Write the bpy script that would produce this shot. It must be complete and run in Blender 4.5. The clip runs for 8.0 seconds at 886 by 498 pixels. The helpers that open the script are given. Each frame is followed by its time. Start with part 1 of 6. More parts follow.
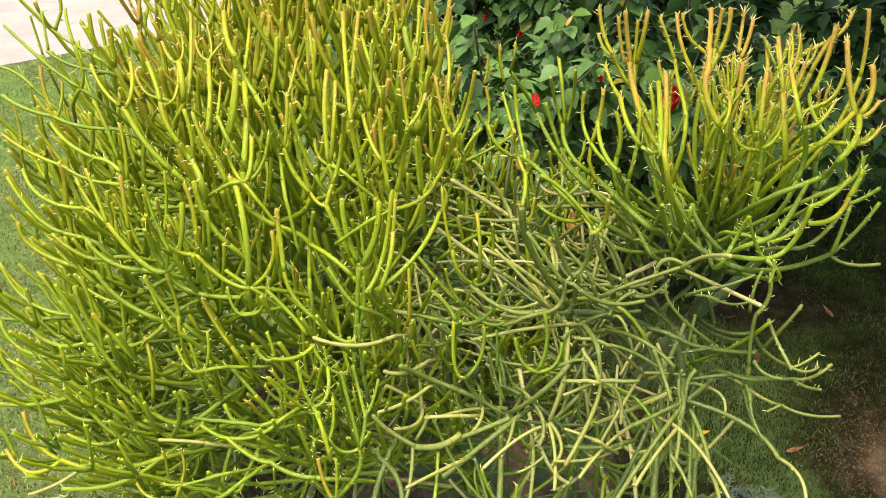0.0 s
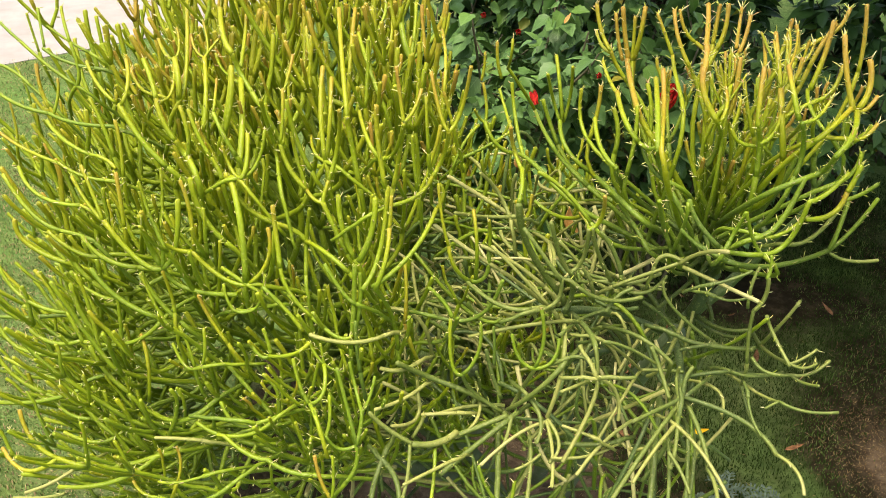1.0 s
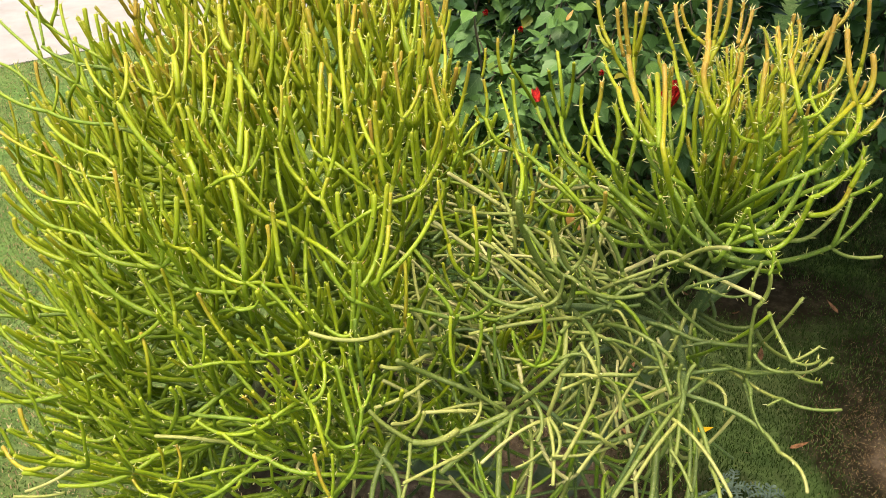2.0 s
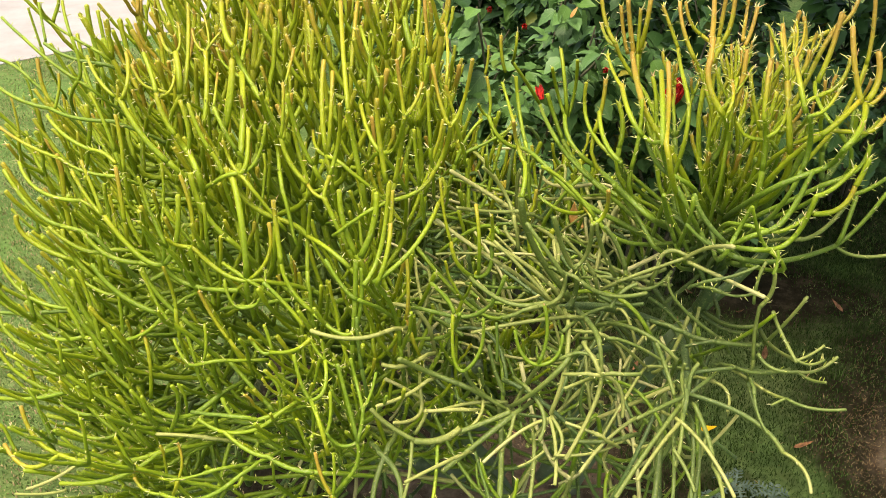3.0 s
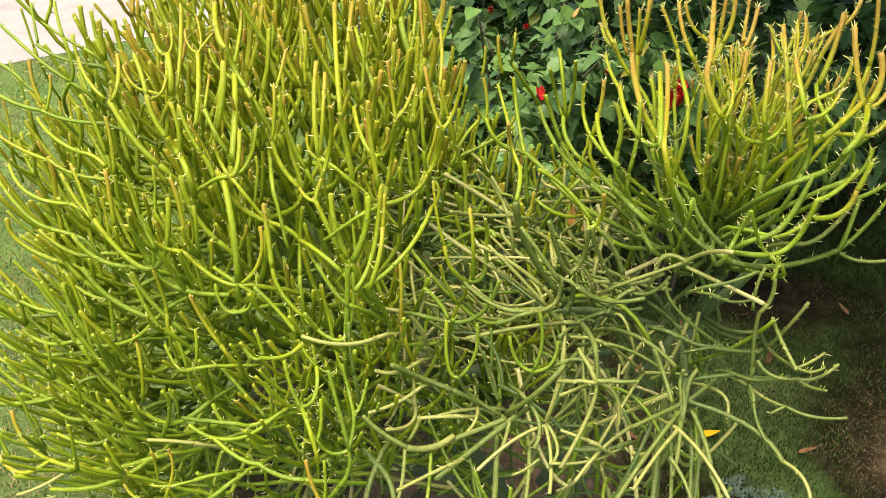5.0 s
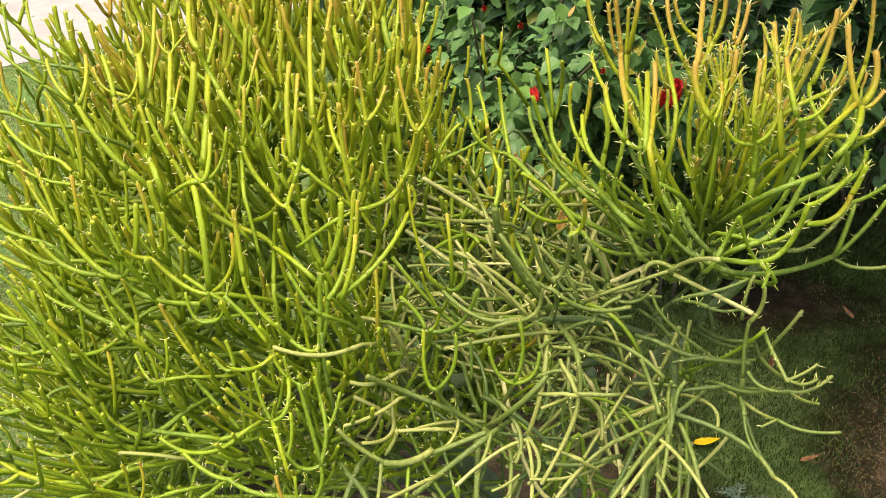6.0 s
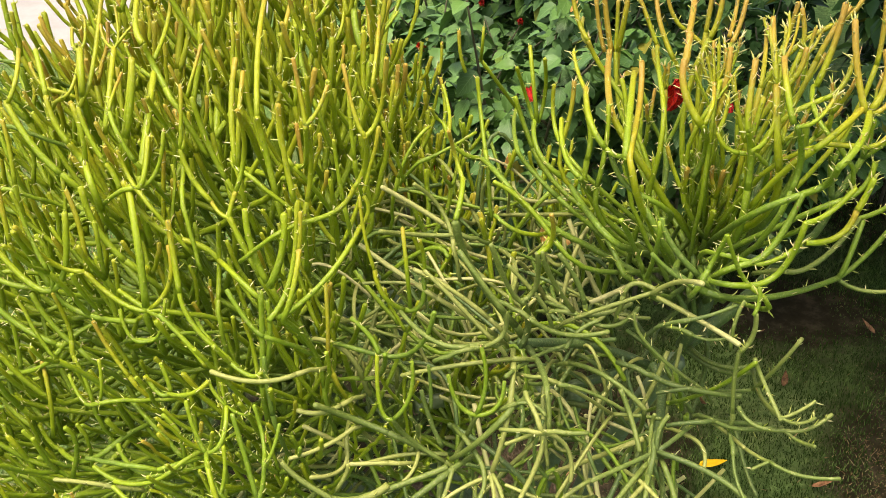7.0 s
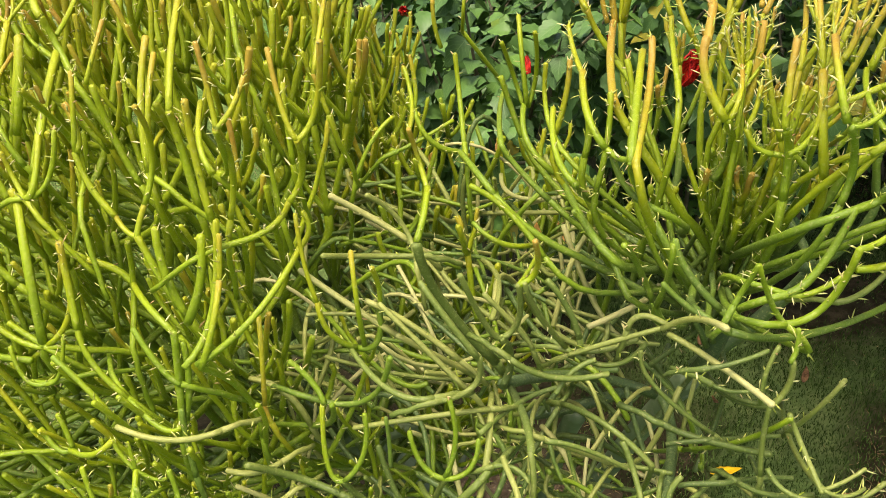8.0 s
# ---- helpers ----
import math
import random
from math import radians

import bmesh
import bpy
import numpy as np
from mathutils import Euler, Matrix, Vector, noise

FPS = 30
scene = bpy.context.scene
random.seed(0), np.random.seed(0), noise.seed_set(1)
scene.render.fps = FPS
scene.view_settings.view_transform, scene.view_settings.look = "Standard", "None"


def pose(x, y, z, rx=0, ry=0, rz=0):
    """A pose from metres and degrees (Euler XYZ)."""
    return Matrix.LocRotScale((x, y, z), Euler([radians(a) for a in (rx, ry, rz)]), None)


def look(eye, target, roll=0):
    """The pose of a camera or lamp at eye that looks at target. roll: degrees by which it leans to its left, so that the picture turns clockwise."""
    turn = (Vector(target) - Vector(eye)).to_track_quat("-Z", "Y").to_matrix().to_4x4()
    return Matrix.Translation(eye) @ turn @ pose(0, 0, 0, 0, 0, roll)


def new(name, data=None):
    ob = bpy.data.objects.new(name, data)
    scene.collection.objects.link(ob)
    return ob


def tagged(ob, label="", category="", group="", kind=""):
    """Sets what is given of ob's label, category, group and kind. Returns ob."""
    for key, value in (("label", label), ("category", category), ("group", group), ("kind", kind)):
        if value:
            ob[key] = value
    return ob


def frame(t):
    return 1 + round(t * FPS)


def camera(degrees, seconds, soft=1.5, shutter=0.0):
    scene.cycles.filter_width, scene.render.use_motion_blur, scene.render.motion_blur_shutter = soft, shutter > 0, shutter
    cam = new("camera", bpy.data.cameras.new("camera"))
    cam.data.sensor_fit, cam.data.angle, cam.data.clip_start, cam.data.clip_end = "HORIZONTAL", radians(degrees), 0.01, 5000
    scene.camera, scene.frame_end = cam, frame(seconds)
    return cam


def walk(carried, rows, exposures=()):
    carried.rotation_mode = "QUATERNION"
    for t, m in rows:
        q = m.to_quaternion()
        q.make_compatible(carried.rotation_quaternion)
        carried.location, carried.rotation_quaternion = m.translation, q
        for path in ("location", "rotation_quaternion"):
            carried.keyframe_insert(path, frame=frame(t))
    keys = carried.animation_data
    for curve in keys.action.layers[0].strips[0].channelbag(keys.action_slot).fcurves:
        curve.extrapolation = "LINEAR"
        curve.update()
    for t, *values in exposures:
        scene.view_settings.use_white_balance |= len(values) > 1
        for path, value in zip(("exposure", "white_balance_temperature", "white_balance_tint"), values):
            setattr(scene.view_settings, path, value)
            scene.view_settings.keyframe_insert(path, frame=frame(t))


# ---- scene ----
cam = camera(51.2, 8.0, soft=0.6)
PATH = [
    (0, (0.02, 0.005, 1.614), (0.01, 1.727, 0.597), 0.3),
    (0.5, (0.025, 0.004, 1.608), (0.013, 1.725, 0.589), 0.3),
    (1, (0.025, 0.006, 1.608), (0.014, 1.728, 0.591), 0.2),
    (1.5, (0.029, 0.008, 1.605), (0.012, 1.73, 0.589), 0.0),
    (3, (0.035, 0.015, 1.6), (0.003, 1.734, 0.577), -0.2),
    (3.5, (0.037, 0.02, 1.599), (-0.001, 1.738, 0.576), -0.2),
    (4, (0.039, 0.026, 1.596), (-0.005, 1.744, 0.574), -0.3),
    (4.5, (0.048, 0.032, 1.596), (0.003, 1.75, 0.575), -0.3),
    (5.8, (0.08, 0.061, 1.592), (0.013, 1.776, 0.564), -0.8),
    (6, (0.095, 0.078, 1.581), (0.022, 1.795, 0.558), -0.9),
    (6.5, (0.136, 0.136, 1.554), (0.036, 1.852, 0.532), -1.2),
    (7, (0.171, 0.189, 1.542), (0.039, 1.9, 0.515), -1.2),
    (7.5, (0.199, 0.285, 1.521), (0.053, 1.982, 0.473), -1.5),
    (8, (0.2, 0.401, 1.489), (0.053, 2.062, 0.385), -1.6),
]
walk(cam, [(t, look(eye, target, roll)) for t, eye, target, roll in PATH])

# ---- light ----
world = bpy.data.worlds.new("sky")
scene.world = world
world.use_nodes = True
wn = world.node_tree
sky = wn.nodes.new("ShaderNodeTexSky")
sky.sky_type = "NISHITA"
sky.sun_disc = False
SUN_FROM = Vector((-0.12, -0.20, 0.97)).normalized()
sky.sun_elevation = math.asin(SUN_FROM.z)
sky.sun_rotation = math.atan2(SUN_FROM.x, SUN_FROM.y)
sky.air_density, sky.dust_density, sky.ozone_density = 0.8, 6.0, 1.0
wn.links.new(sky.outputs["Color"], wn.nodes["Background"].inputs["Color"])
wn.nodes["Background"].inputs["Strength"].default_value = 0.158
sun = new("sun", bpy.data.lights.new("sun", "SUN"))
sun.data.energy, sun.data.angle, sun.data.color = 1.15, radians(24), (1.0, 0.95, 0.84)
sun.matrix_world = look(SUN_FROM * 30, (0, 0, 0))
scene.view_settings.exposure = 1.38
scene.view_settings.use_white_balance = True
scene.view_settings.white_balance_temperature, scene.view_settings.white_balance_tint = 7000, 10


# ---- materials ----
def material(name, rough=0.6, spec=0.4):
    m = bpy.data.materials.new(name)
    m.use_nodes = True
    b = m.node_tree.nodes["Principled BSDF"]
    b.inputs["Roughness"].default_value = rough
    b.inputs["Specular IOR Level"].default_value = spec
    return m, m.node_tree, b


def ramp(nt, stops, fac=None):
    r = nt.nodes.new("ShaderNodeValToRGB")
    e = r.color_ramp.elements
    while len(e) < len(stops):
        e.new(0.5)
    for k, (p, c) in zip(e, stops):
        k.position, k.color = p, (*c, 1)
    if fac is not None:
        nt.links.new(fac, r.inputs["Fac"])
    return r.outputs["Color"]


def noise_tex(nt, scale, detail=3.0, rough=0.55, coords="Object"):
    n = nt.nodes.new("ShaderNodeTexNoise")
    n.inputs["Scale"].default_value, n.inputs["Detail"].default_value = scale, detail
    n.inputs["Roughness"].default_value = rough
    c = nt.nodes.new("ShaderNodeTexCoord")
    nt.links.new(c.outputs[coords], n.inputs["Vector"])
    return n.outputs["Fac"]


def mix(nt, a, b, fac, mode="MIX"):
    m = nt.nodes.new("ShaderNodeMix")
    m.data_type, m.blend_type = "RGBA", mode
    for sock, v in ((m.inputs["Factor"], fac), (m.inputs["A"], a), (m.inputs["B"], b)):
        if isinstance(v, bpy.types.NodeSocket):
            nt.links.new(v, sock)
        elif isinstance(v, (int, float)):
            sock.default_value = v
        else:
            sock.default_value = (*v, 1)
    return m.outputs["Result"]


def calc(nt, op, a, b, clamp=False):
    m = nt.nodes.new("ShaderNodeMath")
    m.operation, m.use_clamp = op, clamp
    for sock, v in zip(m.inputs, (a, b)):
        if isinstance(v, bpy.types.NodeSocket):
            nt.links.new(v, sock)
        else:
            sock.default_value = v
    return m.outputs["Value"]


def bump(nt, bsdf, height, strength, distance):
    b = nt.nodes.new("ShaderNodeBump")
    b.inputs["Strength"].default_value, b.inputs["Distance"].default_value = strength, distance
    nt.links.new(height, b.inputs["Height"])
    nt.links.new(b.outputs["Normal"], bsdf.inputs["Normal"])


def island(nt):
    return nt.nodes.new("ShaderNodeNewGeometry").outputs["Random Per Island"]


def own_random(nt):
    return nt.nodes.new("ShaderNodeObjectInfo").outputs["Random"]


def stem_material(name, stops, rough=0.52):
    """Succulent skin: its colour follows the growth's youth, with blotches, fine speckle and pale lengthwise streaks.
    """
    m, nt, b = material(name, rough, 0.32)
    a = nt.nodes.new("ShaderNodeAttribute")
    a.attribute_name = "tone"
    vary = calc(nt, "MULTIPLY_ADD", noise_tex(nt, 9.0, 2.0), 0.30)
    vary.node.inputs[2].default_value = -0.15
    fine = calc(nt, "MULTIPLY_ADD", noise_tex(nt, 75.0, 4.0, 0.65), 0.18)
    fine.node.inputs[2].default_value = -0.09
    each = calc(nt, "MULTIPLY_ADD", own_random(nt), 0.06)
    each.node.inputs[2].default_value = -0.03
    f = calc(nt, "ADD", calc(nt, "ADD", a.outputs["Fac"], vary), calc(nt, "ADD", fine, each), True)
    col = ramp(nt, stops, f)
    speck = ramp(nt, [(0.55, (0, 0, 0)), (0.72, (1, 1, 1))], noise_tex(nt, 260.0, 2.0))
    col = mix(nt, col, (0.42, 0.42, 0.16), calc(nt, "MULTIPLY", speck, 0.30))
    scar = ramp(nt, [(0.58, (0, 0, 0)), (0.68, (1, 1, 1))], noise_tex(nt, 95.0, 5.0, 0.75))
    col = mix(nt, col, (0.13, 0.085, 0.035), calc(nt, "MULTIPLY", scar, 0.16))
    nt.links.new(col, b.inputs["Base Color"])
    bump(nt, b, noise_tex(nt, 170.0, 4.0, 0.65), 0.5, 0.003)
    return m


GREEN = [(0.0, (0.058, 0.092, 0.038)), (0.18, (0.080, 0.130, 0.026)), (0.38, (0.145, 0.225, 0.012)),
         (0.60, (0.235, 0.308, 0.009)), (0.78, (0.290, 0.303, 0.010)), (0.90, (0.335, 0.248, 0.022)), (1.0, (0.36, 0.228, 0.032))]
PALE = [(0.0, (0.048, 0.080, 0.026)), (0.35, (0.115, 0.160, 0.028)), (0.7, (0.275, 0.29, 0.072)), (1.0, (0.46, 0.43, 0.19))]
M_STEM = stem_material("pencil_stem_skin", GREEN, 0.46)
M_PALE = stem_material("bleached_stem_skin", PALE, 0.5)


def limb_material():
    m, nt, b = material("grey_green_limb_bark", 0.6, 0.3)
    col = ramp(nt, [(0.3, (0.085, 0.125, 0.055)), (0.55, (0.14, 0.19, 0.09)), (0.75, (0.22, 0.25, 0.15))], noise_tex(nt, 14.0, 5.0))
    col = mix(nt, col, (0.25, 0.25, 0.19), ramp(nt, [(0.58, (0, 0, 0)), (0.7, (0.6, 0.6, 0.6))], noise_tex(nt, 70.0, 4.0)))
    nt.links.new(col, b.inputs["Base Color"])
    bump(nt, b, noise_tex(nt, 90.0, 5.0), 0.4, 0.004)
    return m


M_LIMB = limb_material()


def tip_leaf_material():
    m, nt, b = material("tiny_tip_leaf", 0.5, 0.4)
    nt.links.new(ramp(nt, [(0.0, (0.26, 0.32, 0.03)), (0.40, (0.42, 0.43, 0.10)), (0.75, (0.55, 0.53, 0.24)), (0.95, (0.56, 0.47, 0.22)), (1.0, (0.36, 0.20, 0.08))], island(nt)), b.inputs["Base Color"])
    return m


M_TIPLEAF = tip_leaf_material()


def hibiscus_material(name, dark, light, per, veins=False):
    m, nt, b = material(name, 0.42, 0.22)
    pick = per(nt)
    col = ramp(nt, [(0.0, dark), (0.7, light), (0.97, (0.10, 0.20, 0.03)), (1.0, (0.35, 0.28, 0.03))], pick)
    col = mix(nt, col, (0.10, 0.20, 0.04), calc(nt, "MULTIPLY", noise_tex(nt, 45.0, 4.0), 0.35))
    if veins:
        uv = nt.nodes.new("ShaderNodeUVMap")
        sep = nt.nodes.new("ShaderNodeSeparateXYZ")
        nt.links.new(uv.outputs["UV"], sep.inputs["Vector"])
        across = calc(nt, "ABSOLUTE", calc(nt, "SUBTRACT", sep.outputs["X"], 0.5), 0.0)
        slant = calc(nt, "SUBTRACT", calc(nt, "MULTIPLY", sep.outputs["Y"], 7.0), calc(nt, "MULTIPLY", across, 5.0))
        side = calc(nt, "ABSOLUTE", calc(nt, "SUBTRACT", calc(nt, "FRACT", slant, 0.0), 0.5), 0.0)
        line = calc(nt, "MAXIMUM", calc(nt, "LESS_THAN", across, 0.022), calc(nt, "MULTIPLY", calc(nt, "LESS_THAN", side, 0.07), 0.6))
        col = mix(nt, col, (0.16, 0.26, 0.09), calc(nt, "MULTIPLY", line, 0.55))
    nt.links.new(col, b.inputs["Base Color"])
    bump(nt, b, noise_tex(nt, 70.0, 3.0), 0.3, 0.004)
    return m


M_LEAF = hibiscus_material("hibiscus_leaf", (0.038, 0.092, 0.024), (0.115, 0.225, 0.062), own_random, True)
M_LEAFS = hibiscus_material("hibiscus_leaf_mass", (0.038, 0.092, 0.024), (0.115, 0.225, 0.062), island)
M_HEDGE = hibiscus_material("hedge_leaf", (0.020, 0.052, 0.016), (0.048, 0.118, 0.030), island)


def simple(name, stops, scale, rough=0.7, spec=0.3, rise=0.0):
    m, nt, b = material(name, rough, spec)
    n = noise_tex(nt, scale, 5.0, 0.6)
    nt.links.new(ramp(nt, stops, n), b.inputs["Base Color"])
    if rise:
        bump(nt, b, noise_tex(nt, scale * 6, 4.0), 0.5, rise)
    return m


M_TWIG = simple("hibiscus_twig", [(0.3, (0.06, 0.055, 0.03)), (0.7, (0.14, 0.13, 0.07))], 40, rise=0.002)
M_BARK = simple("dark_bark", [(0.3, (0.035, 0.025, 0.018)), (0.7, (0.11, 0.08, 0.055))], 18, 0.9, 0.2, 0.01)
M_RED = simple("red_petal", [(0.38, (0.22, 0.004, 0.006)), (0.52, (0.58, 0.012, 0.008)), (0.66, (0.80, 0.05, 0.02))], 130, 0.5, rise=0.004)
M_YELLOW = simple("yellow_leaf", [(0.3, (0.75, 0.40, 0.01)), (0.7, (0.85, 0.58, 0.02))], 50, 0.5)
M_CAUGHT = simple("withered_leaf", [(0.3, (0.50, 0.20, 0.04)), (0.7, (0.72, 0.42, 0.14))], 60, 0.7)
M_DEAD = simple("dead_leaf", [(0.35, (0.11, 0.05, 0.02)), (0.65, (0.34, 0.17, 0.07))], 120, 0.85)
M_SILVER = simple("silver_leaf", [(0.3, (0.06, 0.10, 0.06)), (0.7, (0.14, 0.19, 0.13))], 50, 0.8)
M_CONCRETE = simple("pale_concrete", [(0.3, (0.25, 0.235, 0.215)), (0.7, (0.32, 0.305, 0.28))], 6, 0.9, 0.2, 0.002)


def ground_material():
    m, nt, b = material("soil_and_thatch", 1.0, 0.04)
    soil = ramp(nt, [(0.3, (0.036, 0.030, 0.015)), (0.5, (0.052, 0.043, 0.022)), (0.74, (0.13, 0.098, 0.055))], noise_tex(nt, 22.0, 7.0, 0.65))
    moss = ramp(nt, [(0.3, (0.11, 0.20, 0.045)), (0.7, (0.20, 0.33, 0.09))], noise_tex(nt, 60.0, 5.0))
    patch = ramp(nt, [(0.42, (0, 0, 0)), (0.62, (1, 1, 1))], noise_tex(nt, 1.6, 6.0, 0.6))
    moss = mix(nt, moss, (0.20, 0.20, 0.085), calc(nt, "MULTIPLY", patch, 0.55))
    tuft = ramp(nt, [(0.45, (0, 0, 0)), (0.60, (1, 1, 1))], noise_tex(nt, 11.0, 6.0, 0.7))
    moss = mix(nt, moss, (0.060, 0.115, 0.030), calc(nt, "MULTIPLY", tuft, 0.5))
    bare = nt.nodes.new("ShaderNodeAttribute")
    bare.attribute_name = "bare"
    tan = ramp(nt, [(0.35, (0.14, 0.095, 0.055)), (0.65, (0.36, 0.26, 0.16))], noise_tex(nt, 30.0, 6.0, 0.65))
    soil = mix(nt, soil, tan, ramp(nt, [(0.58, (0, 0, 0)), (0.80, (1, 1, 1))], calc(nt, "MULTIPLY", bare.outputs["Fac"], 0.5)))
    worn = calc(nt, "MULTIPLY_ADD", noise_tex(nt, 14.0, 5.0), 0.5)
    worn.node.inputs[2].default_value = -0.25
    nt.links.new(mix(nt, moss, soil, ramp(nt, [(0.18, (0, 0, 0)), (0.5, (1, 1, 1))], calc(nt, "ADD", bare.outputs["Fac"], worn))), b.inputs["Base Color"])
    bump(nt, b, noise_tex(nt, 120.0, 8.0, 0.7), 1.0, 0.02)
    return m


def grass_material(name, stops):
    m, nt, b = material(name, 0.9, 0.04)
    # this attribute carries the sun and shade painted into the lawn's colour
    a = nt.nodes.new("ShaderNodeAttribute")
    a.attribute_name = "tone"
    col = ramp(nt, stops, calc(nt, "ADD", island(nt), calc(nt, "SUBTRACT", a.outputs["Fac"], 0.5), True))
    nt.links.new(col, b.inputs["Base Color"])
    through_leaf = nt.nodes.new("ShaderNodeBsdfTranslucent")
    nt.links.new(col, through_leaf.inputs["Color"])
    both = nt.nodes.new("ShaderNodeMixShader")
    both.inputs[0].default_value = 0.4
    nt.links.new(b.outputs[0], both.inputs[1])
    nt.links.new(through_leaf.outputs[0], both.inputs[2])
    nt.links.new(both.outputs[0], nt.nodes["Material Output"].inputs["Surface"])
    return m


M_GROUND = ground_material()
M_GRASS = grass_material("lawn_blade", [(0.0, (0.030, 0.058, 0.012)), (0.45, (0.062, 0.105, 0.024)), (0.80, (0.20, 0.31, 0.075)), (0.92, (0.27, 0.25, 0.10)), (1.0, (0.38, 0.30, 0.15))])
M_DRY = grass_material("dry_blade", [(0.0, (0.30, 0.19, 0.08)), (0.5, (0.48, 0.34, 0.16)), (0.75, (0.60, 0.46, 0.24)), (0.88, (0.16, 0.20, 0.06)), (1.0, (0.12, 0.18, 0.05))])


# ---- building helpers ----
class Batch:
    """Collects vertices, faces and a tone for the growth, for one mesh."""

    def __init__(self):
        self.v, self.f, self.a, self.n = [], [], [], 0

    def add(self, verts, faces, tone=None):
        verts = np.asarray(verts, dtype=float).reshape(-1, 3)
        self.v.append(verts)
        self.f.extend([tuple(int(i) + self.n for i in q) for q in faces])
        self.a.append(np.full(len(verts), 0.5) if tone is None else np.asarray(tone, dtype=float))
        self.n += len(verts)

    def mesh(self, name, smooth=True):
        me = bpy.data.meshes.new(name)
        me.from_pydata(np.concatenate(self.v).tolist(), [], self.f)
        if smooth:
            me.polygons.foreach_set("use_smooth", np.ones(len(me.polygons), dtype=bool))
        at = me.attributes.new("tone", "FLOAT", "POINT")
        at.data.foreach_set("value", np.concatenate(self.a))
        me.update()
        return me


def part(name, me, mat, parent=None, label=""):
    ob = new(name, me)
    if mat is not None and not me.materials:
        me.materials.append(mat)
    if parent is not None:
        ob.parent = parent
    return tagged(ob, label=label)


def unit(v):
    v = np.asarray(v, dtype=float)
    return v / max(1e-9, np.linalg.norm(v))


def bezier(p0, p1, p2, p3, n):
    t = np.linspace(0, 1, n)[:, None]
    return (1 - t) ** 3 * p0 + 3 * (1 - t) ** 2 * t * p1 + 3 * (1 - t) * t * t * p2 + t ** 3 * p3


RING = {}


def tube(batch, pts, radii, tone, sides=6, dome=True):
    """A round stem along pts with a domed end; radii and youth go from point to point."""
    pts = np.asarray(pts, dtype=float)
    n = len(pts)
    radii, tone = np.broadcast_to(radii, n).copy(), np.broadcast_to(tone, n).copy()
    if dome:
        d = unit(pts[-1] - pts[-2])
        pts = np.vstack([pts, pts[-1] + d * radii[-1] * 0.55])
        radii, tone = np.append(radii, radii[-1] * 0.62), np.append(tone, tone[-1])
        n += 1
    tan = np.gradient(pts, axis=0)
    tan /= np.linalg.norm(tan, axis=1)[:, None] + 1e-12
    ref = np.array((0.31, 0.17, 0.94)) if abs(tan[0][2]) < 0.9 else np.array((0.95, 0.2, 0.1))
    u = np.cross(tan, ref)
    u /= np.linalg.norm(u, axis=1)[:, None] + 1e-12
    for i in range(1, n):
        w = u[i - 1] - tan[i] * np.dot(u[i - 1], tan[i])
        k = np.linalg.norm(w)
        if k > 1e-6:
            u[i] = w / k
    w = np.cross(tan, u)
    ang = np.arange(sides) * 2 * math.pi / sides
    ring = pts[:, None] + radii[:, None, None] * (np.cos(ang)[None, :, None] * u[:, None] + np.sin(ang)[None, :, None] * w[:, None])
    key = (n, sides)
    if key not in RING:
        q = [(i * sides + k, i * sides + (k + 1) % sides, (i + 1) * sides + (k + 1) % sides, (i + 1) * sides + k) for i in range(n - 1) for k in range(sides)]
        q.append(tuple((n - 1) * sides + k for k in range(sides)))
        q.append(tuple(reversed(range(sides))))
        RING[key] = q
    batch.add(ring.reshape(-1, 3), RING[key], np.repeat(tone, sides))


def thing(name, label, category, place=(0, 0, 0), group="", kind=""):
    ob = new(name)
    ob.location = place
    return tagged(ob, label, category, group, kind)


rng = np.random.default_rng(7)


def field(x, y, s=1.0, seed=0.0):
    return noise.noise(Vector((x * s, y * s, seed)))


# ---- ground ----
def ground_z(x, y):
    if abs(x) < 4 and -2 < y < 7:
        fade = min(1.0, max(0.0, -paved_side(x, y) / 0.5))
        return -0.012 + fade * (0.010 * field(x, y, 1.3) + 0.006 * field(x, y, 6.0, 3.0))
    return -0.012


def paved_side(x, y):
    """How far a spot lies beyond the lawn's edge, on the concrete."""
    return (y - 4.57) * 0.80 - (x + 2.30) * 0.60


def dryness(x, y):
    if abs(x) > 5.5 or abs(y) > 6.5:
        return -0.5
    d = 0.42 * field(x, y, 1.7, 5.0) + 0.30 * field(x, y, 5.0, 9.0) - 0.12
    if x > 0.2:
        d += 1.6 * math.exp(-((x - 1.14) ** 2 / 0.030 + (y - 1.66) ** 2 / 0.06)) + 0.02 + 0.14 * min(1.0, max(0.0, (x - 0.75) / 0.3))
    d += 1.3 * math.exp(-((x - 0.05) ** 2 / 0.10 + (y - 1.62) ** 2 / 0.05))
    if x < -0.5:
        d -= 0.45
        if -0.30 < paved_side(x, y) < 0.05:
            d += 0.40
    return d


def wear_and_shade(x, y):
    """Thin turf on dark soil beside the bush, with shade painted into it."""
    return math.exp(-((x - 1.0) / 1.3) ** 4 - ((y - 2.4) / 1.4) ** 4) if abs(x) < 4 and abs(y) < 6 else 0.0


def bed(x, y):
    """The bare dark patch of the bed at the hibiscus shrubs' feet."""
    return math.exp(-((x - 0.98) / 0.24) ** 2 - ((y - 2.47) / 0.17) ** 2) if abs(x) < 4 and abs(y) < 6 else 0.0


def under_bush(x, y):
    """Bare, littered soil under the bush, where no grass grows; also paints in shade."""
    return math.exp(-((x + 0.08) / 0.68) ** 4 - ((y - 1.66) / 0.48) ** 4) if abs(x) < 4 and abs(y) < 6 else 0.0


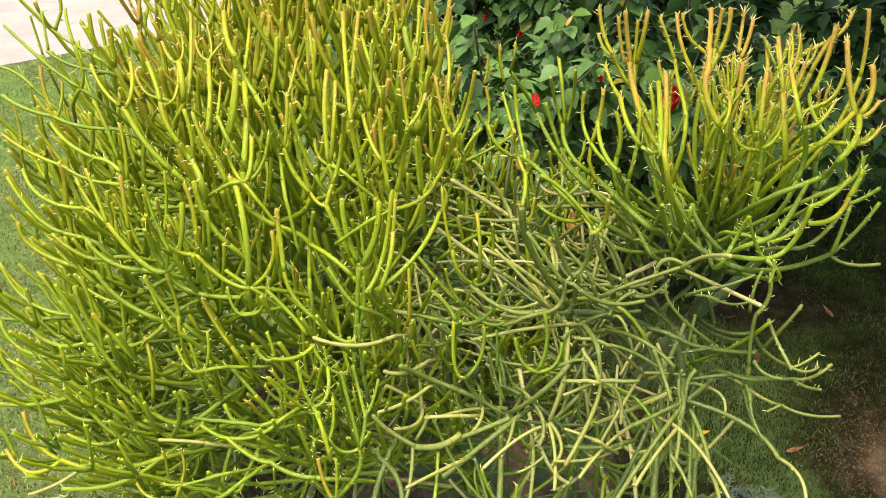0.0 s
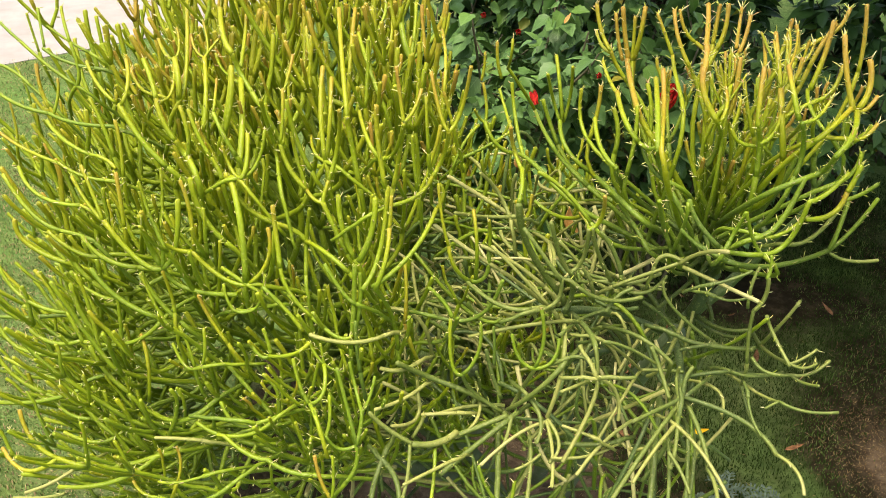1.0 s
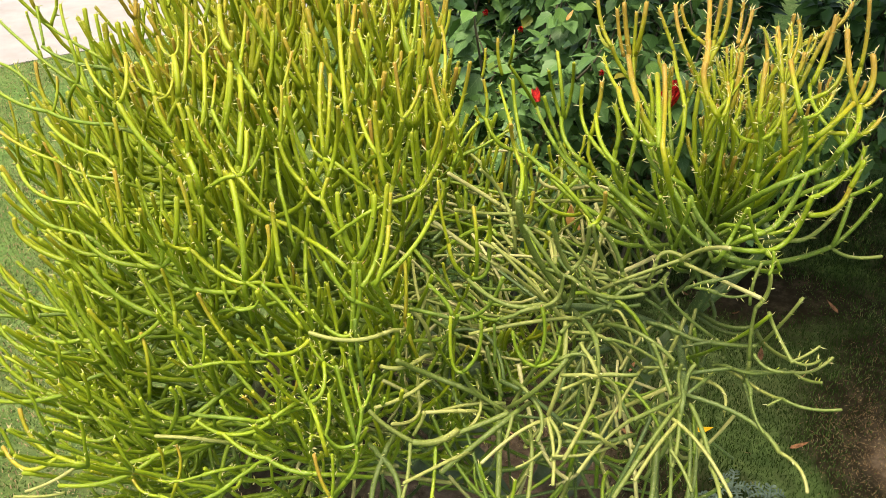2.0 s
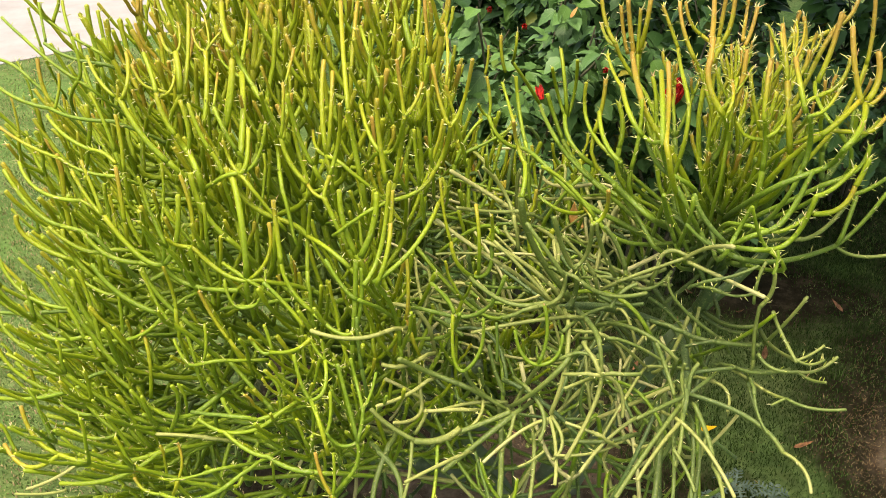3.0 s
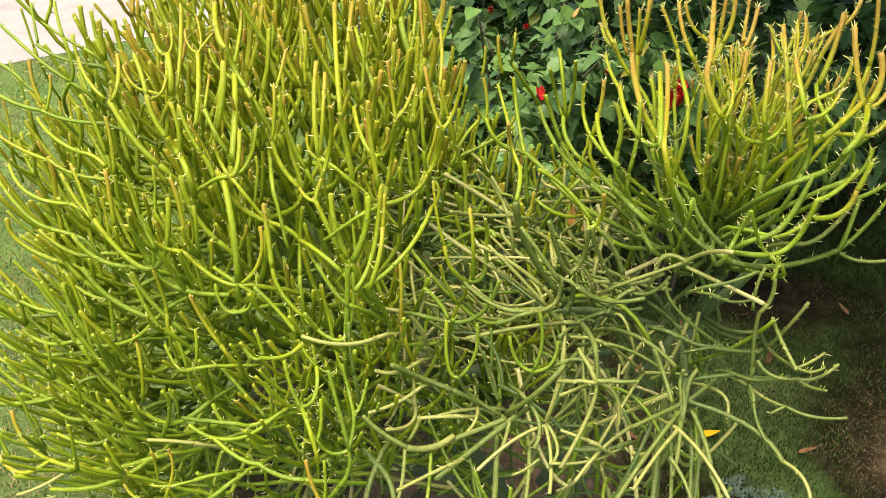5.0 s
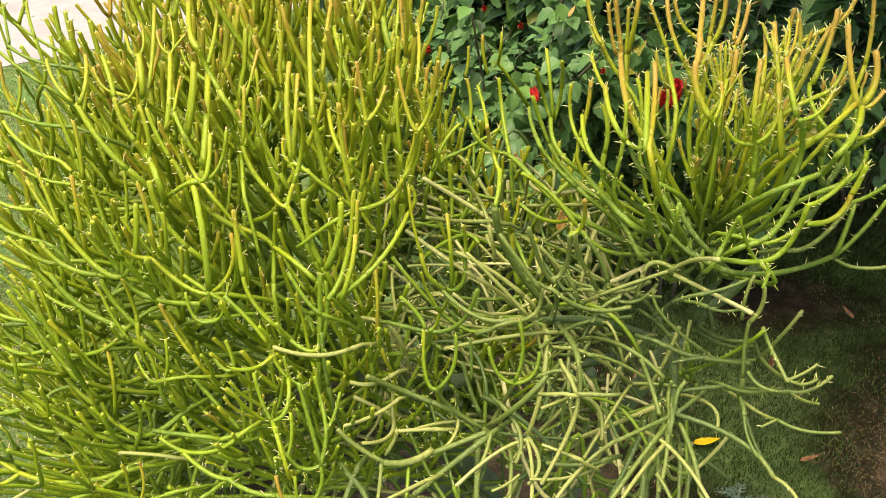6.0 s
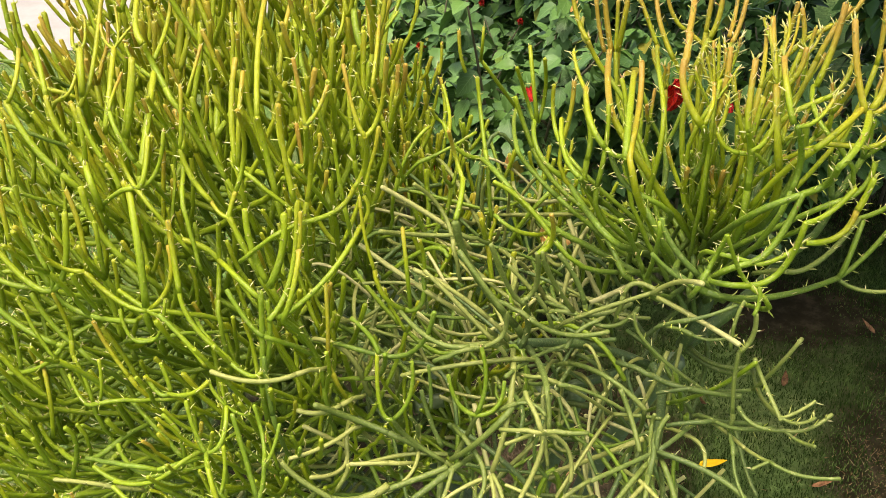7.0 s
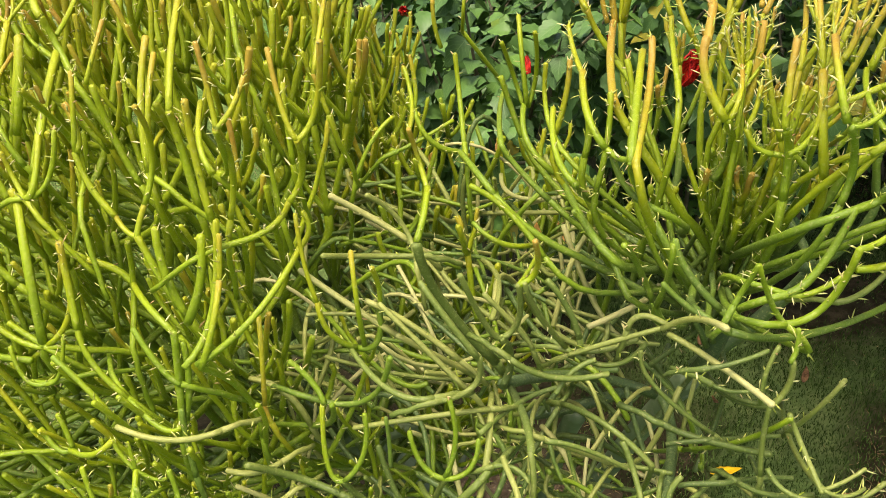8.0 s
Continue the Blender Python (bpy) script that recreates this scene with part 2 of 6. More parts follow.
def build_ground():
    b = bmesh.new()
    xs = np.concatenate([[-400, -60, -15, -6], np.linspace(-3.5, 3.5, 71), [6, 15, 60, 400]])
    ys = np.concatenate([[-400, -60, -15, -4], np.linspace(-1, 6, 71), [9, 15, 60, 400]])
    grid = [[b.verts.new((x, y, ground_z(x, y))) for x in xs] for y in ys]
    for j in range(len(ys) - 1):
        for i in range(len(xs) - 1):
            b.faces.new((grid[j][i], grid[j][i + 1], grid[j + 1][i + 1], grid[j + 1][i])).smooth = True
    me = bpy.data.meshes.new("ground")
    b.to_mesh(me)
    b.free()
    at = me.attributes.new("bare", "FLOAT", "POINT")
    # the soil share also paints the shade beside and under the bush
    at.data.foreach_set("value", [dryness(v.co.x, v.co.y) + 0.32 * wear_and_shade(v.co.x, v.co.y) + bed(v.co.x, v.co.y) + 0.7 * under_bush(v.co.x, v.co.y) for v in me.vertices])
    tagged(part("ground", me, M_GROUND), "brown garden soil with moss and dry thatch", "ground", kind="structure")


build_ground()


def build_grass():
    green, dry = Batch(), Batch()
    areas = [((0.25, 2.0, 1.35, 3.4), 130000), ((0.75, 1.5, 1.4, 2.0), 9000), ((-0.4, 0.5, 1.4, 2.3), 8000), ((-1.8, -0.5, 1.1, 3.4), 48000), ((-3.2, -0.9, 2.8, 5.2), 42000), ((-5.5, 5.0, -3.5, 6.5), 40000)]
    faces = [(0, 1, 3, 2), (2, 3, 4)]
    for (x0, x1, y0, y1), count in areas:
        for k in range(count):
            x, y = rng.uniform(x0, x1), rng.uniform(y0, y1)
            if x1 == -0.5 and k % 3 == 0 and y0 > 3:    # ragged fringe along the concrete
                u, v = rng.uniform(-1.2, 1.5), rng.normal(-0.02, 0.03)
                x, y = -2.30 + 0.80 * u - 0.60 * v, 4.57 + 0.60 * u + 0.80 * v
            if paved_side(x, y) > rng.uniform(0.0, 0.07):
                continue
            edge = min(x - x0, x1 - x, y - y0, y1 - y)
            if -0.5 < edge < 0.35 * rng.random():
                continue
            d = dryness(x, y)
            if d > 0.7 and rng.random() < 0.12 or bed(x, y) > rng.uniform(0.25, 0.8):
                continue
            h = rng.uniform(0.008, 0.026) * (0.55 if x < -0.5 else 0.75) * (0.7 if d > 0.45 else 1.0) * (1 + 0.5 * field(x, y, 4.0, 2.0))
            a, lean, wd = rng.uniform(0, 2 * math.pi), rng.uniform(0.1, 1.0), rng.uniform(0.0006, 0.0014) * (1.7 if x < -0.5 else 1.0)
            c, s = math.cos(a), math.sin(a)
            mx, my, tx, ty = lean * h * 0.35 * c, lean * h * 0.35 * s, lean * h * c, lean * h * s
            z = ground_z(x, y) - 0.002
            verts = [(x - s * wd, y + c * wd, z), (x + s * wd, y - c * wd, z), (x + mx - s * wd * 0.8, y + my + c * wd * 0.8, z + h * 0.6),
                     (x + mx + s * wd * 0.8, y + my - c * wd * 0.8, z + h * 0.6), (x + tx, y + ty, z + h * (1.05 - 0.3 * lean))]
            straw = d + rng.normal(0, 0.34 if x > 0.3 else 0.25) > 0.62
            if straw:
                wd *= 0.6
                verts = [(x - s * wd, y + c * wd, z), (x + s * wd, y - c * wd, z), (x + tx * 0.8 - s * wd, y + ty * 0.8 + c * wd, z + h * 0.30),
                         (x + tx * 0.8 + s * wd, y + ty * 0.8 - c * wd, z + h * 0.30), (x + tx * 1.7, y + ty * 1.7, z + h * rng.uniform(0.35, 0.6))]
            # painted light: left blades paler for sun, right ones darker for shade
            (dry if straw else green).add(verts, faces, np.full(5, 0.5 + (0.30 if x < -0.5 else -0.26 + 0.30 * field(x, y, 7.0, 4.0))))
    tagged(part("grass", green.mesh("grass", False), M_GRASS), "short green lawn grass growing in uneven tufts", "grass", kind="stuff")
    tagged(part("dry_grass", dry.mesh("dry_grass", False), M_DRY), "dry straw-coloured grass and thatch on bare soil", "grass", kind="stuff")


build_grass()


def build_pavement():
    b = bmesh.new()
    n = np.array((-0.60, 0.80))
    t = np.array((0.80, 0.60))
    p = np.array((-2.30, 4.57))
    cs = []
    for u, v in ((-8, 0), (9, 0), (9, 6), (-8, 6)):
        q = p + t * u + n * v
        cs.append((q[0], q[1]))
    top = [b.verts.new((x, y, -0.008)) for x, y in cs]
    low = [b.verts.new((x, y, -0.10)) for x, y in cs]
    b.faces.new(top)
    for i in range(4):
        b.faces.new((top[i - 1], low[i - 1], low[i], top[i]))
    bmesh.ops.bevel(b, geom=[e for e in b.edges if all(v.co.z > 0 for v in e.verts)], offset=0.012, segments=2, affect="EDGES")
    me = bpy.data.meshes.new("pavement")
    b.to_mesh(me)
    b.free()
    tagged(part("pavement", me, M_CONCRETE), "pale sunlit concrete pavement beside the lawn", "pavement", kind="structure")


build_pavement()

# ---- the pencil bush ----
class Node:
    """Where a stem ends and others may spring; limb is the number of the limb that carries it."""

    def __init__(self, p, d, r, y, out, limb=None):
        self.limb = limb
        self.p, self.d, self.r, self.y, self.kids, self.out = np.asarray(p, dtype=float), unit(d), r, y, 0, np.asarray(out, dtype=float)


STEMS = []      # (points, radii, youth, pale, level, limb)
TIPS = []       # (point, direction, youth)
UP = np.array((0.0, 0.0, 1.0))


def arc(node, p, d, r, tone, level, pale=False, bow=0.36, wide=0.32):
    """A stem that leaves a node sidewards and swings round into the direction d at p."""
    p, d = np.asarray(p, dtype=float), unit(d)
    gap = np.linalg.norm(p - node.p)
    side = (p - node.p) / max(gap, 1e-6)
    flat = unit(side * np.array((1, 1, 0.25)) + 1e-4)
    start = unit(flat * wide + side * 0.7 + node.d * 0.25)
    n = 6 if gap < 0.09 else 8 if gap < 0.2 else 11
    pts = bezier(node.p, node.p + start * gap * bow * 0.8, p - d * gap * bow, p, n)
    pts[1:-1] += rng.normal(0, 0.0007, (n - 2, 3))
    t = np.linspace(0, 1, n)
    r0 = min(node.r, r * 1.18)
    radii = r0 + (r - r0) * t
    radii[1:-1] *= rng.uniform(0.95, 1.05, n - 2)
    radii[0] *= 1.05
    radii[-1] *= 1.10
    age = node.y + (tone - node.y) * np.clip(t * 1.3, 0, 1)
    age[-2:] += 0.12 if level >= 5 else 0.04
    on = len(STEMS) if level <= 1 else node.limb
    STEMS.append((pts, radii, age, pale, level, on))
    node.kids += 1
    return Node(p, pts[-1] - pts[-2], r, tone, node.out, on)


def fork(node, count, length, r, tone, rise=0.85, spread=0.46, level=5):
    """Twigs in a ring on a node: each leaves it sidewards and curves up like one arm of a candlestick."""
    a0 = rng.uniform(0, 2 * math.pi)
    ends = []
    for k in range(count):
        a = a0 + 2 * math.pi * k / count + rng.normal(0, 0.3)
        away = np.array((math.cos(a), math.sin(a), 0.0))
        L = length * rng.uniform(0.65, 1.3)
        lead = unit(UP * rise + node.d * 0.55 + node.out * 0.15)
        p = node.p + (lead * 0.85 + away * spread * rng.uniform(0.45, 1.0)) * L
        yk = min(1.0, tone + rng.normal(0, 0.07))
        e = arc(node, p, lead + away * 0.16 + rng.normal(0, 0.08, 3), r * rng.uniform(0.82, 1.12), yk, level, wide=0.5)
        ends.append(e)
    return ends


def finish(node):
    TIPS.append((node.p, node.d, node.y))


def link(parents, p, most):
    """The node that a new one at p springs from: near, lower and further in."""
    best, cost = None, 1e9
    for q in parents:
        if q.kids >= most:
            continue
        v = p - q.p
        c = np.linalg.norm(v) + max(0, -v[2]) * 1.2 + 0.10 * q.kids
        if c < cost:
            best, cost = q, c
    return best


def front(x, z):
    """How near (in y) the bush's outer stems come at a spot of its width and height."""
    z = min(1.2, max(0.6, z))
    return 1.637 + 0.111 * x - 2.212 * z - 0.283 * x * z + 1.765 * z * z


def crown(roots, origin, centre, rad, counts, shells, tip_len, youth, cut=None, forks=(2, 3), low=-0.75, slim=1.0):
    """Grows a rounded crown out from its origin: shell after shell of nodes, each springing from the nearest one inside it."""
    origin, centre, rad = np.asarray(origin, dtype=float), np.asarray(centre, dtype=float), np.asarray(rad, dtype=float)
    parents, inner = roots, list(roots)
    radius = (0.0098, 0.0070, 0.0060, 0.0052)
    for lev, (count, s) in enumerate(zip(counts, shells)):
        made = []
        for k in range(count):
            for _ in range(40):
                d = unit(rng.normal(0, 1, 3))
                rim = centre + d * rad
                p = origin + (rim - origin) * s * rng.uniform(0.90, 1.07)
                if d[2] > low and p[2] > 0.30 + 0.16 * (p[0] > -0.40) and p[1] > front(p[0], p[2]) + 0.05 and (cut is None or cut(p)):
                    break
            else:
                continue
            q = link(parents, p, 4 if lev < 2 else 3)
            if q is None:
                continue
            out = unit((rim - origin) * np.array((1, 1, 0.5)))
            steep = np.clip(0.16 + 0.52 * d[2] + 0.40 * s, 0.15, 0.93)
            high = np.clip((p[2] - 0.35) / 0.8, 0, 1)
            # older growth is darker; low and inner stems darkened further as painted shade
            tone = youth[0] + (youth[1] - youth[0]) * (0.0 + 0.13 * lev + 0.08 * lev * high + 0.12 * high) - 0.05 * (1 - high) + rng.normal(0, 0.04)
            near = 0.72 + 0.28 * np.clip((p[1] - 1.05) / 0.45 + max(0.0, p[2] - 0.85), 0, 1)
            e = arc(q, p, out * (1 - steep) + UP * steep + rng.normal(0, 0.08, 3), near * slim * radius[min(lev, 3)] * rng.uniform(0.88, 1.15), tone, lev)
            e.out = out
            made.append(e)
        inner += made if lev < 2 else []
        parents = made + [q for q in parents if q.kids < 2 and lev > 0]
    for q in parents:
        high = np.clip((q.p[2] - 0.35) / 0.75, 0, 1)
        # low twigs get a darker tone, part age and part painted shade
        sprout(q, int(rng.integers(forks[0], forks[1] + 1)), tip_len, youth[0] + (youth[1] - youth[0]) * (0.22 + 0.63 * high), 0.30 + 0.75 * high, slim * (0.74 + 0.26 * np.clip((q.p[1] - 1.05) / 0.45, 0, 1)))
    return inner


def sprout(q, count, length, tone, rise=0.9, slim=0.9):
    """Young twigs at the end of a branch, some of them forked once more."""
    for e in fork(q, count, length, 0.0045 * slim, min(0.74, tone), rise=rise):
        if rng.random() < 0.07 and e.p[2] > 0.95:
            e.y = 0.84
        if rng.random() < 0.30:
            for g in fork(e, int(rng.integers(2, 4)), length * 0.6, 0.0036 * slim, min(0.62 + 0.25 * max(0.0, e.p[2] - 0.3), e.y + 0.08), rise=rise, level=6):
                finish(g)
        else:
            finish(e)


BUSH = thing("pencil_bush", "sprawling succulent bush of yellow-green pencil-thin forked stems", "shrub", (0.20, 1.62, 0))

TRUNKS = [((0.14, 1.68), (-0.08, 1.52, 0.36), 0.026), ((0.08, 1.74), (-0.26, 1.66, 0.40), 0.026), ((0.10, 1.82), (-0.10, 1.88, 0.46), 0.024),
          ((0.30, 1.62), (0.455, 1.42, 0.596), 0.021), ((0.24, 1.66), (0.30, 1.42, 0.52), 0.019), ((0.16, 1.60), (0.02, 1.34, 0.46), 0.020), ((0.06, 1.66), (-0.30, 1.42, 0.34), 0.022)]
roots = []
for (x, y), top, r in TRUNKS:
    foot = Node((x, y, -0.03), (rng.normal(0, 0.2), rng.normal(0, 0.2), 1), r, 0.02, unit((top[0] - x, top[1] - y, 0)))
    end = arc(foot, top, np.array((top[0] - x, top[1] - y, 0.0)) + UP * 0.5, r * 0.8, 0.05, 0, bow=0.4, wide=0.15)
    roots.append(end)

left_roots = [roots[i] for i in (0, 1, 2, 5, 6)]
inner = crown(left_roots, (0.02, 1.50, 0.38), (-0.26, 1.60, 0.66), (0.43, 0.60, 0.49), (26, 80, 190, 310), (0.38, 0.62, 0.82, 0.96), 0.150, (0.25, 0.77), slim=0.88,
              cut=lambda p: p[0] < -0.02 + 0.14 * (p[2] < 0.60) + 0.04 * (p[1] > 1.6) and p[1] < 1.98 - 1.0 * min(0.4, max(0.0, p[0] + 0.35)))
rng = np.random.default_rng(21)


def fan(head, count, reach, wide, length):
    """Branches spreading up from the top of a trunk, each forked again and again into slender candlesticks."""
    made = []
    for k in range(count):
        a = 2.4 * k + rng.normal(0, 0.25)
        s = math.sqrt((k + 0.5) / count)
        side = np.array((math.cos(a) * wide[0] * s, math.sin(a) * wide[1] * s, 0.0))
        p = head.p + side + UP * reach * rng.uniform(0.8, 1.15) * (1.0 - 0.35 * s)
        e = arc(head, p, UP + side * 1.6 + rng.normal(0, 0.06, 3), rng.uniform(0.0048, 0.0064), 0.15 + rng.normal(0, 0.05), 2, bow=0.42, wide=0.5)
        e.out = unit(side + 1e-5)
        made.append(e)
        for f in fork(e, int(rng.integers(2, 4)), length, 0.0042, 0.28 + rng.normal(0, 0.05), spread=0.5, level=3):
            for g in fork(f, int(rng.integers(2, 4)), length * 0.95, 0.0035, 0.55 + rng.normal(0, 0.06), spread=0.42, level=5):
                if rng.random() < 0.45:
                    for h in fork(g, int(rng.integers(2, 4)), length * 0.6, 0.0028, rng.uniform(0.72, 1.12), spread=0.4, level=6):
                        finish(h)
                else:
                    finish(g)
    return made


inner += fan(Node((0.475, 1.43, 0.74), (0.1, 0, 1), 0.010, 0.10, UP, roots[3].limb), 4, 0.14, (0.16, 0.16), 0.090)
inner += fan(Node((0.60, 1.44, 0.78), (0.4, 0, 1), 0.009, 0.12, UP, roots[3].limb), 3, 0.13, (0.13, 0.14), 0.090)
arc(Node((0.46, 1.42, 0.62), (0.2, 0, 1), 0.013, 0.06, UP, roots[3].limb), (0.60, 1.44, 0.78), (0.5, 0, 1), 0.0095, 0.12, 1)

rng = np.random.default_rng(22)
HELD = []       # ends of the stems set one by one


def held(p):
    for q in HELD:
        if np.linalg.norm(q.p - p) < 0.028:
            return q
    return None


def stem(p0, pm, p1, r, tone, pale=False, level=4):
    """One stem that bends through pm. Where nothing holds its start, a branch from inside the bush reaches it."""
    p0, pm, p1 = (np.array(p, dtype=float) for p in (p0, pm, p1))
    c = 2 * pm - (p0 + p1) / 2
    q = held(p0)
    if q is None and level > 1:
        back = unit(p0 - c)
        if p0[0] > 0.17 and p0[2] > 0.90 and not pale:
            top = np.array((0.430, 1.28, 0.85)) + rng.normal(0, 0.022, 3)
            q = arc(Node(top, back * -1 + UP, r * 1.25, 0.16, back), p0, -back, max(r * 1.03, 0.0030), tone * 0.8, 3, wide=0.25)
        else:
            inward = unit(back * 0.9 + np.array((0.0, 0.55, -0.60)))
            q = Node(p0 + inward * (0.05 if pale else 0.10), -inward, r * 0.95, tone * 0.72, back)
            q = arc(q, p0, -back, max(r * 1.03, 0.0030), tone * 0.85, 3, pale, wide=0.1)
    t = np.linspace(0, 1, 10)[:, None]
    pts = (1 - t) ** 2 * p0 + 2 * t * (1 - t) * c + t * t * p1
    y0 = tone * 0.85 if q is None else 0.75 * q.y + 0.25 * tone * 0.85
    radii = np.linspace(r * 1.10, r * 0.72, 10) if r > 0.0068 and level > 1 else np.linspace(r * 1.06, r * 0.96, 10)
    radii[1:-1] *= rng.uniform(0.96, 1.05, 8)
    radii[-1] *= 1.08
    on = len(STEMS) if level <= 1 else None if q is None else q.limb
    STEMS.append((pts, radii, np.linspace(y0, tone, 10) + (0.0 if pale or tone < 0.45 else 0.10) * np.linspace(0, 1, 10) ** 3, pale, level, on))
    e = Node(p1, p1 - pts[-2], r, tone, unit((p1 - p0) * np.array((1, 1, 0.2)) + 1e-5), on)
    HELD.append(e)
    if tone > 0.48 and not pale:
        finish(e)
    return e


def limb(p0, pm, p1, r, tone):
    return stem(p0, pm, p1, r, tone, level=1)


# limbs, then the stems of the sprawl and of both crowns, each after the one that carries it
limb((0.032, 1.34, 0.554), (0.136, 1.39, 0.537), (0.29, 1.44, 0.514), 0.0125, 0.06)
stem((-0.559, 1.380, 1.090), (-0.601, 1.393, 1.115), (-0.645, 1.411, 1.149), 0.0027, 0.47)
stem((-0.645, 1.411, 1.149), (-0.667, 1.428, 1.159), (-0.687, 1.444, 1.170), 0.0023, 0.47)
stem((-0.559, 1.380, 1.090), (-0.552, 1.382, 1.114), (-0.561, 1.393, 1.155), 0.0030, 0.57)
stem((-0.561, 1.393, 1.155), (-0.571, 1.410, 1.179), (-0.577, 1.425, 1.201), 0.0026, 0.62)
stem((-0.525, 1.380, 1.118), (-0.572, 1.388, 1.126), (-0.608, 1.400, 1.143), 0.0027, 0.36)
stem((-0.549, 1.433, 1.124), (-0.591, 1.445, 1.145), (-0.625, 1.456, 1.167), 0.0023, 0.57)
stem((-0.606, 1.401, 1.145), (-0.612, 1.417, 1.170), (-0.618, 1.433, 1.196), 0.0023, 0.47)
stem((-0.652, 1.480, 1.108), (-0.660, 1.489, 1.143), (-0.665, 1.494, 1.170), 0.0020, 0.57)
stem((-0.581, 1.334, 1.071), (-0.599, 1.341, 1.087), (-0.614, 1.346, 1.100), 0.0026, 0.42)
stem((-0.481, 1.257, 1.074), (-0.532, 1.273, 1.073), (-0.570, 1.289, 1.080), 0.0029, 0.42)
stem((-0.636, 1.376, 1.058), (-0.642, 1.384, 1.090), (-0.653, 1.390, 1.116), 0.0019, 0.52)
stem((-0.588, 1.334, 1.071), (-0.599, 1.342, 1.097), (-0.603, 1.354, 1.133), 0.0030, 0.93)
stem((-0.564, 1.288, 1.078), (-0.555, 1.297, 1.105), (-0.554, 1.306, 1.128), 0.0022, 0.78)
stem((-0.457, 1.173, 1.027), (-0.495, 1.180, 1.032), (-0.527, 1.190, 1.046), 0.0024, 0.57)
stem((-0.642, 1.317, 1.024), (-0.641, 1.321, 1.046), (-0.647, 1.332, 1.083), 0.0019, 0.80)
stem((-0.557, 1.472, 1.078), (-0.566, 1.486, 1.130), (-0.569, 1.495, 1.174), 0.0040, 0.62)
stem((-0.536, 1.458, 1.092), (-0.541, 1.468, 1.131), (-0.546, 1.478, 1.170), 0.0032, 0.62)
stem((-0.455, 1.212, 1.045), (-0.467, 1.223, 1.088), (-0.483, 1.235, 1.125), 0.0028, 0.64)
stem((-0.361, 1.155, 1.057), (-0.394, 1.164, 1.093), (-0.423, 1.185, 1.136), 0.0040, 0.62)
stem((-0.429, 1.165, 1.037), (-0.428, 1.173, 1.080), (-0.432, 1.181, 1.114), 0.0027, 0.75)
stem((-0.363, 1.256, 1.118), (-0.362, 1.263, 1.145), (-0.373, 1.296, 1.163), 0.0046, 0.68)
stem((-0.373, 1.296, 1.163), (-0.367, 1.306, 1.176), (-0.372, 1.325, 1.199), 0.0021, 0.80)
stem((-0.321, 1.206, 1.087), (-0.318, 1.236, 1.130), (-0.332, 1.305, 1.162), 0.0035, 0.68)
stem((-0.332, 1.305, 1.162), (-0.328, 1.317, 1.176), (-0.339, 1.348, 1.204), 0.0018, 0.82)
stem((-0.316, 1.144, 1.014), (-0.318, 1.138, 1.051), (-0.335, 1.167, 1.067), 0.0044, 0.57)
stem((-0.402, 1.259, 1.123), (-0.419, 1.263, 1.132), (-0.431, 1.274, 1.153), 0.0024, 0.75)
stem((-0.381, 1.236, 1.121), (-0.367, 1.244, 1.135), (-0.374, 1.291, 1.156), 0.0021, 0.77)
stem((-0.335, 1.167, 1.067), (-0.331, 1.168, 1.100), (-0.339, 1.177, 1.137), 0.0033, 0.71)
stem((-0.283, 1.134, 1.049), (-0.287, 1.136, 1.065), (-0.295, 1.138, 1.080), 0.0033, 0.62)
stem((-0.294, 1.286, 1.141), (-0.306, 1.291, 1.153), (-0.313, 1.299, 1.170), 0.0021, 0.64)
stem((-0.263, 1.147, 1.078), (-0.277, 1.150, 1.106), (-0.293, 1.171, 1.131), 0.0030, 0.57)
stem((-0.290, 1.185, 1.091), (-0.277, 1.193, 1.139), (-0.273, 1.214, 1.180), 0.0030, 0.69)
stem((-0.418, 1.432, 1.150), (-0.430, 1.440, 1.173), (-0.439, 1.451, 1.203), 0.0031, 0.73)
stem((-0.361, 1.255, 1.116), (-0.358, 1.297, 1.149), (-0.375, 1.406, 1.216), 0.0032, 0.73)
stem((-0.260, 1.271, 1.121), (-0.279, 1.294, 1.142), (-0.287, 1.293, 1.172), 0.0039, 0.57)
stem((-0.279, 1.299, 1.151), (-0.287, 1.378, 1.166), (-0.289, 1.418, 1.193), 0.0029, 0.79)
stem((-0.286, 1.392, 1.103), (-0.279, 1.413, 1.154), (-0.269, 1.426, 1.197), 0.0046, 0.86)
stem((-0.284, 1.391, 1.100), (-0.268, 1.407, 1.147), (-0.260, 1.425, 1.193), 0.0038, 0.79)
stem((-0.286, 1.186, 1.092), (-0.273, 1.194, 1.142), (-0.272, 1.214, 1.180), 0.0043, 0.69)
stem((-0.262, 1.150, 1.058), (-0.263, 1.203, 1.106), (-0.279, 1.290, 1.135), 0.0044, 0.64)
stem((-0.258, 1.122, 1.057), (-0.271, 1.136, 1.069), (-0.278, 1.139, 1.096), 0.0026, 0.73)
stem((-0.258, 1.122, 1.057), (-0.247, 1.125, 1.070), (-0.246, 1.155, 1.106), 0.0033, 0.64)
stem((-0.258, 1.122, 1.057), (-0.233, 1.127, 1.074), (-0.218, 1.135, 1.121), 0.0026, 0.58)
stem((-0.203, 1.123, 1.059), (-0.209, 1.152, 1.070), (-0.210, 1.153, 1.095), 0.0026, 0.64)
stem((-0.167, 1.176, 1.042), (-0.185, 1.182, 1.086), (-0.195, 1.181, 1.145), 0.0033, 0.62)
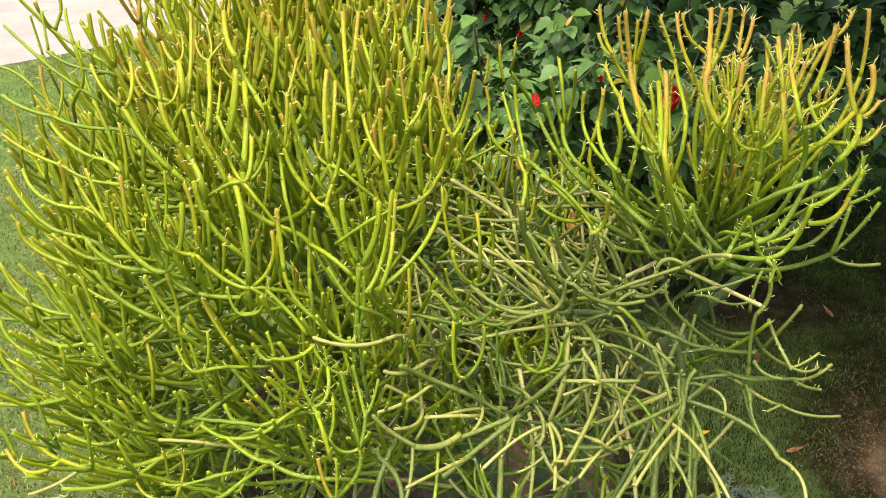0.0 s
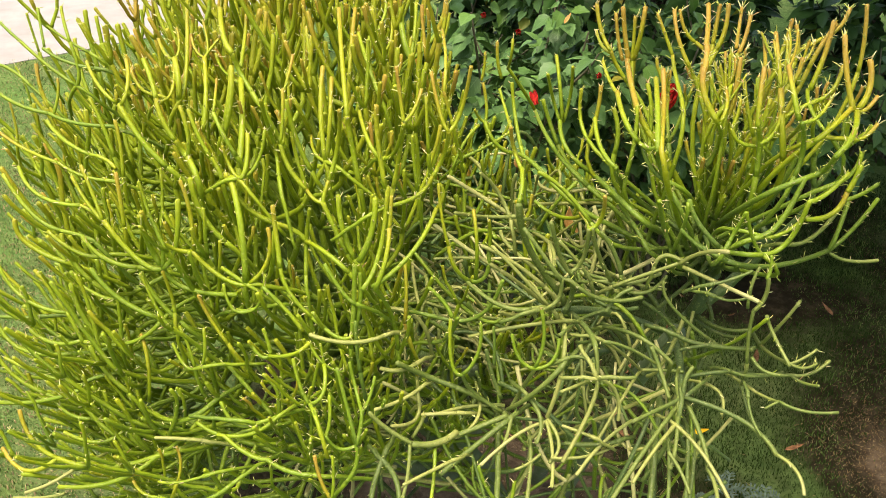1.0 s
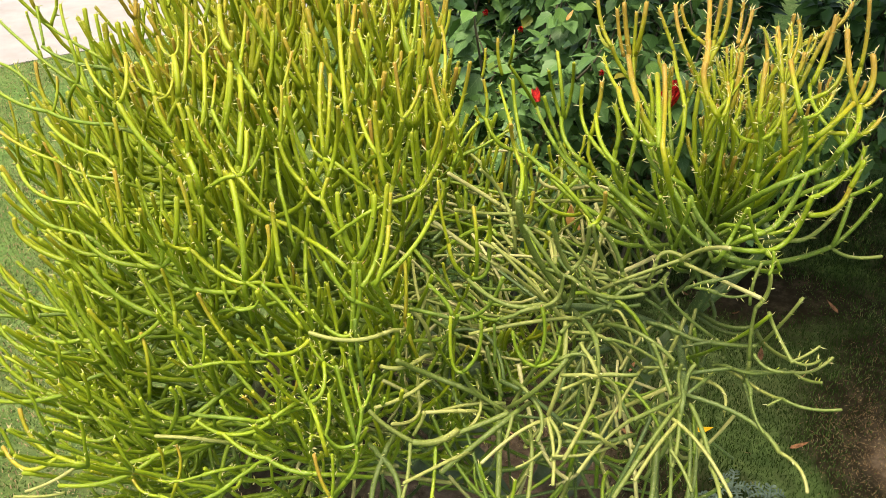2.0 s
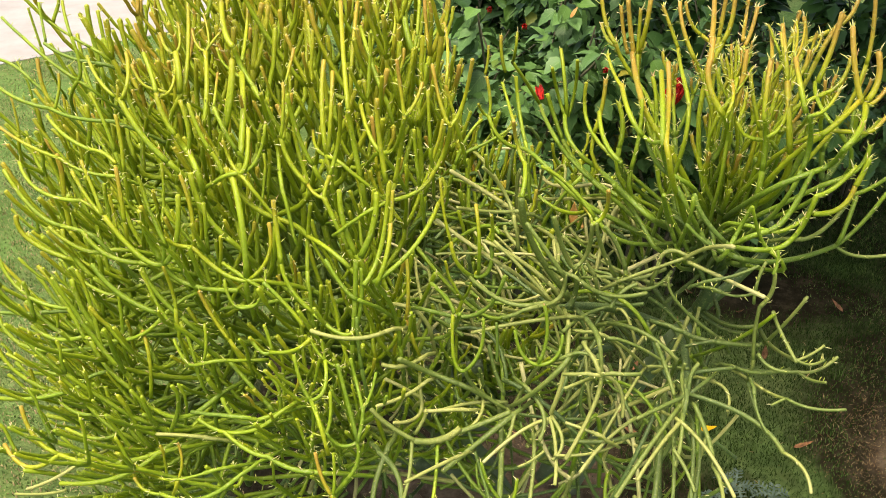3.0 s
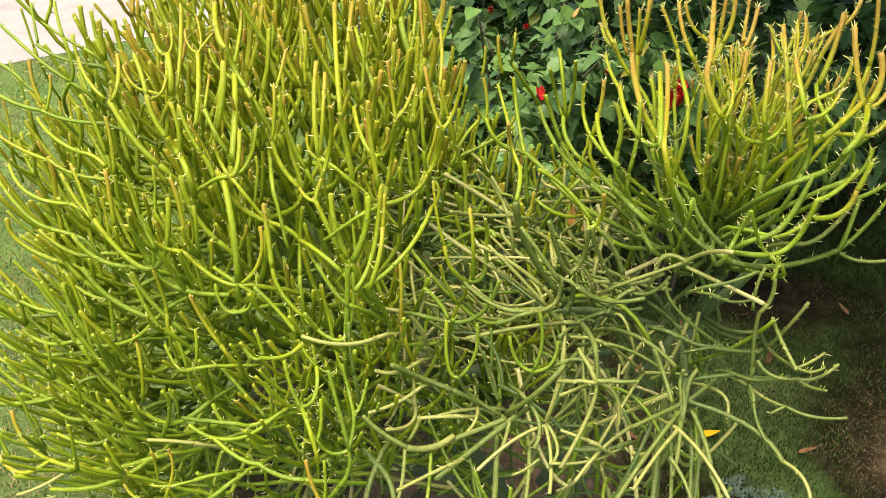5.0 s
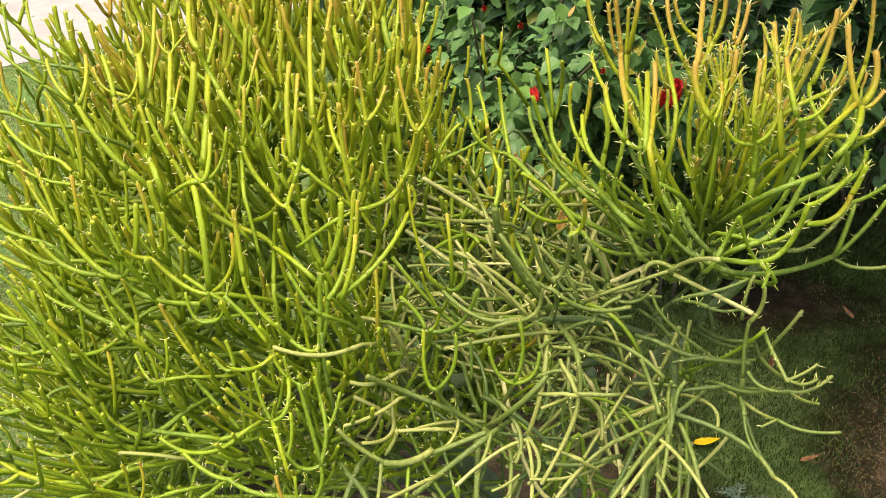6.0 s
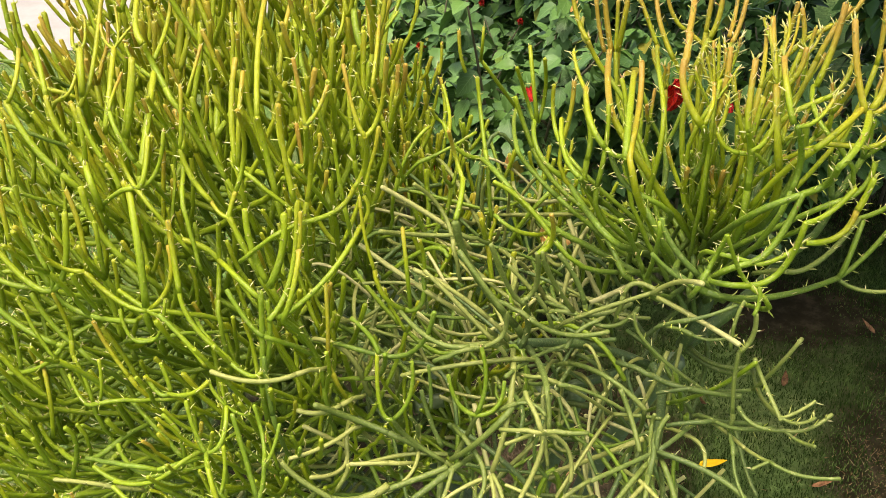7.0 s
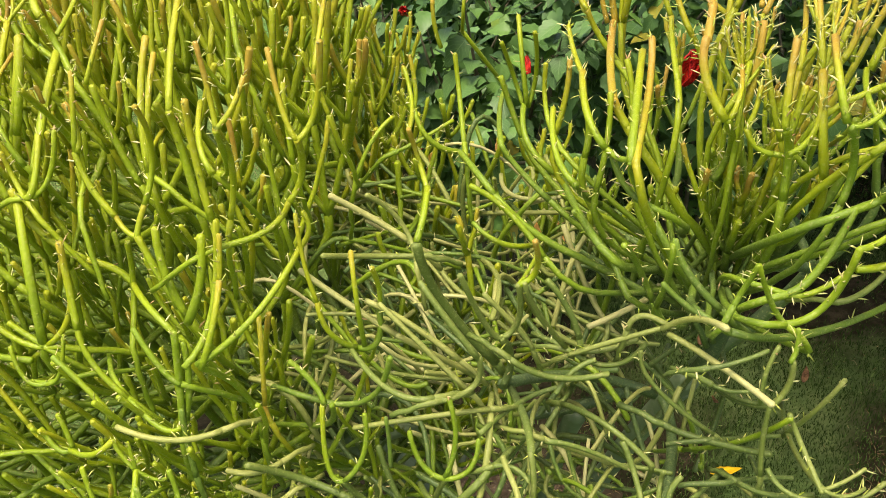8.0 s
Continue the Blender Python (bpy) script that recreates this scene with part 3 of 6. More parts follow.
stem((-0.177, 1.317, 1.130), (-0.183, 1.332, 1.164), (-0.187, 1.349, 1.194), 0.0029, 0.73)
stem((-0.142, 1.145, 1.074), (-0.148, 1.173, 1.131), (-0.147, 1.213, 1.181), 0.0036, 0.77)
stem((-0.140, 1.145, 1.074), (-0.133, 1.150, 1.133), (-0.133, 1.190, 1.174), 0.0029, 0.77)
stem((-0.140, 1.143, 1.072), (-0.164, 1.197, 1.061), (-0.183, 1.295, 1.046), 0.0024, 0.69)
stem((-0.110, 1.074, 0.969), (-0.127, 1.082, 1.005), (-0.141, 1.089, 1.038), 0.0036, 0.57)
stem((-0.124, 1.317, 1.124), (-0.122, 1.354, 1.165), (-0.122, 1.432, 1.198), 0.0033, 0.86)
stem((-0.096, 1.135, 1.037), (-0.106, 1.144, 1.103), (-0.109, 1.141, 1.139), 0.0039, 0.62)
stem((-0.074, 1.274, 1.110), (-0.093, 1.313, 1.145), (-0.115, 1.393, 1.172), 0.0033, 0.58)
stem((-0.066, 1.110, 1.093), (-0.082, 1.129, 1.112), (-0.098, 1.193, 1.125), 0.0029, 0.67)
stem((-0.058, 1.110, 1.093), (-0.043, 1.082, 1.117), (-0.029, 1.030, 1.175), 0.0027, 0.64)
stem((-0.047, 1.078, 1.066), (-0.037, 1.076, 1.118), (-0.029, 1.031, 1.177), 0.0030, 0.73)
stem((-0.104, 1.336, 1.126), (-0.100, 1.347, 1.150), (-0.096, 1.369, 1.173), 0.0029, 0.57)
stem((-0.081, 1.490, 1.110), (-0.071, 1.507, 1.135), (-0.075, 1.558, 1.162), 0.0024, 0.73)
stem((-0.039, 1.479, 1.101), (-0.052, 1.502, 1.136), (-0.056, 1.546, 1.166), 0.0052, 0.52)
stem((-0.039, 1.479, 1.101), (-0.033, 1.499, 1.137), (-0.031, 1.547, 1.175), 0.0032, 0.62)
stem((-0.030, 1.471, 1.109), (-0.002, 1.488, 1.136), (0.016, 1.511, 1.173), 0.0028, 0.47)
stem((-0.034, 1.469, 1.107), (-0.014, 1.472, 1.123), (0.012, 1.492, 1.154), 0.0024, 0.52)
stem((0.029, 1.174, 1.121), (0.023, 1.175, 1.141), (0.018, 1.176, 1.161), 0.0023, 0.78)
stem((-0.048, 1.062, 1.049), (-0.015, 1.082, 1.054), (0.004, 1.090, 1.077), 0.0028, 0.64)
stem((-0.002, 1.143, 1.086), (-0.004, 1.145, 1.128), (-0.005, 1.152, 1.162), 0.0026, 0.69)
stem((-0.017, 1.134, 1.032), (-0.022, 1.137, 1.082), (-0.023, 1.136, 1.114), 0.0026, 0.62)
stem((0.311, 1.415, 1.086), (0.292, 1.423, 1.111), (0.280, 1.421, 1.136), 0.0034, 0.74)
stem((0.280, 1.420, 1.134), (0.278, 1.502, 1.119), (0.288, 1.631, 1.104), 0.0027, 0.78)
stem((0.325, 1.460, 1.109), (0.329, 1.449, 1.154), (0.333, 1.454, 1.197), 0.0038, 0.92)
stem((0.322, 1.459, 1.108), (0.322, 1.463, 1.141), (0.321, 1.465, 1.178), 0.0030, 0.81)
stem((0.314, 1.253, 1.074), (0.306, 1.258, 1.086), (0.299, 1.262, 1.100), 0.0046, 0.84)
stem((0.288, 1.172, 0.983), (0.268, 1.260, 0.975), (0.260, 1.381, 0.944), 0.0040, 0.39)
stem((0.242, 1.299, 0.960), (0.207, 1.316, 0.990), (0.187, 1.324, 1.015), 0.0034, 0.39)
stem((0.142, 1.380, 0.989), (0.134, 1.434, 1.022), (0.128, 1.452, 1.071), 0.0032, 0.57)
stem((0.211, 1.455, 0.960), (0.196, 1.467, 0.996), (0.183, 1.471, 1.034), 0.0037, 0.48)
stem((0.111, 1.459, 1.077), (0.104, 1.456, 1.105), (0.102, 1.459, 1.137), 0.0028, 0.82)
stem((0.181, 1.278, 0.978), (0.153, 1.318, 0.993), (0.136, 1.385, 0.975), 0.0038, 0.43)
stem((0.245, 1.355, 1.014), (0.236, 1.393, 1.035), (0.235, 1.399, 1.081), 0.0031, 0.64)
stem((0.247, 1.355, 1.014), (0.257, 1.362, 1.057), (0.260, 1.369, 1.097), 0.0033, 0.85)
stem((0.297, 1.287, 0.963), (0.271, 1.219, 1.016), (0.260, 1.184, 1.047), 0.0039, 0.43)
stem((0.276, 1.288, 1.021), (0.279, 1.293, 1.054), (0.271, 1.303, 1.087), 0.0036, 0.62)
stem((0.285, 1.229, 1.013), (0.293, 1.237, 1.065), (0.294, 1.250, 1.112), 0.0031, 0.55)
stem((0.330, 1.160, 1.037), (0.306, 1.169, 1.054), (0.292, 1.180, 1.083), 0.0033, 0.35)
stem((0.030, 1.273, 0.998), (0.048, 1.285, 1.038), (0.070, 1.306, 1.058), 0.0026, 0.52)
stem((0.065, 1.359, 0.988), (0.094, 1.372, 0.999), (0.128, 1.394, 1.012), 0.0023, 0.48)
stem((0.313, 1.161, 1.102), (0.331, 1.250, 1.120), (0.336, 1.299, 1.150), 0.0037, 0.97)
stem((0.334, 1.153, 1.025), (0.317, 1.159, 1.056), (0.305, 1.142, 1.093), 0.0036, 0.35)
stem((0.318, 1.251, 1.069), (0.317, 1.262, 1.106), (0.310, 1.273, 1.137), 0.0031, 0.63)
stem((0.361, 1.270, 1.116), (0.362, 1.329, 1.133), (0.364, 1.367, 1.148), 0.0031, 0.78)
stem((0.393, 1.300, 1.117), (0.383, 1.306, 1.139), (0.376, 1.307, 1.151), 0.0031, 0.78)
stem((0.404, 1.398, 1.159), (0.387, 1.403, 1.176), (0.377, 1.411, 1.205), 0.0028, 0.92)
stem((0.428, 1.387, 1.159), (0.431, 1.394, 1.189), (0.433, 1.398, 1.217), 0.0032, 0.97)
stem((0.430, 1.371, 1.156), (0.440, 1.377, 1.185), (0.442, 1.386, 1.221), 0.0036, 0.92)
stem((0.420, 1.233, 1.103), (0.427, 1.239, 1.141), (0.430, 1.253, 1.183), 0.0037, 0.94)
stem((0.441, 1.295, 1.152), (0.449, 1.298, 1.165), (0.452, 1.303, 1.180), 0.0019, 0.97)
stem((0.440, 1.309, 1.180), (0.456, 1.362, 1.190), (0.461, 1.380, 1.218), 0.0027, 0.96)
stem((0.440, 1.182, 1.083), (0.424, 1.184, 1.089), (0.413, 1.187, 1.106), 0.0029, 0.60)
stem((0.475, 1.266, 1.129), (0.485, 1.302, 1.151), (0.503, 1.383, 1.171), 0.0031, 0.96)
stem((0.451, 1.164, 1.044), (0.449, 1.168, 1.092), (0.439, 1.158, 1.119), 0.0040, 0.53)
stem((0.448, 1.194, 1.091), (0.435, 1.198, 1.128), (0.427, 1.209, 1.164), 0.0029, 0.78)
stem((0.444, 1.151, 1.099), (0.461, 1.152, 1.118), (0.466, 1.161, 1.148), 0.0028, 0.81)
stem((0.447, 1.171, 1.101), (0.451, 1.173, 1.126), (0.456, 1.179, 1.151), 0.0032, 0.69)
stem((0.513, 1.329, 1.161), (0.520, 1.335, 1.186), (0.524, 1.339, 1.212), 0.0031, 0.97)
stem((0.527, 1.304, 1.161), (0.529, 1.309, 1.182), (0.523, 1.316, 1.211), 0.0030, 0.92)
stem((0.479, 1.151, 1.075), (0.468, 1.155, 1.130), (0.471, 1.189, 1.162), 0.0042, 0.85)
stem((0.505, 1.244, 1.150), (0.513, 1.248, 1.164), (0.517, 1.254, 1.183), 0.0033, 0.87)
stem((0.485, 1.117, 1.067), (0.489, 1.119, 1.106), (0.472, 1.098, 1.152), 0.0034, 0.43)
stem((0.541, 1.286, 1.156), (0.555, 1.294, 1.187), (0.573, 1.299, 1.218), 0.0034, 0.97)
stem((0.559, 1.307, 1.194), (0.582, 1.310, 1.210), (0.596, 1.320, 1.235), 0.0030, 0.96)
stem((0.527, 1.198, 1.143), (0.547, 1.203, 1.157), (0.558, 1.214, 1.186), 0.0029, 0.74)
stem((0.609, 1.277, 1.155), (0.611, 1.285, 1.198), (0.607, 1.294, 1.247), 0.0030, 0.97)
stem((0.505, 1.107, 1.074), (0.517, 1.101, 1.087), (0.508, 1.061, 1.123), 0.0037, 0.42)
stem((0.501, 1.120, 1.116), (0.522, 1.125, 1.133), (0.558, 1.159, 1.148), 0.0038, 0.78)
stem((0.553, 1.132, 1.115), (0.572, 1.134, 1.117), (0.589, 1.142, 1.132), 0.0028, 0.90)
stem((0.545, 1.125, 1.053), (0.566, 1.128, 1.069), (0.573, 1.131, 1.096), 0.0032, 0.49)
stem((0.538, 1.147, 1.107), (0.516, 1.178, 1.133), (0.530, 1.246, 1.140), 0.0029, 0.52)
limb((0.454, 1.268, 0.883), (0.448, 1.269, 0.808), (0.431, 1.283, 0.733), 0.0109, 0.03)
stem((0.455, 1.272, 0.891), (0.438, 1.271, 0.949), (0.413, 1.254, 1.018), 0.0061, 0.22)
stem((0.408, 1.239, 1.025), (0.404, 1.251, 1.037), (0.398, 1.247, 1.052), 0.0046, 0.42)
stem((0.474, 1.280, 0.883), (0.491, 1.252, 0.934), (0.505, 1.220, 0.996), 0.0068, 0.22)
stem((0.505, 1.220, 0.996), (0.522, 1.219, 1.047), (0.521, 1.218, 1.101), 0.0045, 0.42)
stem((0.466, 1.280, 0.885), (0.471, 1.256, 0.961), (0.457, 1.209, 1.039), 0.0052, 0.31)
stem((0.440, 1.056, 0.982), (0.474, 1.066, 0.997), (0.486, 1.057, 1.061), 0.0034, 0.46)
stem((0.486, 1.057, 1.061), (0.511, 1.069, 1.066), (0.538, 1.081, 1.090), 0.0030, 0.53)
stem((0.440, 1.056, 0.982), (0.425, 1.057, 1.003), (0.404, 1.045, 1.051), 0.0027, 0.46)
stem((0.391, 1.050, 1.005), (0.398, 1.053, 1.022), (0.404, 1.045, 1.051), 0.0027, 0.42)
stem((0.445, 1.083, 0.995), (0.470, 1.091, 1.016), (0.492, 1.101, 1.072), 0.0038, 0.41)
stem((0.445, 1.083, 0.995), (0.468, 1.085, 0.996), (0.500, 1.099, 1.010), 0.0028, 0.49)
stem((0.506, 1.100, 1.012), (0.544, 1.111, 1.015), (0.561, 1.119, 1.044), 0.0035, 0.80)
stem((0.561, 1.119, 1.044), (0.567, 1.121, 1.059), (0.573, 1.124, 1.080), 0.0039, 0.53)
stem((0.499, 1.120, 0.961), (0.538, 1.132, 0.970), (0.599, 1.198, 0.990), 0.0030, 0.50, pale=True)
stem((0.393, 1.054, 0.974), (0.471, 1.089, 0.945), (0.581, 1.174, 0.920), 0.0037, 0.28)
stem((0.581, 1.174, 0.920), (0.587, 1.174, 0.944), (0.604, 1.198, 0.988), 0.0034, 0.42)
stem((0.581, 1.174, 0.920), (0.610, 1.179, 0.951), (0.637, 1.182, 1.001), 0.0030, 0.39)
stem((0.581, 1.173, 0.919), (0.608, 1.164, 0.909), (0.644, 1.149, 0.919), 0.0027, 0.50, pale=True)
stem((0.599, 1.199, 0.990), (0.618, 1.196, 1.001), (0.637, 1.193, 1.019), 0.0030, 0.35)
stem((0.311, 1.099, 0.937), (0.324, 1.100, 0.954), (0.351, 1.090, 0.948), 0.0029, 0.55, pale=True)
stem((0.342, 1.089, 0.947), (0.362, 1.066, 0.978), (0.375, 1.002, 1.018), 0.0031, 0.85, pale=True)
stem((0.257, 1.105, 0.899), (0.297, 1.099, 0.922), (0.349, 1.091, 0.950), 0.0027, 0.55, pale=True)
stem((0.347, 1.087, 0.944), (0.383, 1.048, 0.944), (0.414, 0.974, 0.963), 0.0029, 0.92, pale=True)
stem((0.372, 1.024, 0.957), (0.394, 1.024, 0.964), (0.421, 1.030, 0.973), 0.0022, 0.29, pale=True)
stem((0.379, 1.032, 0.932), (0.400, 1.024, 0.931), (0.425, 1.023, 0.938), 0.0019, 0.35, pale=True)
stem((0.437, 1.024, 0.827), (0.433, 1.028, 0.871), (0.433, 1.029, 0.911), 0.0026, 0.41, pale=True)
stem((0.420, 1.018, 0.923), (0.420, 1.020, 0.956), (0.428, 1.026, 0.981), 0.0022, 0.41, pale=True)
stem((0.389, 1.128, 0.753), (0.422, 1.064, 0.830), (0.450, 1.020, 0.905), 0.0027, 0.42)
stem((0.449, 1.022, 0.908), (0.461, 1.015, 0.882), (0.474, 0.976, 0.861), 0.0026, 0.46, pale=True)
stem((0.405, 1.081, 0.822), (0.343, 1.091, 0.874), (0.326, 1.097, 0.914), 0.0024, 0.44, pale=True)
stem((0.437, 1.283, 0.733), (0.461, 1.219, 0.748), (0.500, 1.200, 0.759), 0.0035, 0.31, pale=True)
stem((0.355, 1.089, 0.827), (0.392, 1.079, 0.818), (0.447, 1.041, 0.839), 0.0034, 0.29, pale=True)
stem((0.341, 1.126, 0.946), (0.342, 1.093, 1.009), (0.341, 1.089, 1.041), 0.0029, 0.42)
stem((0.337, 1.128, 0.950), (0.316, 1.113, 1.003), (0.294, 1.054, 1.062), 0.0032, 0.36)
stem((0.388, 1.075, 0.982), (0.357, 1.083, 1.015), (0.343, 1.091, 1.044), 0.0035, 0.31)
stem((0.368, 1.072, 0.979), (0.352, 1.076, 0.990), (0.335, 1.079, 1.006), 0.0028, 0.28)
stem((0.441, 1.023, 0.839), (0.457, 1.003, 0.829), (0.484, 0.988, 0.836), 0.0026, 0.44, pale=True)
stem((0.484, 0.988, 0.836), (0.497, 0.974, 0.834), (0.504, 0.947, 0.851), 0.0022, 0.48, pale=True)
stem((0.484, 0.988, 0.836), (0.508, 0.987, 0.839), (0.535, 0.996, 0.854), 0.0023, 0.51, pale=True)
stem((0.423, 1.041, 0.800), (0.449, 1.016, 0.811), (0.479, 1.002, 0.829), 0.0027, 0.32, pale=True)
stem((0.347, 1.010, 0.778), (0.352, 1.049, 0.776), (0.355, 1.054, 0.796), 0.0027, 0.41, pale=True)
stem((0.397, 1.044, 0.773), (0.411, 1.023, 0.770), (0.407, 0.999, 0.758), 0.0024, 0.72, pale=True)
stem((0.436, 0.993, 0.793), (0.437, 0.970, 0.778), (0.445, 0.946, 0.766), 0.0020, 0.35, pale=True)
stem((0.336, 0.990, 0.770), (0.286, 0.928, 0.752), (0.239, 0.872, 0.722), 0.0032, 0.41, pale=True)
stem((0.327, 0.958, 0.765), (0.297, 0.924, 0.755), (0.267, 0.887, 0.738), 0.0026, 0.72, pale=True)
stem((0.341, 0.982, 0.766), (0.332, 0.942, 0.750), (0.321, 0.914, 0.737), 0.0029, 0.44, pale=True)
stem((0.360, 1.013, 0.765), (0.372, 0.962, 0.747), (0.374, 0.922, 0.728), 0.0033, 0.41, pale=True)
stem((0.374, 0.922, 0.728), (0.377, 0.899, 0.726), (0.376, 0.871, 0.720), 0.0029, 0.51, pale=True)
stem((0.342, 0.962, 0.762), (0.370, 0.927, 0.743), (0.392, 0.879, 0.718), 0.0026, 0.76, pale=True)
stem((0.317, 0.923, 0.758), (0.330, 0.903, 0.745), (0.339, 0.876, 0.730), 0.0025, 0.41, pale=True)
stem((0.329, 0.962, 0.732), (0.325, 0.927, 0.713), (0.319, 0.895, 0.695), 0.0029, 0.35, pale=True)
stem((0.366, 1.005, 0.718), (0.360, 0.964, 0.699), (0.350, 0.916, 0.673), 0.0030, 0.29, pale=True)
stem((0.317, 0.979, 0.705), (0.309, 0.945, 0.685), (0.302, 0.919, 0.669), 0.0043, 0.29, pale=True)
limb((0.378, 1.218, 0.745), (0.382, 1.160, 0.744), (0.357, 1.037, 0.773), 0.0062, 0.07)
stem((0.357, 1.037, 0.773), (0.356, 1.021, 0.776), (0.354, 1.010, 0.778), 0.0041, 0.22, pale=True)
stem((0.184, 1.031, 0.876), (0.178, 0.990, 0.837), (0.162, 0.977, 0.770), 0.0033, 0.66, pale=True)
stem((0.162, 0.975, 0.767), (0.175, 0.940, 0.755), (0.161, 0.917, 0.743), 0.0026, 0.51, pale=True)
stem((0.160, 0.974, 0.766), (0.166, 0.935, 0.748), (0.162, 0.886, 0.730), 0.0026, 0.70, pale=True)
stem((0.160, 0.973, 0.764), (0.121, 0.969, 0.744), (0.071, 0.930, 0.725), 0.0026, 0.86, pale=True)
stem((0.233, 1.025, 0.865), (0.268, 1.049, 0.826), (0.312, 1.100, 0.755), 0.0024, 0.66, pale=True)
stem((0.246, 1.026, 0.860), (0.279, 1.032, 0.843), (0.315, 1.039, 0.815), 0.0023, 0.41, pale=True)
stem((0.187, 0.996, 0.856), (0.206, 0.994, 0.858), (0.220, 0.984, 0.851), 0.0023, 0.44, pale=True)
stem((0.313, 1.064, 0.826), (0.326, 1.047, 0.797), (0.335, 1.016, 0.773), 0.0031, 0.41, pale=True)
stem((0.257, 1.133, 0.809), (0.298, 1.084, 0.828), (0.343, 1.055, 0.803), 0.0032, 0.45, pale=True)
stem((0.214, 0.922, 0.784), (0.193, 0.931, 0.787), (0.178, 0.940, 0.786), 0.0022, 0.76, pale=True)
stem((0.252, 0.941, 0.759), (0.221, 0.936, 0.757), (0.185, 0.944, 0.752), 0.0032, 0.29, pale=True)
stem((0.251, 0.939, 0.755), (0.211, 0.918, 0.754), (0.163, 0.916, 0.752), 0.0022, 0.66, pale=True)
stem((0.104, 1.019, 0.742), (0.062, 1.019, 0.777), (0.046, 1.003, 0.821), 0.0030, 0.41, pale=True)
stem((0.177, 0.989, 0.845), (0.144, 0.987, 0.804), (0.112, 1.021, 0.745), 0.0037, 0.38, pale=True)
stem((0.107, 1.024, 0.749), (0.058, 1.019, 0.752), (0.010, 0.998, 0.754), 0.0027, 0.76, pale=True)
stem((0.109, 0.996, 0.756), (0.066, 0.985, 0.742), (0.008, 0.958, 0.738), 0.0037, 0.38, pale=True)
stem((0.111, 0.993, 0.751), (0.057, 0.962, 0.722), (0.017, 0.930, 0.708), 0.0040, 0.32, pale=True)
stem((0.115, 0.996, 0.756), (0.107, 0.971, 0.737), (0.095, 0.950, 0.727), 0.0027, 0.62, pale=True)
stem((0.138, 0.996, 0.787), (0.153, 0.974, 0.766), (0.146, 0.950, 0.747), 0.0030, 0.44, pale=True)
stem((0.071, 1.031, 0.757), (0.066, 0.996, 0.746), (0.039, 0.973, 0.735), 0.0024, 0.72, pale=True)
stem((0.096, 1.036, 0.732), (0.098, 0.991, 0.701), (0.093, 0.915, 0.670), 0.0044, 0.35, pale=True)
stem((0.142, 0.984, 0.717), (0.140, 0.948, 0.701), (0.133, 0.906, 0.680), 0.0030, 0.47, pale=True)
stem((0.150, 0.923, 0.753), (0.133, 0.915, 0.743), (0.116, 0.911, 0.736), 0.0019, 0.60, pale=True)
stem((0.095, 0.915, 0.670), (0.079, 0.918, 0.696), (0.068, 0.924, 0.728), 0.0026, 0.40)
stem((0.107, 0.872, 0.714), (0.111, 0.876, 0.729), (0.112, 0.880, 0.744), 0.0025, 0.43)
stem((0.101, 1.016, 0.770), (0.088, 1.020, 0.805), (0.078, 1.024, 0.847), 0.0030, 0.29, pale=True)
stem((0.066, 1.031, 0.757), (0.071, 1.032, 0.778), (0.065, 1.011, 0.819), 0.0024, 0.41, pale=True)
stem((0.089, 1.020, 0.825), (0.089, 1.022, 0.854), (0.087, 1.025, 0.884), 0.0023, 0.31)
stem((0.187, 1.118, 0.876), (0.136, 1.100, 0.965), (0.117, 1.076, 1.044), 0.0047, 0.36, pale=True)
stem((0.255, 1.109, 0.906), (0.226, 1.072, 0.974), (0.212, 1.052, 1.022), 0.0029, 0.47, pale=True)
stem((0.140, 1.009, 0.923), (0.169, 1.031, 0.922), (0.174, 1.027, 0.959), 0.0029, 0.42, pale=True)
stem((0.135, 1.010, 0.925), (0.093, 1.019, 0.925), (0.047, 1.076, 0.929), 0.0029, 0.44, pale=True)
stem((0.056, 1.075, 0.926), (0.035, 1.059, 0.956), (0.026, 1.062, 0.988), 0.0029, 0.69)
stem((0.056, 1.075, 0.926), (0.076, 1.071, 0.937), (0.080, 1.074, 0.973), 0.0030, 0.38)
stem((0.080, 1.074, 0.973), (0.081, 1.075, 0.996), (0.078, 1.062, 1.028), 0.0026, 0.64)
stem((0.063, 1.076, 0.927), (0.063, 1.058, 0.991), (0.058, 1.075, 1.036), 0.0026, 0.69)
stem((0.026, 1.062, 0.988), (0.017, 1.067, 1.027), (0.012, 1.076, 1.073), 0.0022, 0.69)
stem((0.011, 1.051, 0.882), (0.066, 1.040, 0.891), (0.096, 1.018, 0.963), 0.0029, 0.36)
stem((0.184, 1.042, 0.884), (0.116, 1.026, 0.884), (0.055, 1.031, 0.864), 0.0026, 0.60, pale=True)
stem((0.099, 1.162, 0.992), (0.065, 1.169, 1.012), (0.025, 1.162, 1.042), 0.0031, 0.86, pale=True)
stem((0.111, 1.120, 0.995), (0.095, 1.142, 1.026), (0.068, 1.122, 1.067), 0.0026, 0.62, pale=True)
stem((0.112, 1.124, 1.000), (0.071, 1.113, 1.006), (0.034, 1.069, 1.035), 0.0026, 0.52, pale=True)
stem((0.163, 1.111, 0.866), (0.119, 1.077, 0.925), (0.095, 1.069, 0.948), 0.0030, 0.76, pale=True)
stem((0.155, 1.055, 0.931), (0.109, 1.063, 0.966), (0.069, 1.072, 0.984), 0.0029, 0.76, pale=True)
stem((0.165, 1.041, 0.904), (0.115, 1.048, 0.961), (0.083, 1.060, 0.990), 0.0026, 0.70, pale=True)
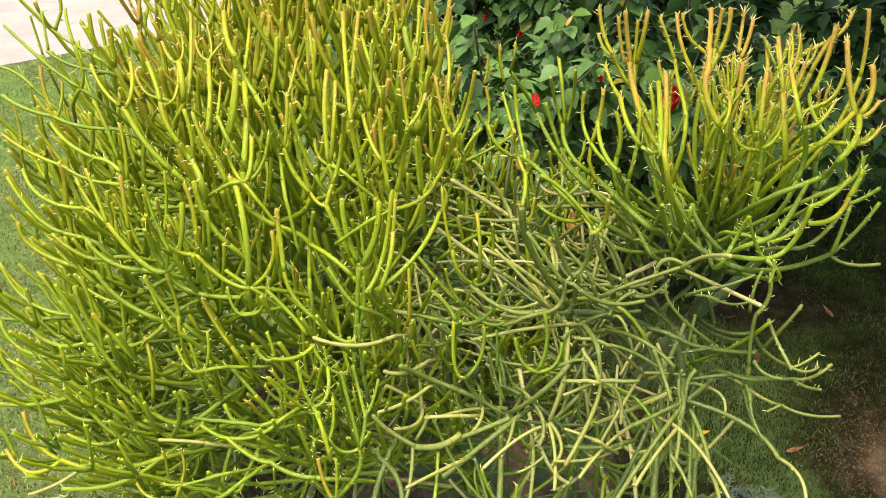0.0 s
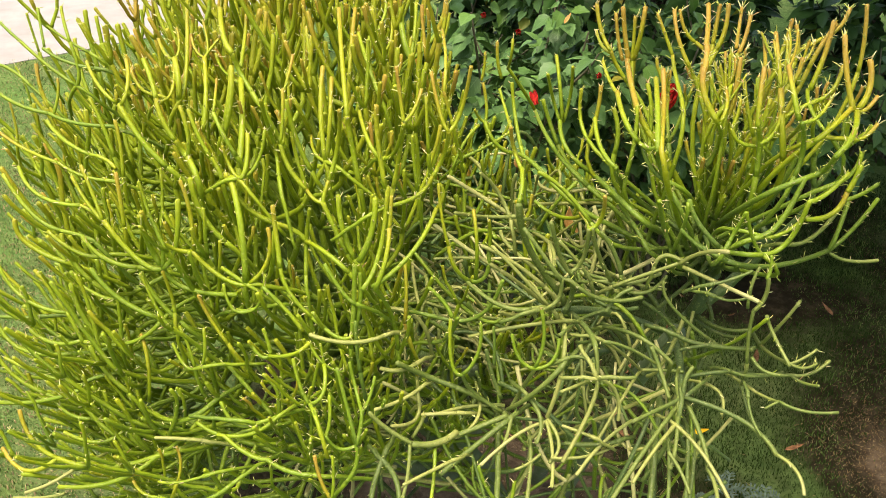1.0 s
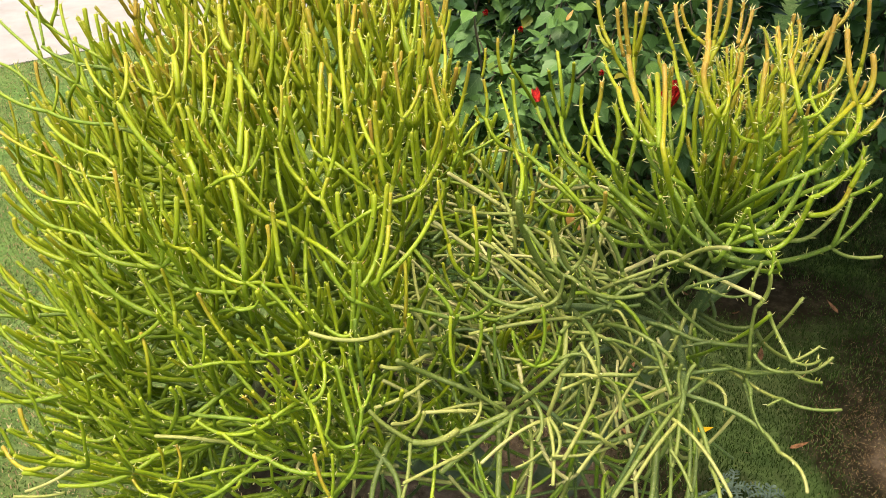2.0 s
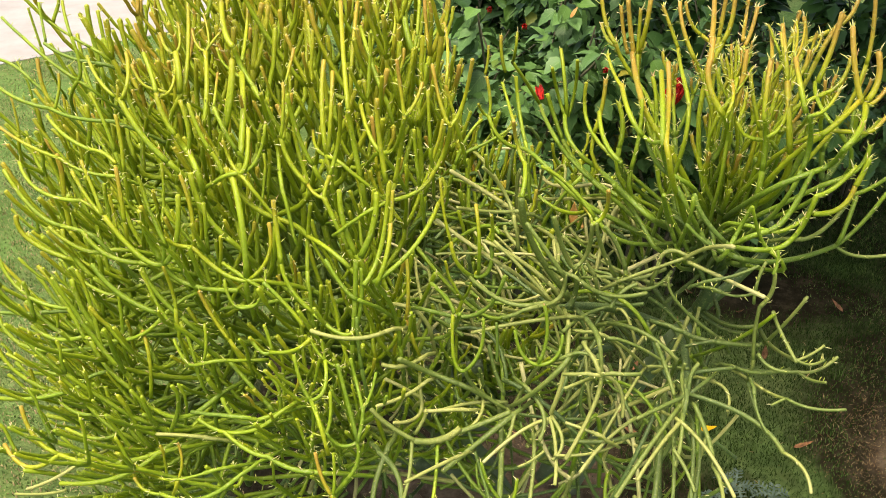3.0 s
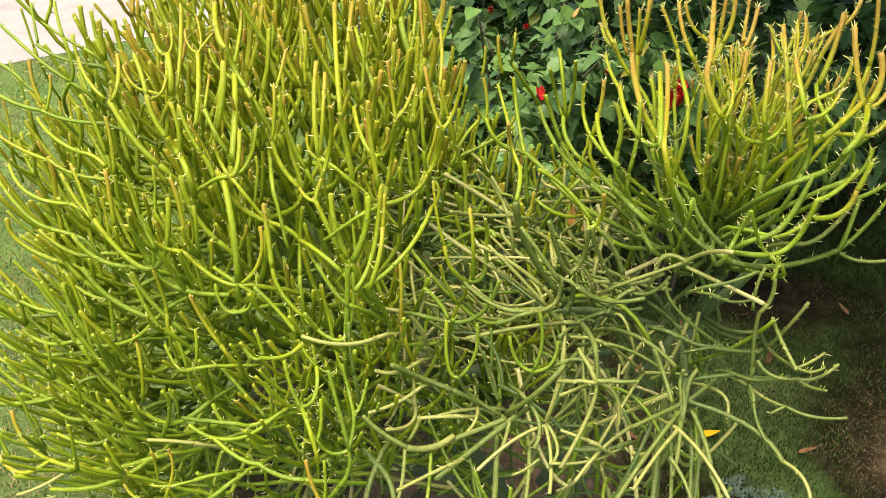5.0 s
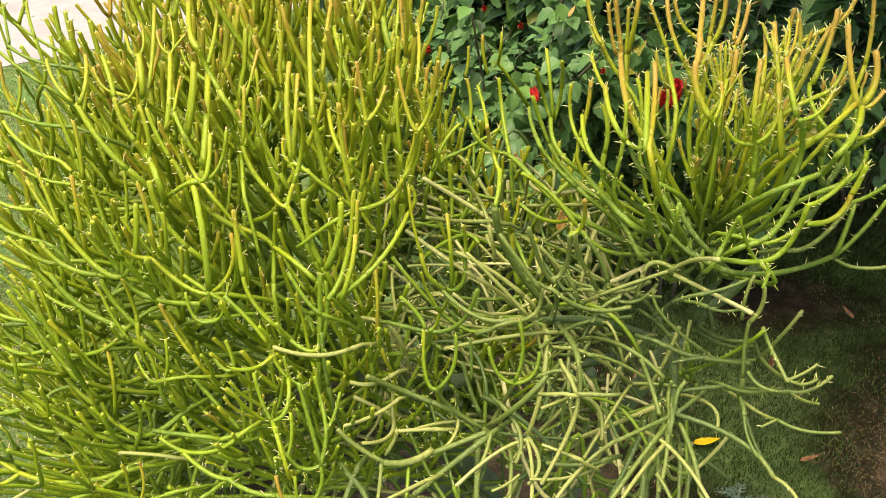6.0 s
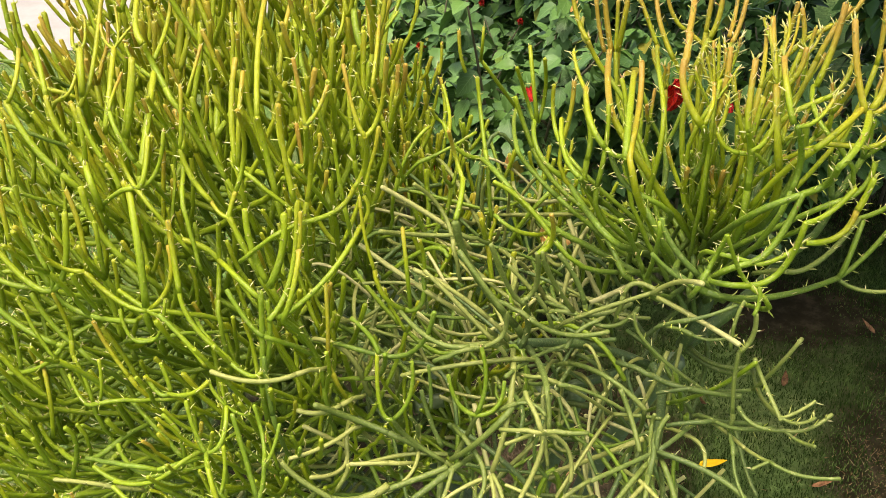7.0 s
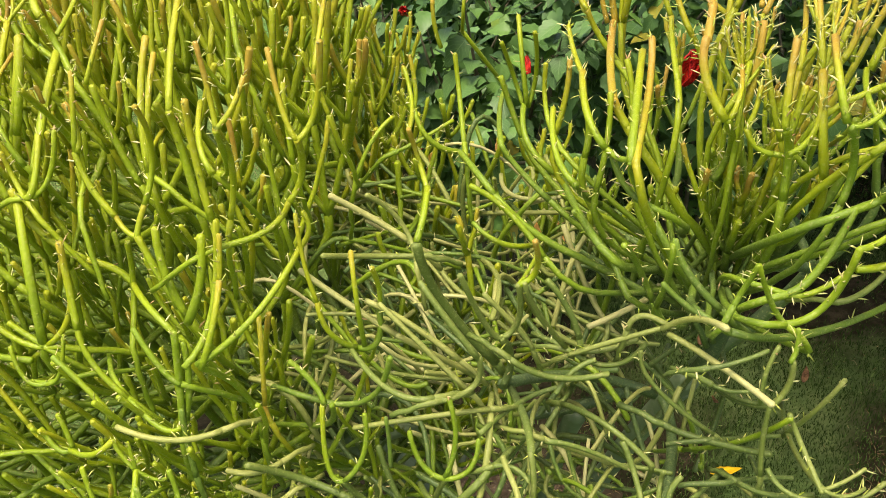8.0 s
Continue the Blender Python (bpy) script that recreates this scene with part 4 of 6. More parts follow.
stem((0.088, 1.089, 0.950), (0.048, 1.095, 0.951), (0.006, 1.093, 0.950), 0.0020, 0.62, pale=True)
limb((0.377, 1.250, 0.720), (0.288, 1.213, 0.778), (0.194, 1.111, 0.854), 0.0063, 0.07)
stem((0.203, 1.105, 0.853), (0.217, 1.044, 0.868), (0.222, 1.000, 0.872), 0.0040, 0.36, pale=True)
stem((0.253, 1.108, 0.904), (0.286, 1.107, 0.904), (0.322, 1.103, 0.923), 0.0027, 0.47, pale=True)
stem((0.261, 1.107, 0.902), (0.301, 1.103, 0.890), (0.330, 1.100, 0.920), 0.0027, 0.39, pale=True)
stem((0.200, 1.067, 0.925), (0.243, 1.073, 0.898), (0.295, 1.083, 0.896), 0.0030, 0.41, pale=True)
stem((0.284, 1.095, 0.903), (0.262, 1.087, 0.894), (0.246, 1.071, 0.880), 0.0027, 0.36, pale=True)
stem((0.223, 1.088, 0.919), (0.208, 1.089, 0.943), (0.176, 1.092, 0.980), 0.0027, 0.50, pale=True)
stem((0.235, 1.203, 0.948), (0.196, 1.224, 0.990), (0.157, 1.231, 1.016), 0.0032, 0.47)
stem((0.317, 1.212, 0.913), (0.301, 1.242, 0.934), (0.265, 1.240, 0.982), 0.0036, 0.36)
stem((0.268, 1.108, 0.918), (0.255, 1.110, 0.953), (0.235, 1.112, 0.983), 0.0033, 0.35, pale=True)
stem((-0.107, 1.052, 0.952), (-0.138, 1.072, 0.970), (-0.174, 1.123, 0.960), 0.0033, 0.57)
stem((-0.156, 1.024, 0.899), (-0.185, 1.032, 0.933), (-0.196, 1.042, 0.966), 0.0029, 0.57)
stem((-0.247, 1.067, 0.924), (-0.219, 1.072, 0.958), (-0.216, 1.083, 1.002), 0.0030, 0.79)
stem((-0.249, 1.066, 0.923), (-0.283, 1.070, 0.932), (-0.321, 1.079, 0.967), 0.0033, 0.69)
stem((-0.249, 1.066, 0.924), (-0.267, 1.070, 0.935), (-0.282, 1.073, 0.946), 0.0030, 0.60)
stem((-0.251, 1.068, 0.927), (-0.252, 1.083, 0.999), (-0.268, 1.125, 1.052), 0.0046, 0.52)
stem((-0.104, 1.006, 0.862), (-0.099, 1.014, 0.922), (-0.095, 1.020, 0.983), 0.0035, 0.44)
stem((-0.099, 1.013, 0.885), (-0.090, 1.018, 0.932), (-0.090, 1.022, 0.970), 0.0032, 0.44)
stem((-0.085, 1.002, 0.958), (-0.064, 1.037, 0.993), (-0.052, 1.055, 1.078), 0.0034, 0.62)
stem((-0.100, 1.066, 0.966), (-0.115, 1.073, 1.009), (-0.119, 1.081, 1.052), 0.0039, 0.57)
stem((-0.092, 1.045, 0.974), (-0.074, 1.050, 1.018), (-0.069, 1.058, 1.060), 0.0041, 0.52)
stem((-0.156, 1.024, 0.899), (-0.122, 1.005, 0.881), (-0.102, 1.003, 0.884), 0.0029, 0.50)
stem((-0.029, 1.044, 0.853), (-0.032, 1.045, 0.864), (-0.034, 1.047, 0.875), 0.0023, 0.92)
stem((-0.044, 1.055, 0.823), (-0.052, 1.048, 0.888), (-0.068, 1.000, 0.961), 0.0033, 0.41)
stem((0.000, 1.076, 0.821), (-0.019, 1.071, 0.868), (-0.058, 1.087, 0.872), 0.0031, 0.76, pale=True)
stem((0.002, 1.076, 0.821), (0.025, 1.062, 0.841), (0.038, 1.023, 0.900), 0.0030, 0.37)
stem((-0.060, 0.998, 0.888), (-0.104, 0.983, 0.888), (-0.155, 0.990, 0.895), 0.0029, 0.76, pale=True)
stem((-0.173, 1.096, 0.919), (-0.173, 1.121, 0.959), (-0.163, 1.111, 1.017), 0.0030, 0.57)
stem((-0.247, 1.048, 0.892), (-0.269, 1.050, 0.895), (-0.279, 1.058, 0.928), 0.0023, 0.50)
stem((-0.247, 1.048, 0.892), (-0.231, 1.048, 0.906), (-0.221, 1.056, 0.946), 0.0020, 0.50)
stem((-0.167, 1.008, 0.887), (-0.188, 1.016, 0.915), (-0.218, 1.026, 0.945), 0.0029, 0.42)
stem((-0.096, 1.013, 0.929), (-0.112, 1.015, 0.945), (-0.135, 1.027, 0.980), 0.0029, 0.41)
stem((-0.321, 1.079, 0.967), (-0.355, 1.069, 0.987), (-0.365, 1.038, 1.050), 0.0032, 0.69)
stem((-0.319, 1.080, 0.969), (-0.319, 1.088, 1.022), (-0.328, 1.095, 1.066), 0.0029, 0.77)
stem((-0.281, 1.104, 0.968), (-0.310, 1.110, 1.008), (-0.321, 1.117, 1.058), 0.0040, 0.62)
stem((-0.263, 1.060, 0.911), (-0.334, 1.075, 0.910), (-0.364, 1.075, 0.943), 0.0033, 0.42)
stem((-0.367, 1.078, 0.947), (-0.377, 1.074, 0.986), (-0.367, 1.036, 1.045), 0.0039, 0.62)
stem((-0.414, 1.097, 0.996), (-0.414, 1.101, 1.031), (-0.417, 1.111, 1.069), 0.0029, 0.82)
stem((-0.472, 1.129, 0.951), (-0.489, 1.134, 0.958), (-0.523, 1.142, 0.963), 0.0031, 0.48)
stem((-0.541, 1.190, 0.877), (-0.606, 1.203, 0.903), (-0.622, 1.210, 0.941), 0.0037, 0.69)
stem((-0.467, 1.136, 0.925), (-0.506, 1.141, 0.928), (-0.548, 1.155, 0.954), 0.0031, 0.62)
stem((-0.493, 1.138, 0.880), (-0.519, 1.145, 0.914), (-0.529, 1.152, 0.951), 0.0035, 0.62)
stem((-0.392, 1.098, 0.845), (-0.446, 1.106, 0.873), (-0.480, 1.116, 0.915), 0.0038, 0.44)
stem((-0.408, 1.103, 0.927), (-0.453, 1.108, 0.937), (-0.484, 1.119, 0.966), 0.0034, 0.58)
stem((-0.489, 1.121, 0.781), (-0.514, 1.128, 0.827), (-0.524, 1.135, 0.877), 0.0040, 0.55)
stem((-0.453, 1.102, 0.800), (-0.450, 1.105, 0.836), (-0.448, 1.107, 0.874), 0.0028, 0.56)
stem((-0.387, 1.096, 0.841), (-0.443, 1.098, 0.799), (-0.517, 1.109, 0.795), 0.0032, 0.50)
stem((-0.467, 1.117, 0.781), (-0.502, 1.116, 0.770), (-0.537, 1.117, 0.766), 0.0029, 0.42)
stem((-0.357, 1.073, 0.871), (-0.359, 1.077, 0.895), (-0.364, 1.073, 0.940), 0.0027, 0.75)
stem((-0.281, 1.047, 0.837), (-0.302, 1.055, 0.871), (-0.316, 1.060, 0.909), 0.0027, 0.82)
stem((-0.353, 1.077, 0.854), (-0.383, 1.084, 0.888), (-0.400, 1.088, 0.927), 0.0034, 0.46)
stem((-0.597, 1.165, 0.799), (-0.630, 1.168, 0.794), (-0.672, 1.174, 0.793), 0.0030, 0.34)
stem((-0.544, 1.137, 0.769), (-0.578, 1.143, 0.790), (-0.602, 1.152, 0.819), 0.0030, 0.46)
stem((-0.595, 1.119, 0.685), (-0.643, 1.128, 0.715), (-0.667, 1.139, 0.755), 0.0034, 0.55)
stem((-0.567, 1.119, 0.713), (-0.611, 1.125, 0.726), (-0.651, 1.133, 0.744), 0.0026, 0.58)
stem((-0.502, 1.103, 0.732), (-0.520, 1.100, 0.724), (-0.531, 1.093, 0.714), 0.0029, 0.38)
stem((-0.471, 1.058, 0.656), (-0.502, 1.066, 0.682), (-0.530, 1.078, 0.725), 0.0033, 0.55)
stem((-0.471, 1.058, 0.656), (-0.501, 1.047, 0.653), (-0.548, 1.055, 0.665), 0.0029, 0.53)
stem((-0.408, 1.005, 0.660), (-0.479, 1.002, 0.646), (-0.548, 1.017, 0.649), 0.0036, 0.56)
stem((-0.403, 1.004, 0.659), (-0.459, 0.981, 0.637), (-0.538, 0.983, 0.625), 0.0035, 0.47)
stem((-0.518, 1.004, 0.642), (-0.552, 0.991, 0.625), (-0.591, 0.985, 0.611), 0.0025, 0.76, pale=True)
stem((-0.527, 0.973, 0.622), (-0.559, 0.973, 0.614), (-0.606, 0.978, 0.608), 0.0021, 0.70, pale=True)
stem((-0.265, 0.916, 0.699), (-0.313, 0.906, 0.675), (-0.367, 0.921, 0.669), 0.0030, 0.45)
stem((-0.356, 0.959, 0.658), (-0.348, 0.966, 0.686), (-0.352, 0.973, 0.713), 0.0021, 0.88)
stem((-0.312, 0.945, 0.685), (-0.350, 0.944, 0.674), (-0.376, 0.948, 0.672), 0.0020, 0.55)
stem((-0.318, 1.033, 0.736), (-0.362, 1.031, 0.710), (-0.417, 1.077, 0.685), 0.0036, 0.47)
stem((-0.419, 1.074, 0.710), (-0.413, 1.082, 0.772), (-0.423, 1.103, 0.811), 0.0029, 0.82)
stem((-0.323, 1.001, 0.700), (-0.360, 1.009, 0.696), (-0.396, 1.015, 0.692), 0.0028, 0.76, pale=True)
stem((-0.266, 0.975, 0.735), (-0.291, 0.976, 0.734), (-0.321, 0.986, 0.746), 0.0030, 0.47)
stem((-0.326, 1.026, 0.809), (-0.344, 1.037, 0.808), (-0.360, 1.052, 0.833), 0.0024, 0.55)
stem((-0.328, 1.034, 0.803), (-0.312, 1.029, 0.825), (-0.309, 1.038, 0.869), 0.0024, 0.56)
stem((-0.329, 1.035, 0.804), (-0.335, 1.042, 0.834), (-0.345, 1.048, 0.865), 0.0024, 0.59)
stem((-0.510, 1.072, 0.677), (-0.545, 1.075, 0.684), (-0.567, 1.085, 0.707), 0.0029, 0.49)
stem((-0.453, 1.059, 0.661), (-0.473, 1.066, 0.687), (-0.483, 1.074, 0.729), 0.0029, 0.50)
stem((-0.105, 0.879, 0.741), (-0.091, 0.885, 0.766), (-0.091, 0.891, 0.793), 0.0028, 0.38)
stem((-0.236, 0.973, 0.757), (-0.265, 0.975, 0.755), (-0.284, 0.986, 0.783), 0.0030, 0.45)
stem((-0.236, 0.973, 0.757), (-0.212, 0.989, 0.748), (-0.206, 0.987, 0.788), 0.0030, 0.43)
stem((-0.206, 0.987, 0.788), (-0.208, 0.988, 0.808), (-0.223, 0.991, 0.828), 0.0026, 0.47)
stem((-0.214, 0.964, 0.766), (-0.247, 0.960, 0.748), (-0.290, 0.969, 0.740), 0.0027, 0.50)
stem((-0.148, 0.888, 0.745), (-0.181, 0.892, 0.748), (-0.208, 0.900, 0.760), 0.0032, 0.43)
stem((0.039, 0.976, 0.743), (0.012, 0.957, 0.739), (-0.021, 0.947, 0.746), 0.0046, 0.40, pale=True)
stem((-0.015, 1.024, 0.751), (-0.024, 1.018, 0.768), (-0.063, 1.010, 0.800), 0.0027, 0.82, pale=True)
stem((-0.014, 1.014, 0.760), (-0.021, 0.994, 0.746), (-0.050, 0.968, 0.759), 0.0027, 0.76, pale=True)
stem((-0.013, 1.009, 0.791), (-0.040, 0.990, 0.785), (-0.072, 0.969, 0.787), 0.0027, 0.76, pale=True)
stem((0.039, 0.995, 0.760), (0.015, 0.992, 0.761), (-0.009, 0.987, 0.763), 0.0027, 0.82, pale=True)
stem((-0.022, 0.971, 0.736), (-0.010, 0.978, 0.757), (-0.007, 0.979, 0.770), 0.0027, 0.70, pale=True)
stem((-0.018, 1.022, 0.824), (-0.040, 1.006, 0.825), (-0.065, 1.001, 0.832), 0.0030, 0.72, pale=True)
stem((0.038, 1.016, 0.788), (-0.004, 1.021, 0.804), (-0.042, 0.995, 0.846), 0.0037, 0.41, pale=True)
stem((-0.025, 0.948, 0.747), (-0.027, 0.915, 0.720), (-0.035, 0.889, 0.695), 0.0026, 0.51, pale=True)
stem((0.009, 0.955, 0.733), (0.008, 0.920, 0.715), (0.004, 0.887, 0.697), 0.0026, 0.45)
stem((-0.124, 0.863, 0.730), (-0.135, 0.869, 0.754), (-0.142, 0.877, 0.788), 0.0025, 0.88)
stem((-0.122, 0.863, 0.730), (-0.119, 0.868, 0.754), (-0.119, 0.875, 0.790), 0.0022, 0.48)
stem((-0.060, 0.954, 0.720), (-0.072, 0.921, 0.702), (-0.076, 0.898, 0.684), 0.0039, 0.26, pale=True)
stem((-0.057, 0.941, 0.714), (-0.043, 0.925, 0.699), (-0.038, 0.901, 0.682), 0.0039, 0.26, pale=True)
stem((0.032, 0.929, 0.733), (-0.001, 0.908, 0.731), (-0.031, 0.887, 0.730), 0.0026, 0.72, pale=True)
stem((-0.224, 1.022, 0.729), (-0.252, 1.032, 0.763), (-0.283, 1.043, 0.801), 0.0031, 0.40)
stem((-0.092, 0.991, 0.833), (-0.095, 0.996, 0.871), (-0.096, 1.001, 0.908), 0.0029, 0.30)
limb((0.368, 1.413, 0.577), (0.290, 1.374, 0.579), (0.213, 1.368, 0.563), 0.0085, 0.07)
stem((0.301, 1.265, 0.628), (0.347, 1.270, 0.599), (0.406, 1.258, 0.554), 0.0046, 0.20, pale=True)
stem((0.227, 1.200, 0.632), (0.238, 1.177, 0.598), (0.236, 1.160, 0.577), 0.0036, 0.22, pale=True)
stem((0.253, 1.188, 0.630), (0.310, 1.194, 0.621), (0.365, 1.207, 0.597), 0.0032, 0.22, pale=True)
stem((0.357, 1.298, 0.766), (0.394, 1.283, 0.716), (0.450, 1.251, 0.635), 0.0041, 0.21, pale=True)
stem((0.428, 1.282, 0.732), (0.475, 1.253, 0.712), (0.514, 1.224, 0.731), 0.0032, 0.24, pale=True)
stem((0.408, 1.079, 0.818), (0.456, 1.120, 0.782), (0.487, 1.131, 0.775), 0.0025, 0.26, pale=True)
stem((0.417, 1.041, 0.800), (0.465, 1.081, 0.764), (0.495, 1.091, 0.755), 0.0028, 0.22, pale=True)
stem((0.351, 1.107, 0.672), (0.336, 1.049, 0.640), (0.327, 0.991, 0.601), 0.0062, 0.22, pale=True)
stem((0.192, 1.095, 0.612), (0.268, 1.085, 0.623), (0.357, 1.093, 0.608), 0.0030, 0.26, pale=True)
stem((0.396, 1.063, 0.661), (0.388, 1.017, 0.638), (0.376, 0.976, 0.614), 0.0032, 0.29, pale=True)
stem((0.343, 0.983, 0.768), (0.329, 0.976, 0.718), (0.303, 0.968, 0.662), 0.0034, 0.27, pale=True)
stem((0.244, 1.258, 0.737), (0.300, 1.253, 0.719), (0.348, 1.236, 0.672), 0.0032, 0.22, pale=True)
stem((0.221, 1.234, 0.639), (0.266, 1.212, 0.623), (0.314, 1.209, 0.599), 0.0032, 0.24, pale=True)
stem((0.337, 1.312, 0.802), (0.302, 1.293, 0.758), (0.254, 1.262, 0.734), 0.0032, 0.22, pale=True)
stem((0.440, 1.333, 0.687), (0.414, 1.320, 0.648), (0.359, 1.265, 0.617), 0.0038, 0.21, pale=True)
stem((0.489, 1.148, 0.678), (0.496, 1.111, 0.654), (0.506, 1.084, 0.638), 0.0026, 0.26, pale=True)
stem((0.260, 1.223, 0.718), (0.213, 1.165, 0.649), (0.187, 1.114, 0.577), 0.0035, 0.26, pale=True)
stem((0.316, 1.212, 0.682), (0.284, 1.152, 0.638), (0.252, 1.105, 0.586), 0.0031, 0.26, pale=True)
stem((0.342, 1.055, 0.803), (0.344, 1.098, 0.717), (0.311, 1.098, 0.640), 0.0029, 0.24, pale=True)
stem((0.470, 1.293, 0.715), (0.467, 1.290, 0.647), (0.439, 1.248, 0.595), 0.0037, 0.22, pale=True)
stem((0.393, 1.336, 0.684), (0.362, 1.308, 0.657), (0.307, 1.256, 0.648), 0.0033, 0.22, pale=True)
stem((0.426, 1.245, 0.844), (0.407, 1.255, 0.806), (0.368, 1.256, 0.762), 0.0035, 0.22, pale=True)
stem((0.419, 1.236, 1.107), (0.415, 1.250, 1.137), (0.405, 1.256, 1.171), 0.0022, 0.69)
stem((0.419, 1.236, 1.107), (0.421, 1.254, 1.143), (0.418, 1.262, 1.185), 0.0022, 0.69)
stem((0.428, 1.268, 1.121), (0.432, 1.274, 1.153), (0.442, 1.305, 1.173), 0.0019, 0.67)
stem((0.428, 1.268, 1.121), (0.437, 1.271, 1.145), (0.445, 1.278, 1.172), 0.0019, 0.67)
stem((0.424, 1.254, 1.143), (0.433, 1.286, 1.157), (0.434, 1.306, 1.175), 0.0019, 0.72)
stem((0.415, 1.232, 1.125), (0.427, 1.236, 1.142), (0.440, 1.244, 1.163), 0.0018, 0.67)
stem((0.416, 1.251, 1.111), (0.403, 1.256, 1.134), (0.394, 1.261, 1.153), 0.0019, 0.67)
stem((0.471, 1.187, 1.159), (0.467, 1.204, 1.186), (0.466, 1.235, 1.214), 0.0021, 0.78)
stem((0.471, 1.187, 1.159), (0.477, 1.203, 1.186), (0.481, 1.226, 1.217), 0.0021, 0.76)
stem((0.503, 1.322, 1.153), (0.494, 1.336, 1.173), (0.499, 1.387, 1.178), 0.0020, 0.76)
stem((0.522, 1.265, 1.140), (0.526, 1.273, 1.170), (0.531, 1.278, 1.200), 0.0022, 0.78)
stem((0.517, 1.251, 1.177), (0.527, 1.257, 1.187), (0.534, 1.265, 1.203), 0.0018, 0.76)
stem((-0.614, 1.346, 1.100), (-0.645, 1.364, 1.118), (-0.673, 1.376, 1.125), 0.0026, 0.47)
stem((-0.570, 1.289, 1.080), (-0.617, 1.304, 1.086), (-0.655, 1.321, 1.100), 0.0029, 0.47)
stem((-0.417, 1.114, 1.074), (-0.435, 1.126, 1.083), (-0.457, 1.136, 1.084), 0.0026, 0.52)
stem((-0.527, 1.190, 1.046), (-0.578, 1.211, 1.056), (-0.627, 1.240, 1.071), 0.0024, 0.78)
stem((-0.429, 1.186, 1.139), (-0.457, 1.209, 1.156), (-0.491, 1.270, 1.167), 0.0024, 0.73)
stem((-0.422, 1.184, 1.135), (-0.413, 1.201, 1.159), (-0.425, 1.245, 1.180), 0.0030, 0.78)
stem((-0.373, 1.296, 1.163), (-0.391, 1.317, 1.161), (-0.421, 1.386, 1.163), 0.0025, 0.75)
stem((-0.332, 1.305, 1.162), (-0.345, 1.312, 1.170), (-0.353, 1.327, 1.186), 0.0021, 0.80)
stem((-0.332, 1.305, 1.162), (-0.321, 1.318, 1.175), (-0.311, 1.330, 1.185), 0.0021, 0.80)
stem((-0.335, 1.167, 1.067), (-0.343, 1.171, 1.075), (-0.349, 1.168, 1.091), 0.0044, 0.68)
stem((-0.295, 1.138, 1.080), (-0.310, 1.144, 1.110), (-0.321, 1.154, 1.142), 0.0029, 0.69)
stem((-0.293, 1.171, 1.131), (-0.293, 1.188, 1.144), (-0.303, 1.248, 1.150), 0.0020, 0.93)
stem((-0.287, 1.293, 1.172), (-0.304, 1.320, 1.188), (-0.323, 1.395, 1.208), 0.0043, 0.69)
stem((-0.210, 1.153, 1.095), (-0.214, 1.137, 1.128), (-0.209, 1.087, 1.182), 0.0029, 0.69)
stem((-0.201, 1.182, 1.147), (-0.193, 1.193, 1.171), (-0.187, 1.216, 1.196), 0.0023, 0.86)
stem((-0.141, 1.089, 1.038), (-0.153, 1.095, 1.040), (-0.164, 1.103, 1.051), 0.0026, 0.75)
stem((-0.183, 1.296, 1.047), (-0.190, 1.272, 1.086), (-0.201, 1.272, 1.112), 0.0032, 0.64)
stem((-0.141, 1.089, 1.038), (-0.139, 1.094, 1.049), (-0.133, 1.101, 1.065), 0.0029, 0.68)
stem((-0.109, 1.141, 1.139), (-0.122, 1.227, 1.191), (-0.137, 1.348, 1.222), 0.0034, 0.80)
stem((-0.055, 1.055, 1.078), (-0.063, 1.065, 1.135), (-0.064, 1.068, 1.183), 0.0033, 0.77)
stem((-0.029, 1.031, 1.177), (-0.032, 1.038, 1.201), (-0.037, 1.042, 1.242), 0.0023, 0.90)
stem((-0.029, 1.031, 1.177), (-0.017, 1.038, 1.190), (-0.008, 1.053, 1.210), 0.0023, 0.82)
stem((-0.096, 1.369, 1.173), (-0.082, 1.431, 1.174), (-0.075, 1.460, 1.199), 0.0030, 0.62)
stem((0.018, 1.176, 1.161), (0.020, 1.218, 1.194), (0.014, 1.295, 1.208), 0.0023, 0.82)
stem((0.004, 1.090, 1.077), (0.018, 1.095, 1.104), (0.025, 1.064, 1.151), 0.0031, 0.71)
stem((0.280, 1.421, 1.136), (0.265, 1.439, 1.162), (0.256, 1.452, 1.202), 0.0033, 0.81)
stem((0.299, 1.262, 1.100), (0.301, 1.341, 1.110), (0.314, 1.460, 1.109), 0.0044, 0.96)
stem((0.306, 1.144, 1.096), (0.298, 1.165, 1.085), (0.286, 1.180, 1.088), 0.0032, 0.49)
stem((0.260, 1.381, 0.944), (0.219, 1.397, 0.978), (0.212, 1.455, 1.004), 0.0040, 0.43)
stem((0.187, 1.324, 1.015), (0.182, 1.462, 0.991), (0.187, 1.637, 0.949), 0.0033, 0.45)
stem((0.136, 1.385, 0.975), (0.103, 1.372, 0.996), (0.083, 1.388, 1.029), 0.0035, 0.52)
stem((0.083, 1.388, 1.029), (0.074, 1.391, 1.034), (0.066, 1.380, 1.053), 0.0023, 0.73)
stem((0.117, 1.077, 1.046), (0.122, 1.098, 1.062), (0.123, 1.130, 1.071), 0.0032, 0.57)
stem((0.260, 1.184, 1.047), (0.242, 1.219, 1.062), (0.240, 1.278, 1.082), 0.0034, 0.57)
stem((0.305, 1.142, 1.093), (0.314, 1.206, 1.120), (0.329, 1.307, 1.133), 0.0041, 0.74)
stem((0.364, 1.367, 1.148), (0.352, 1.379, 1.176), (0.339, 1.390, 1.205), 0.0028, 0.87)
